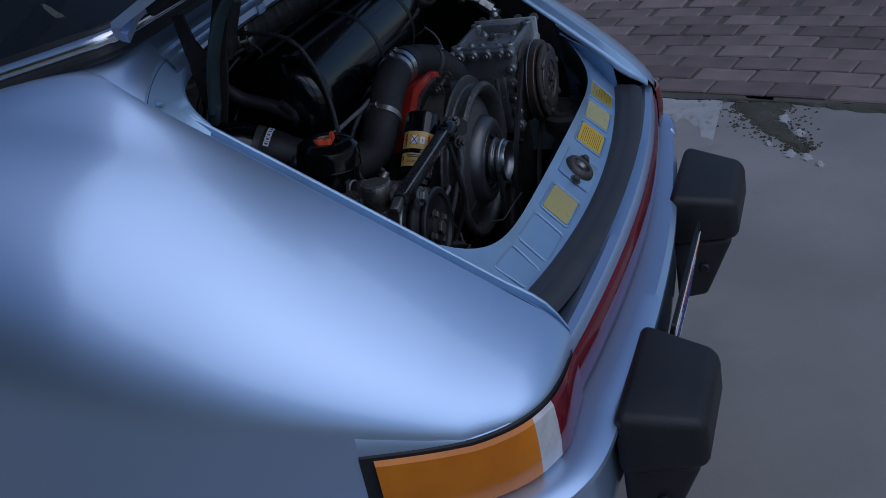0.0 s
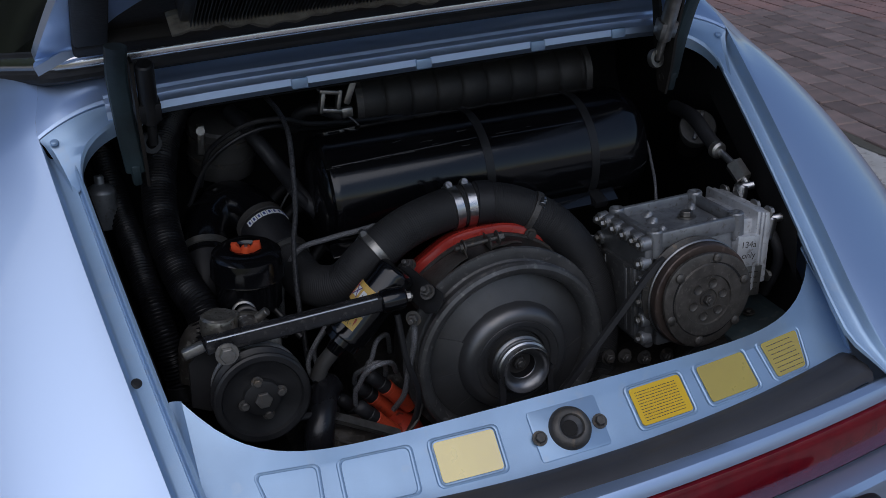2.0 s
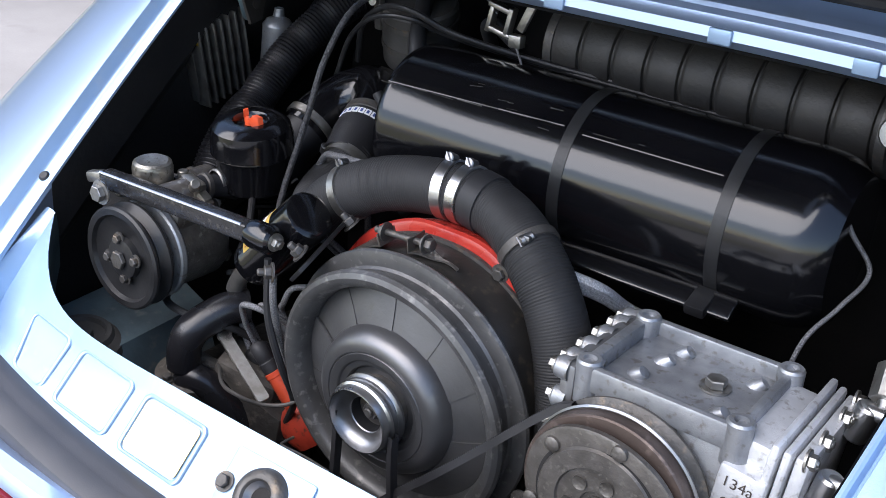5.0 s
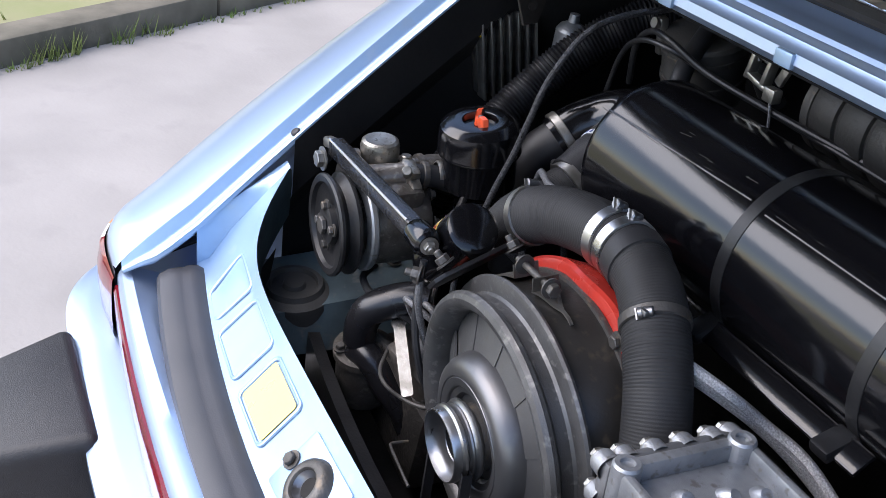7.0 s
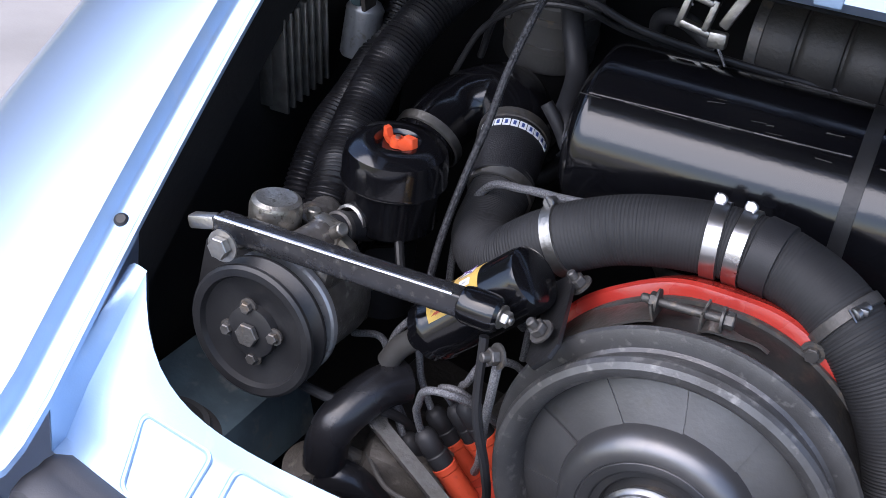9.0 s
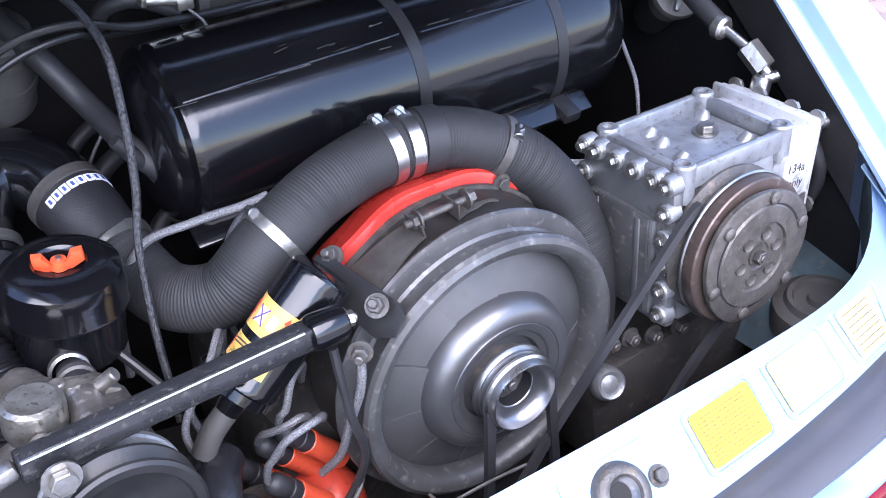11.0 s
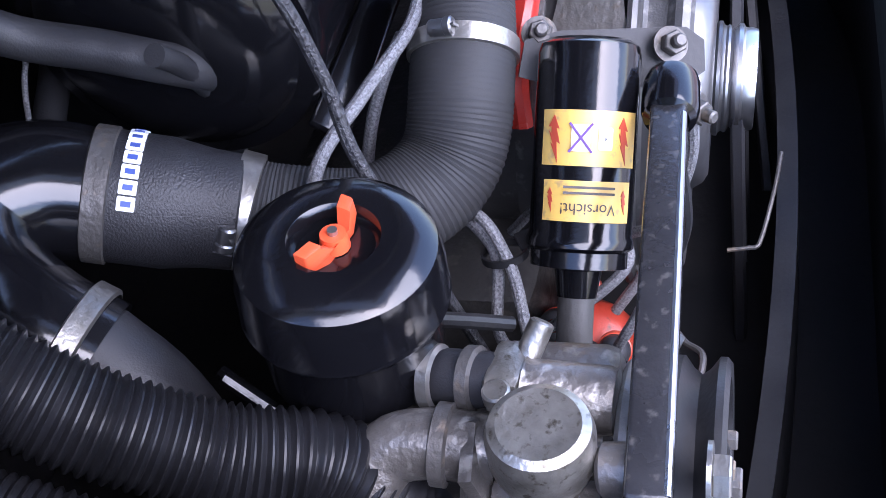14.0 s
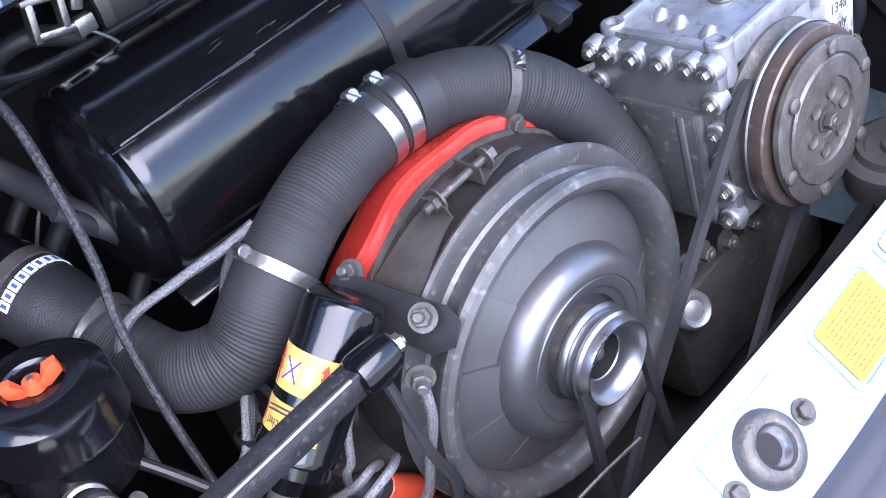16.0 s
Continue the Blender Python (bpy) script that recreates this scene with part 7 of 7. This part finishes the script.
def paving():
    rnd = random.Random(7)
    shapes = [make_brick(rnd) for _ in range(5)]
    far_v, far_f = [], []
    for i in range(38):
        for j in range(-10, 46):
            x, y, ang = along_edge(j * 0.207 + (0.1035 if i % 2 else 0), 0.10 + i * 0.117)
            m = Matrix.Translation((x, y, -0.012 + rnd.uniform(-0.003, 0.003))) @ Matrix.Rotation(-ang + rnd.uniform(-0.012, 0.012), 4, "Z")
            if i < 11 and -3 <= j < 24:
                ob = new("brick", shapes[rnd.randrange(5)])
                ob.parent = pav
                ob.matrix_local = Matrix.Translation(-pav.location) @ m
            else:
                n = len(far_v)
                w, d = 0.0565, 0.1015
                far_v += [m @ Vector(c) for c in ((-w, -d, 0), (w, -d, 0), (w, d, 0), (-w, d, 0), (-w + 0.005, -d + 0.005, 0.025), (w - 0.005, -d + 0.005, 0.025), (w - 0.005, d - 0.005, 0.025), (-w + 0.005, d - 0.005, 0.025))]
                far_f += [[n + k for k in q] for q in ((4, 5, 6, 7), (0, 1, 5, 4), (1, 2, 6, 5), (2, 3, 7, 6), (3, 0, 4, 7))]
    me = bpy.data.meshes.new("far_bricks")
    me.from_pydata([tuple(p - pav.location) for p in far_v], [], far_f)
    me.materials.append(BRICK_FAR)
    ob = new("far_bricks", me)
    ob.parent = pav
    ob["kind"] = "stuff"
    # soil bed under the bricks, with a ragged edge
    bm = B()
    a, b = [], []
    for k in range(120):
        y = mix(-2.6, 10, k / 119)
        a.append((edge_x(y) + 0.015 + rnd.uniform(-0.03, 0.02), y, 0.004))
        b.append((edge_x(y) + 5.2, y - 0.9, 0.004))
    loft(bm, [a, b])
    part("soil_bed", bm, SOIL, pav)["kind"] = "stuff"


BRICK_FAR = mat("paver_brick_far", (0.31, 0.185, 0.165), (0.21, 0.14, 0.13), 0.85, 0, 5, 120, 0.4, 0, 0.05)
paving()


def kerb():
    d = Vector((-0.52, 0.855, 0)).normalized()
    n = Vector((-d.y, d.x, 0))
    if n.x > 0:
        n = -n
    o = Vector((-2.97, -0.02, 0))
    rnd = random.Random(3)
    for k in range(-4, 7):
        bm = B()
        c = o + d * (k * 0.995 + 0.45) + n * 0.075
        box(bm, c + Vector((0, 0, 0.03)), (0.15, 0.985, 0.13), Matrix.Rotation(math.atan2(-d.x, d.y), 3, "Z"), 0.012)
        tagged(part("kerb", bm, KERBM, None), "weathered concrete kerb stone with moss", "kerb", kind="structure")
    bm = B()
    loft(bm, [[o + d * t + n * 0.15 + Vector((0, 0, 0.085)) for t in (-6, 0, 6, 12)], [o + d * t + n * 8 + Vector((0, 0, 0.085)) for t in (-6, 0, 6, 12)], [o + d * t + n * 60 + Vector((0, 0, 0.085)) for t in (-6, 0, 6, 12)]])
    tagged(part("verge", bm, VERGE, None), "dry verge with patches of grass behind the kerb", "ground", kind="structure")
    # tufts along the kerb's foot and on the verge
    bm = B()
    for k in range(420):
        t = rnd.uniform(-1.2, 3.2)
        if rnd.random() < 0.55:
            p = o + d * t - n * rnd.uniform(-0.005, 0.05)
            h = rnd.uniform(0.02, 0.07) * (1.4 if math.sin(t * 5) > 0.2 else 0.5)
            z = 0
        else:
            p = o + d * t + n * rnd.uniform(0.18, 1.6)
            h = rnd.uniform(0.02, 0.06)
            z = 0.085
        for j in range(4):
            a = rnd.uniform(0, math.tau)
            e = Vector((math.cos(a), math.sin(a), 0))
            s = e.cross(Vector((0, 0, 1))) * 0.003
            q = p + e * rnd.uniform(0, 0.02) + Vector((0, 0, z))
            v = [bm.verts.new(c) for c in (q - s, q + s, q + e * h * 0.5 + Vector((0, 0, h)))]
            bm.faces.new(v)
    tagged(part("grass_tufts", bm, GRASS, None), "small green grass tufts along the kerb", "grass", kind="stuff")


kerb()


def ragged(verts, faces, line, z, rough, rnd):
    """One low patch with a ragged outline: line holds (centre, half width) along it."""
    n0 = len(verts)
    m = len(line)
    for c, w, side_way in line:
        for q in (-1, -0.4, 0.4, 1):
            p = c + side_way * (q * w * (1 + (rnd.uniform(-rough, rough) if abs(q) == 1 else 0)))
            verts.append((p.x, p.y, z if abs(q) < 1 else 0.0005))
    for i in range(m - 1):
        for k in range(3):
            a = n0 + i * 4 + k
            faces.append((a, a + 1, a + 5, a + 4))


def moss():
    """A dirty mossy patch on the concrete beside the paving: a ragged mat with crumbs thinning out round it."""
    rnd = random.Random(11)
    verts, faces = [], []
    mid = [(Vector((2.16, -0.05, 0)), 0.05), (Vector((2.02, -0.10, 0)), 0.125), (Vector((1.90, -0.10, 0)), 0.085), (Vector((1.80, -0.13, 0)), 0.062), (Vector((1.70, -0.18, 0)), 0.048), (Vector((1.61, -0.235, 0)), 0.026), (Vector((1.57, -0.25, 0)), 0.006)]
    line = []
    for i in range(len(mid) - 1):
        for q in np.linspace(0, 1, 9)[: -1 if i < len(mid) - 2 else None]:
            line.append((mid[i][0].lerp(mid[i + 1][0], q) + Vector((0, rnd.uniform(-0.006, 0.006), 0)), mix(mid[i][1], mid[i + 1][1], q), Vector((0.35, 0.94, 0)).normalized()))
    ragged(verts, faces, line, 0.004, 0.22, rnd)
    # the dirt runs on along the bricks
    line = [(Vector((edge_x(y) + 0.01, y, 0)), 0.022 + 0.014 * math.sin(y * 9) + rnd.uniform(-0.006, 0.006), Vector((1, 0, 0))) for y in np.linspace(-1.9, 0.02, 60)]
    ragged(verts, faces, line, 0.008, 0.35, rnd)
    for i in range(900):
        t = rnd.random() * 5.999
        p = mid[int(t)][0].lerp(mid[int(t) + 1][0], t % 1)
        w = mix(mid[int(t)][1], mid[int(t) + 1][1], t % 1) * 0.8 + 0.012
        c = p + Vector((rnd.gauss(0, w * 0.5), rnd.gauss(0, w * 0.9), 0))
        r = rnd.uniform(0.002, 0.009)
        n = len(verts)
        k = rnd.randint(6, 9)
        for j in range(k):
            a = j * math.tau / k + rnd.uniform(-0.3, 0.3)
            q = r * rnd.uniform(0.55, 1.25)
            verts.append((c.x + q * math.cos(a), c.y + q * math.sin(a) * 0.8, 0.0004))
        verts.append((c.x, c.y, rnd.uniform(0.003, 0.006)))
        faces += [(n + j, n + (j + 1) % k, n + k) for j in range(k)]
    me = bpy.data.meshes.new("moss_patch")
    me.from_pydata(verts, [], faces)
    me.materials.append(MOSS)
    tagged(new("moss_patch", me), "dark mossy dirt on the concrete", "dirt", kind="stuff")
    # pale crust of mortar along the concrete's edge, broken off at the moss
    verts, faces = [], []
    line = []
    for y in np.arange(0.02, 4.6, 0.02):
        w = 0.085 + 0.025 * math.sin(y * 3.1) + rnd.uniform(-0.012, 0.012)
        if y < 0.12:
            w += (0.12 - y) * 0.9
        line.append((Vector((edge_x(y) - 0.002 - w, y, 0)), w, Vector((1, 0, 0))))
    ragged(verts, faces, line, 0.005, 0.16, rnd)
    for x, y, r in ((1.82, -0.185, 0.035), (1.70, -0.235, 0.028), (1.55, -0.215, 0.030), (1.52, -0.262, 0.026), (1.47, -0.30, 0.020), (1.63, -0.150, 0.018)):
        line = [(Vector((x + d * r, y + rnd.uniform(-0.003, 0.003), 0)), r * 0.6 * math.sqrt(max(0.02, 1 - d * d)), Vector((0.3, 0.95, 0))) for d in np.linspace(-1, 1, 12)]
        ragged(verts, faces, line, 0.004, 0.4, rnd)
    me = bpy.data.meshes.new("mortar_crust")
    me.from_pydata(verts, [], faces)
    me.materials.append(MORTAR)
    tagged(new("mortar_crust", me), "pale ragged mortar crust beside the bricks", "mortar", kind="stuff")


MOSS = mat("mossy_dirt", (0.060, 0.056, 0.038), (0.095, 0.088, 0.066), 0.95, 0, 9, 60, 0.7, worn=(0.12, 0.115, 0.10))
moss()


def horizon_blocker():
    """A plain unseen dark screen far to the side, added to darken the flank's reflections."""
    bm = B()
    rnd = random.Random(5)
    for ring, (rad, hgt) in enumerate(((13.0, 7.2), (14.5, 8.4))):
        rows = [[], [], []]
        for k in range(121):
            a = radians(mix(96, 196, k / 120))
            h = hgt + 0.9 * math.sin(k * 0.7 + ring) + rnd.uniform(-0.5, 0.5)
            for j, f in enumerate((0, 0.55, 1)):
                rr = rad + rnd.uniform(-0.4, 0.4)
                rows[j].append((rr * math.cos(a), rr * math.sin(a), h * f))
        loft(bm, rows)
    tagged(part("backdrop", bm, BLOCKER, None), "unseen dark screen added to block low sky on the street side", "backdrop", kind="structure")


BLOCKER = mat("dark_blocker", (0.035, 0.05, 0.02), (0.06, 0.075, 0.035), 0.9, 0, 0.8, 9, 0.5)
horizon_blocker()
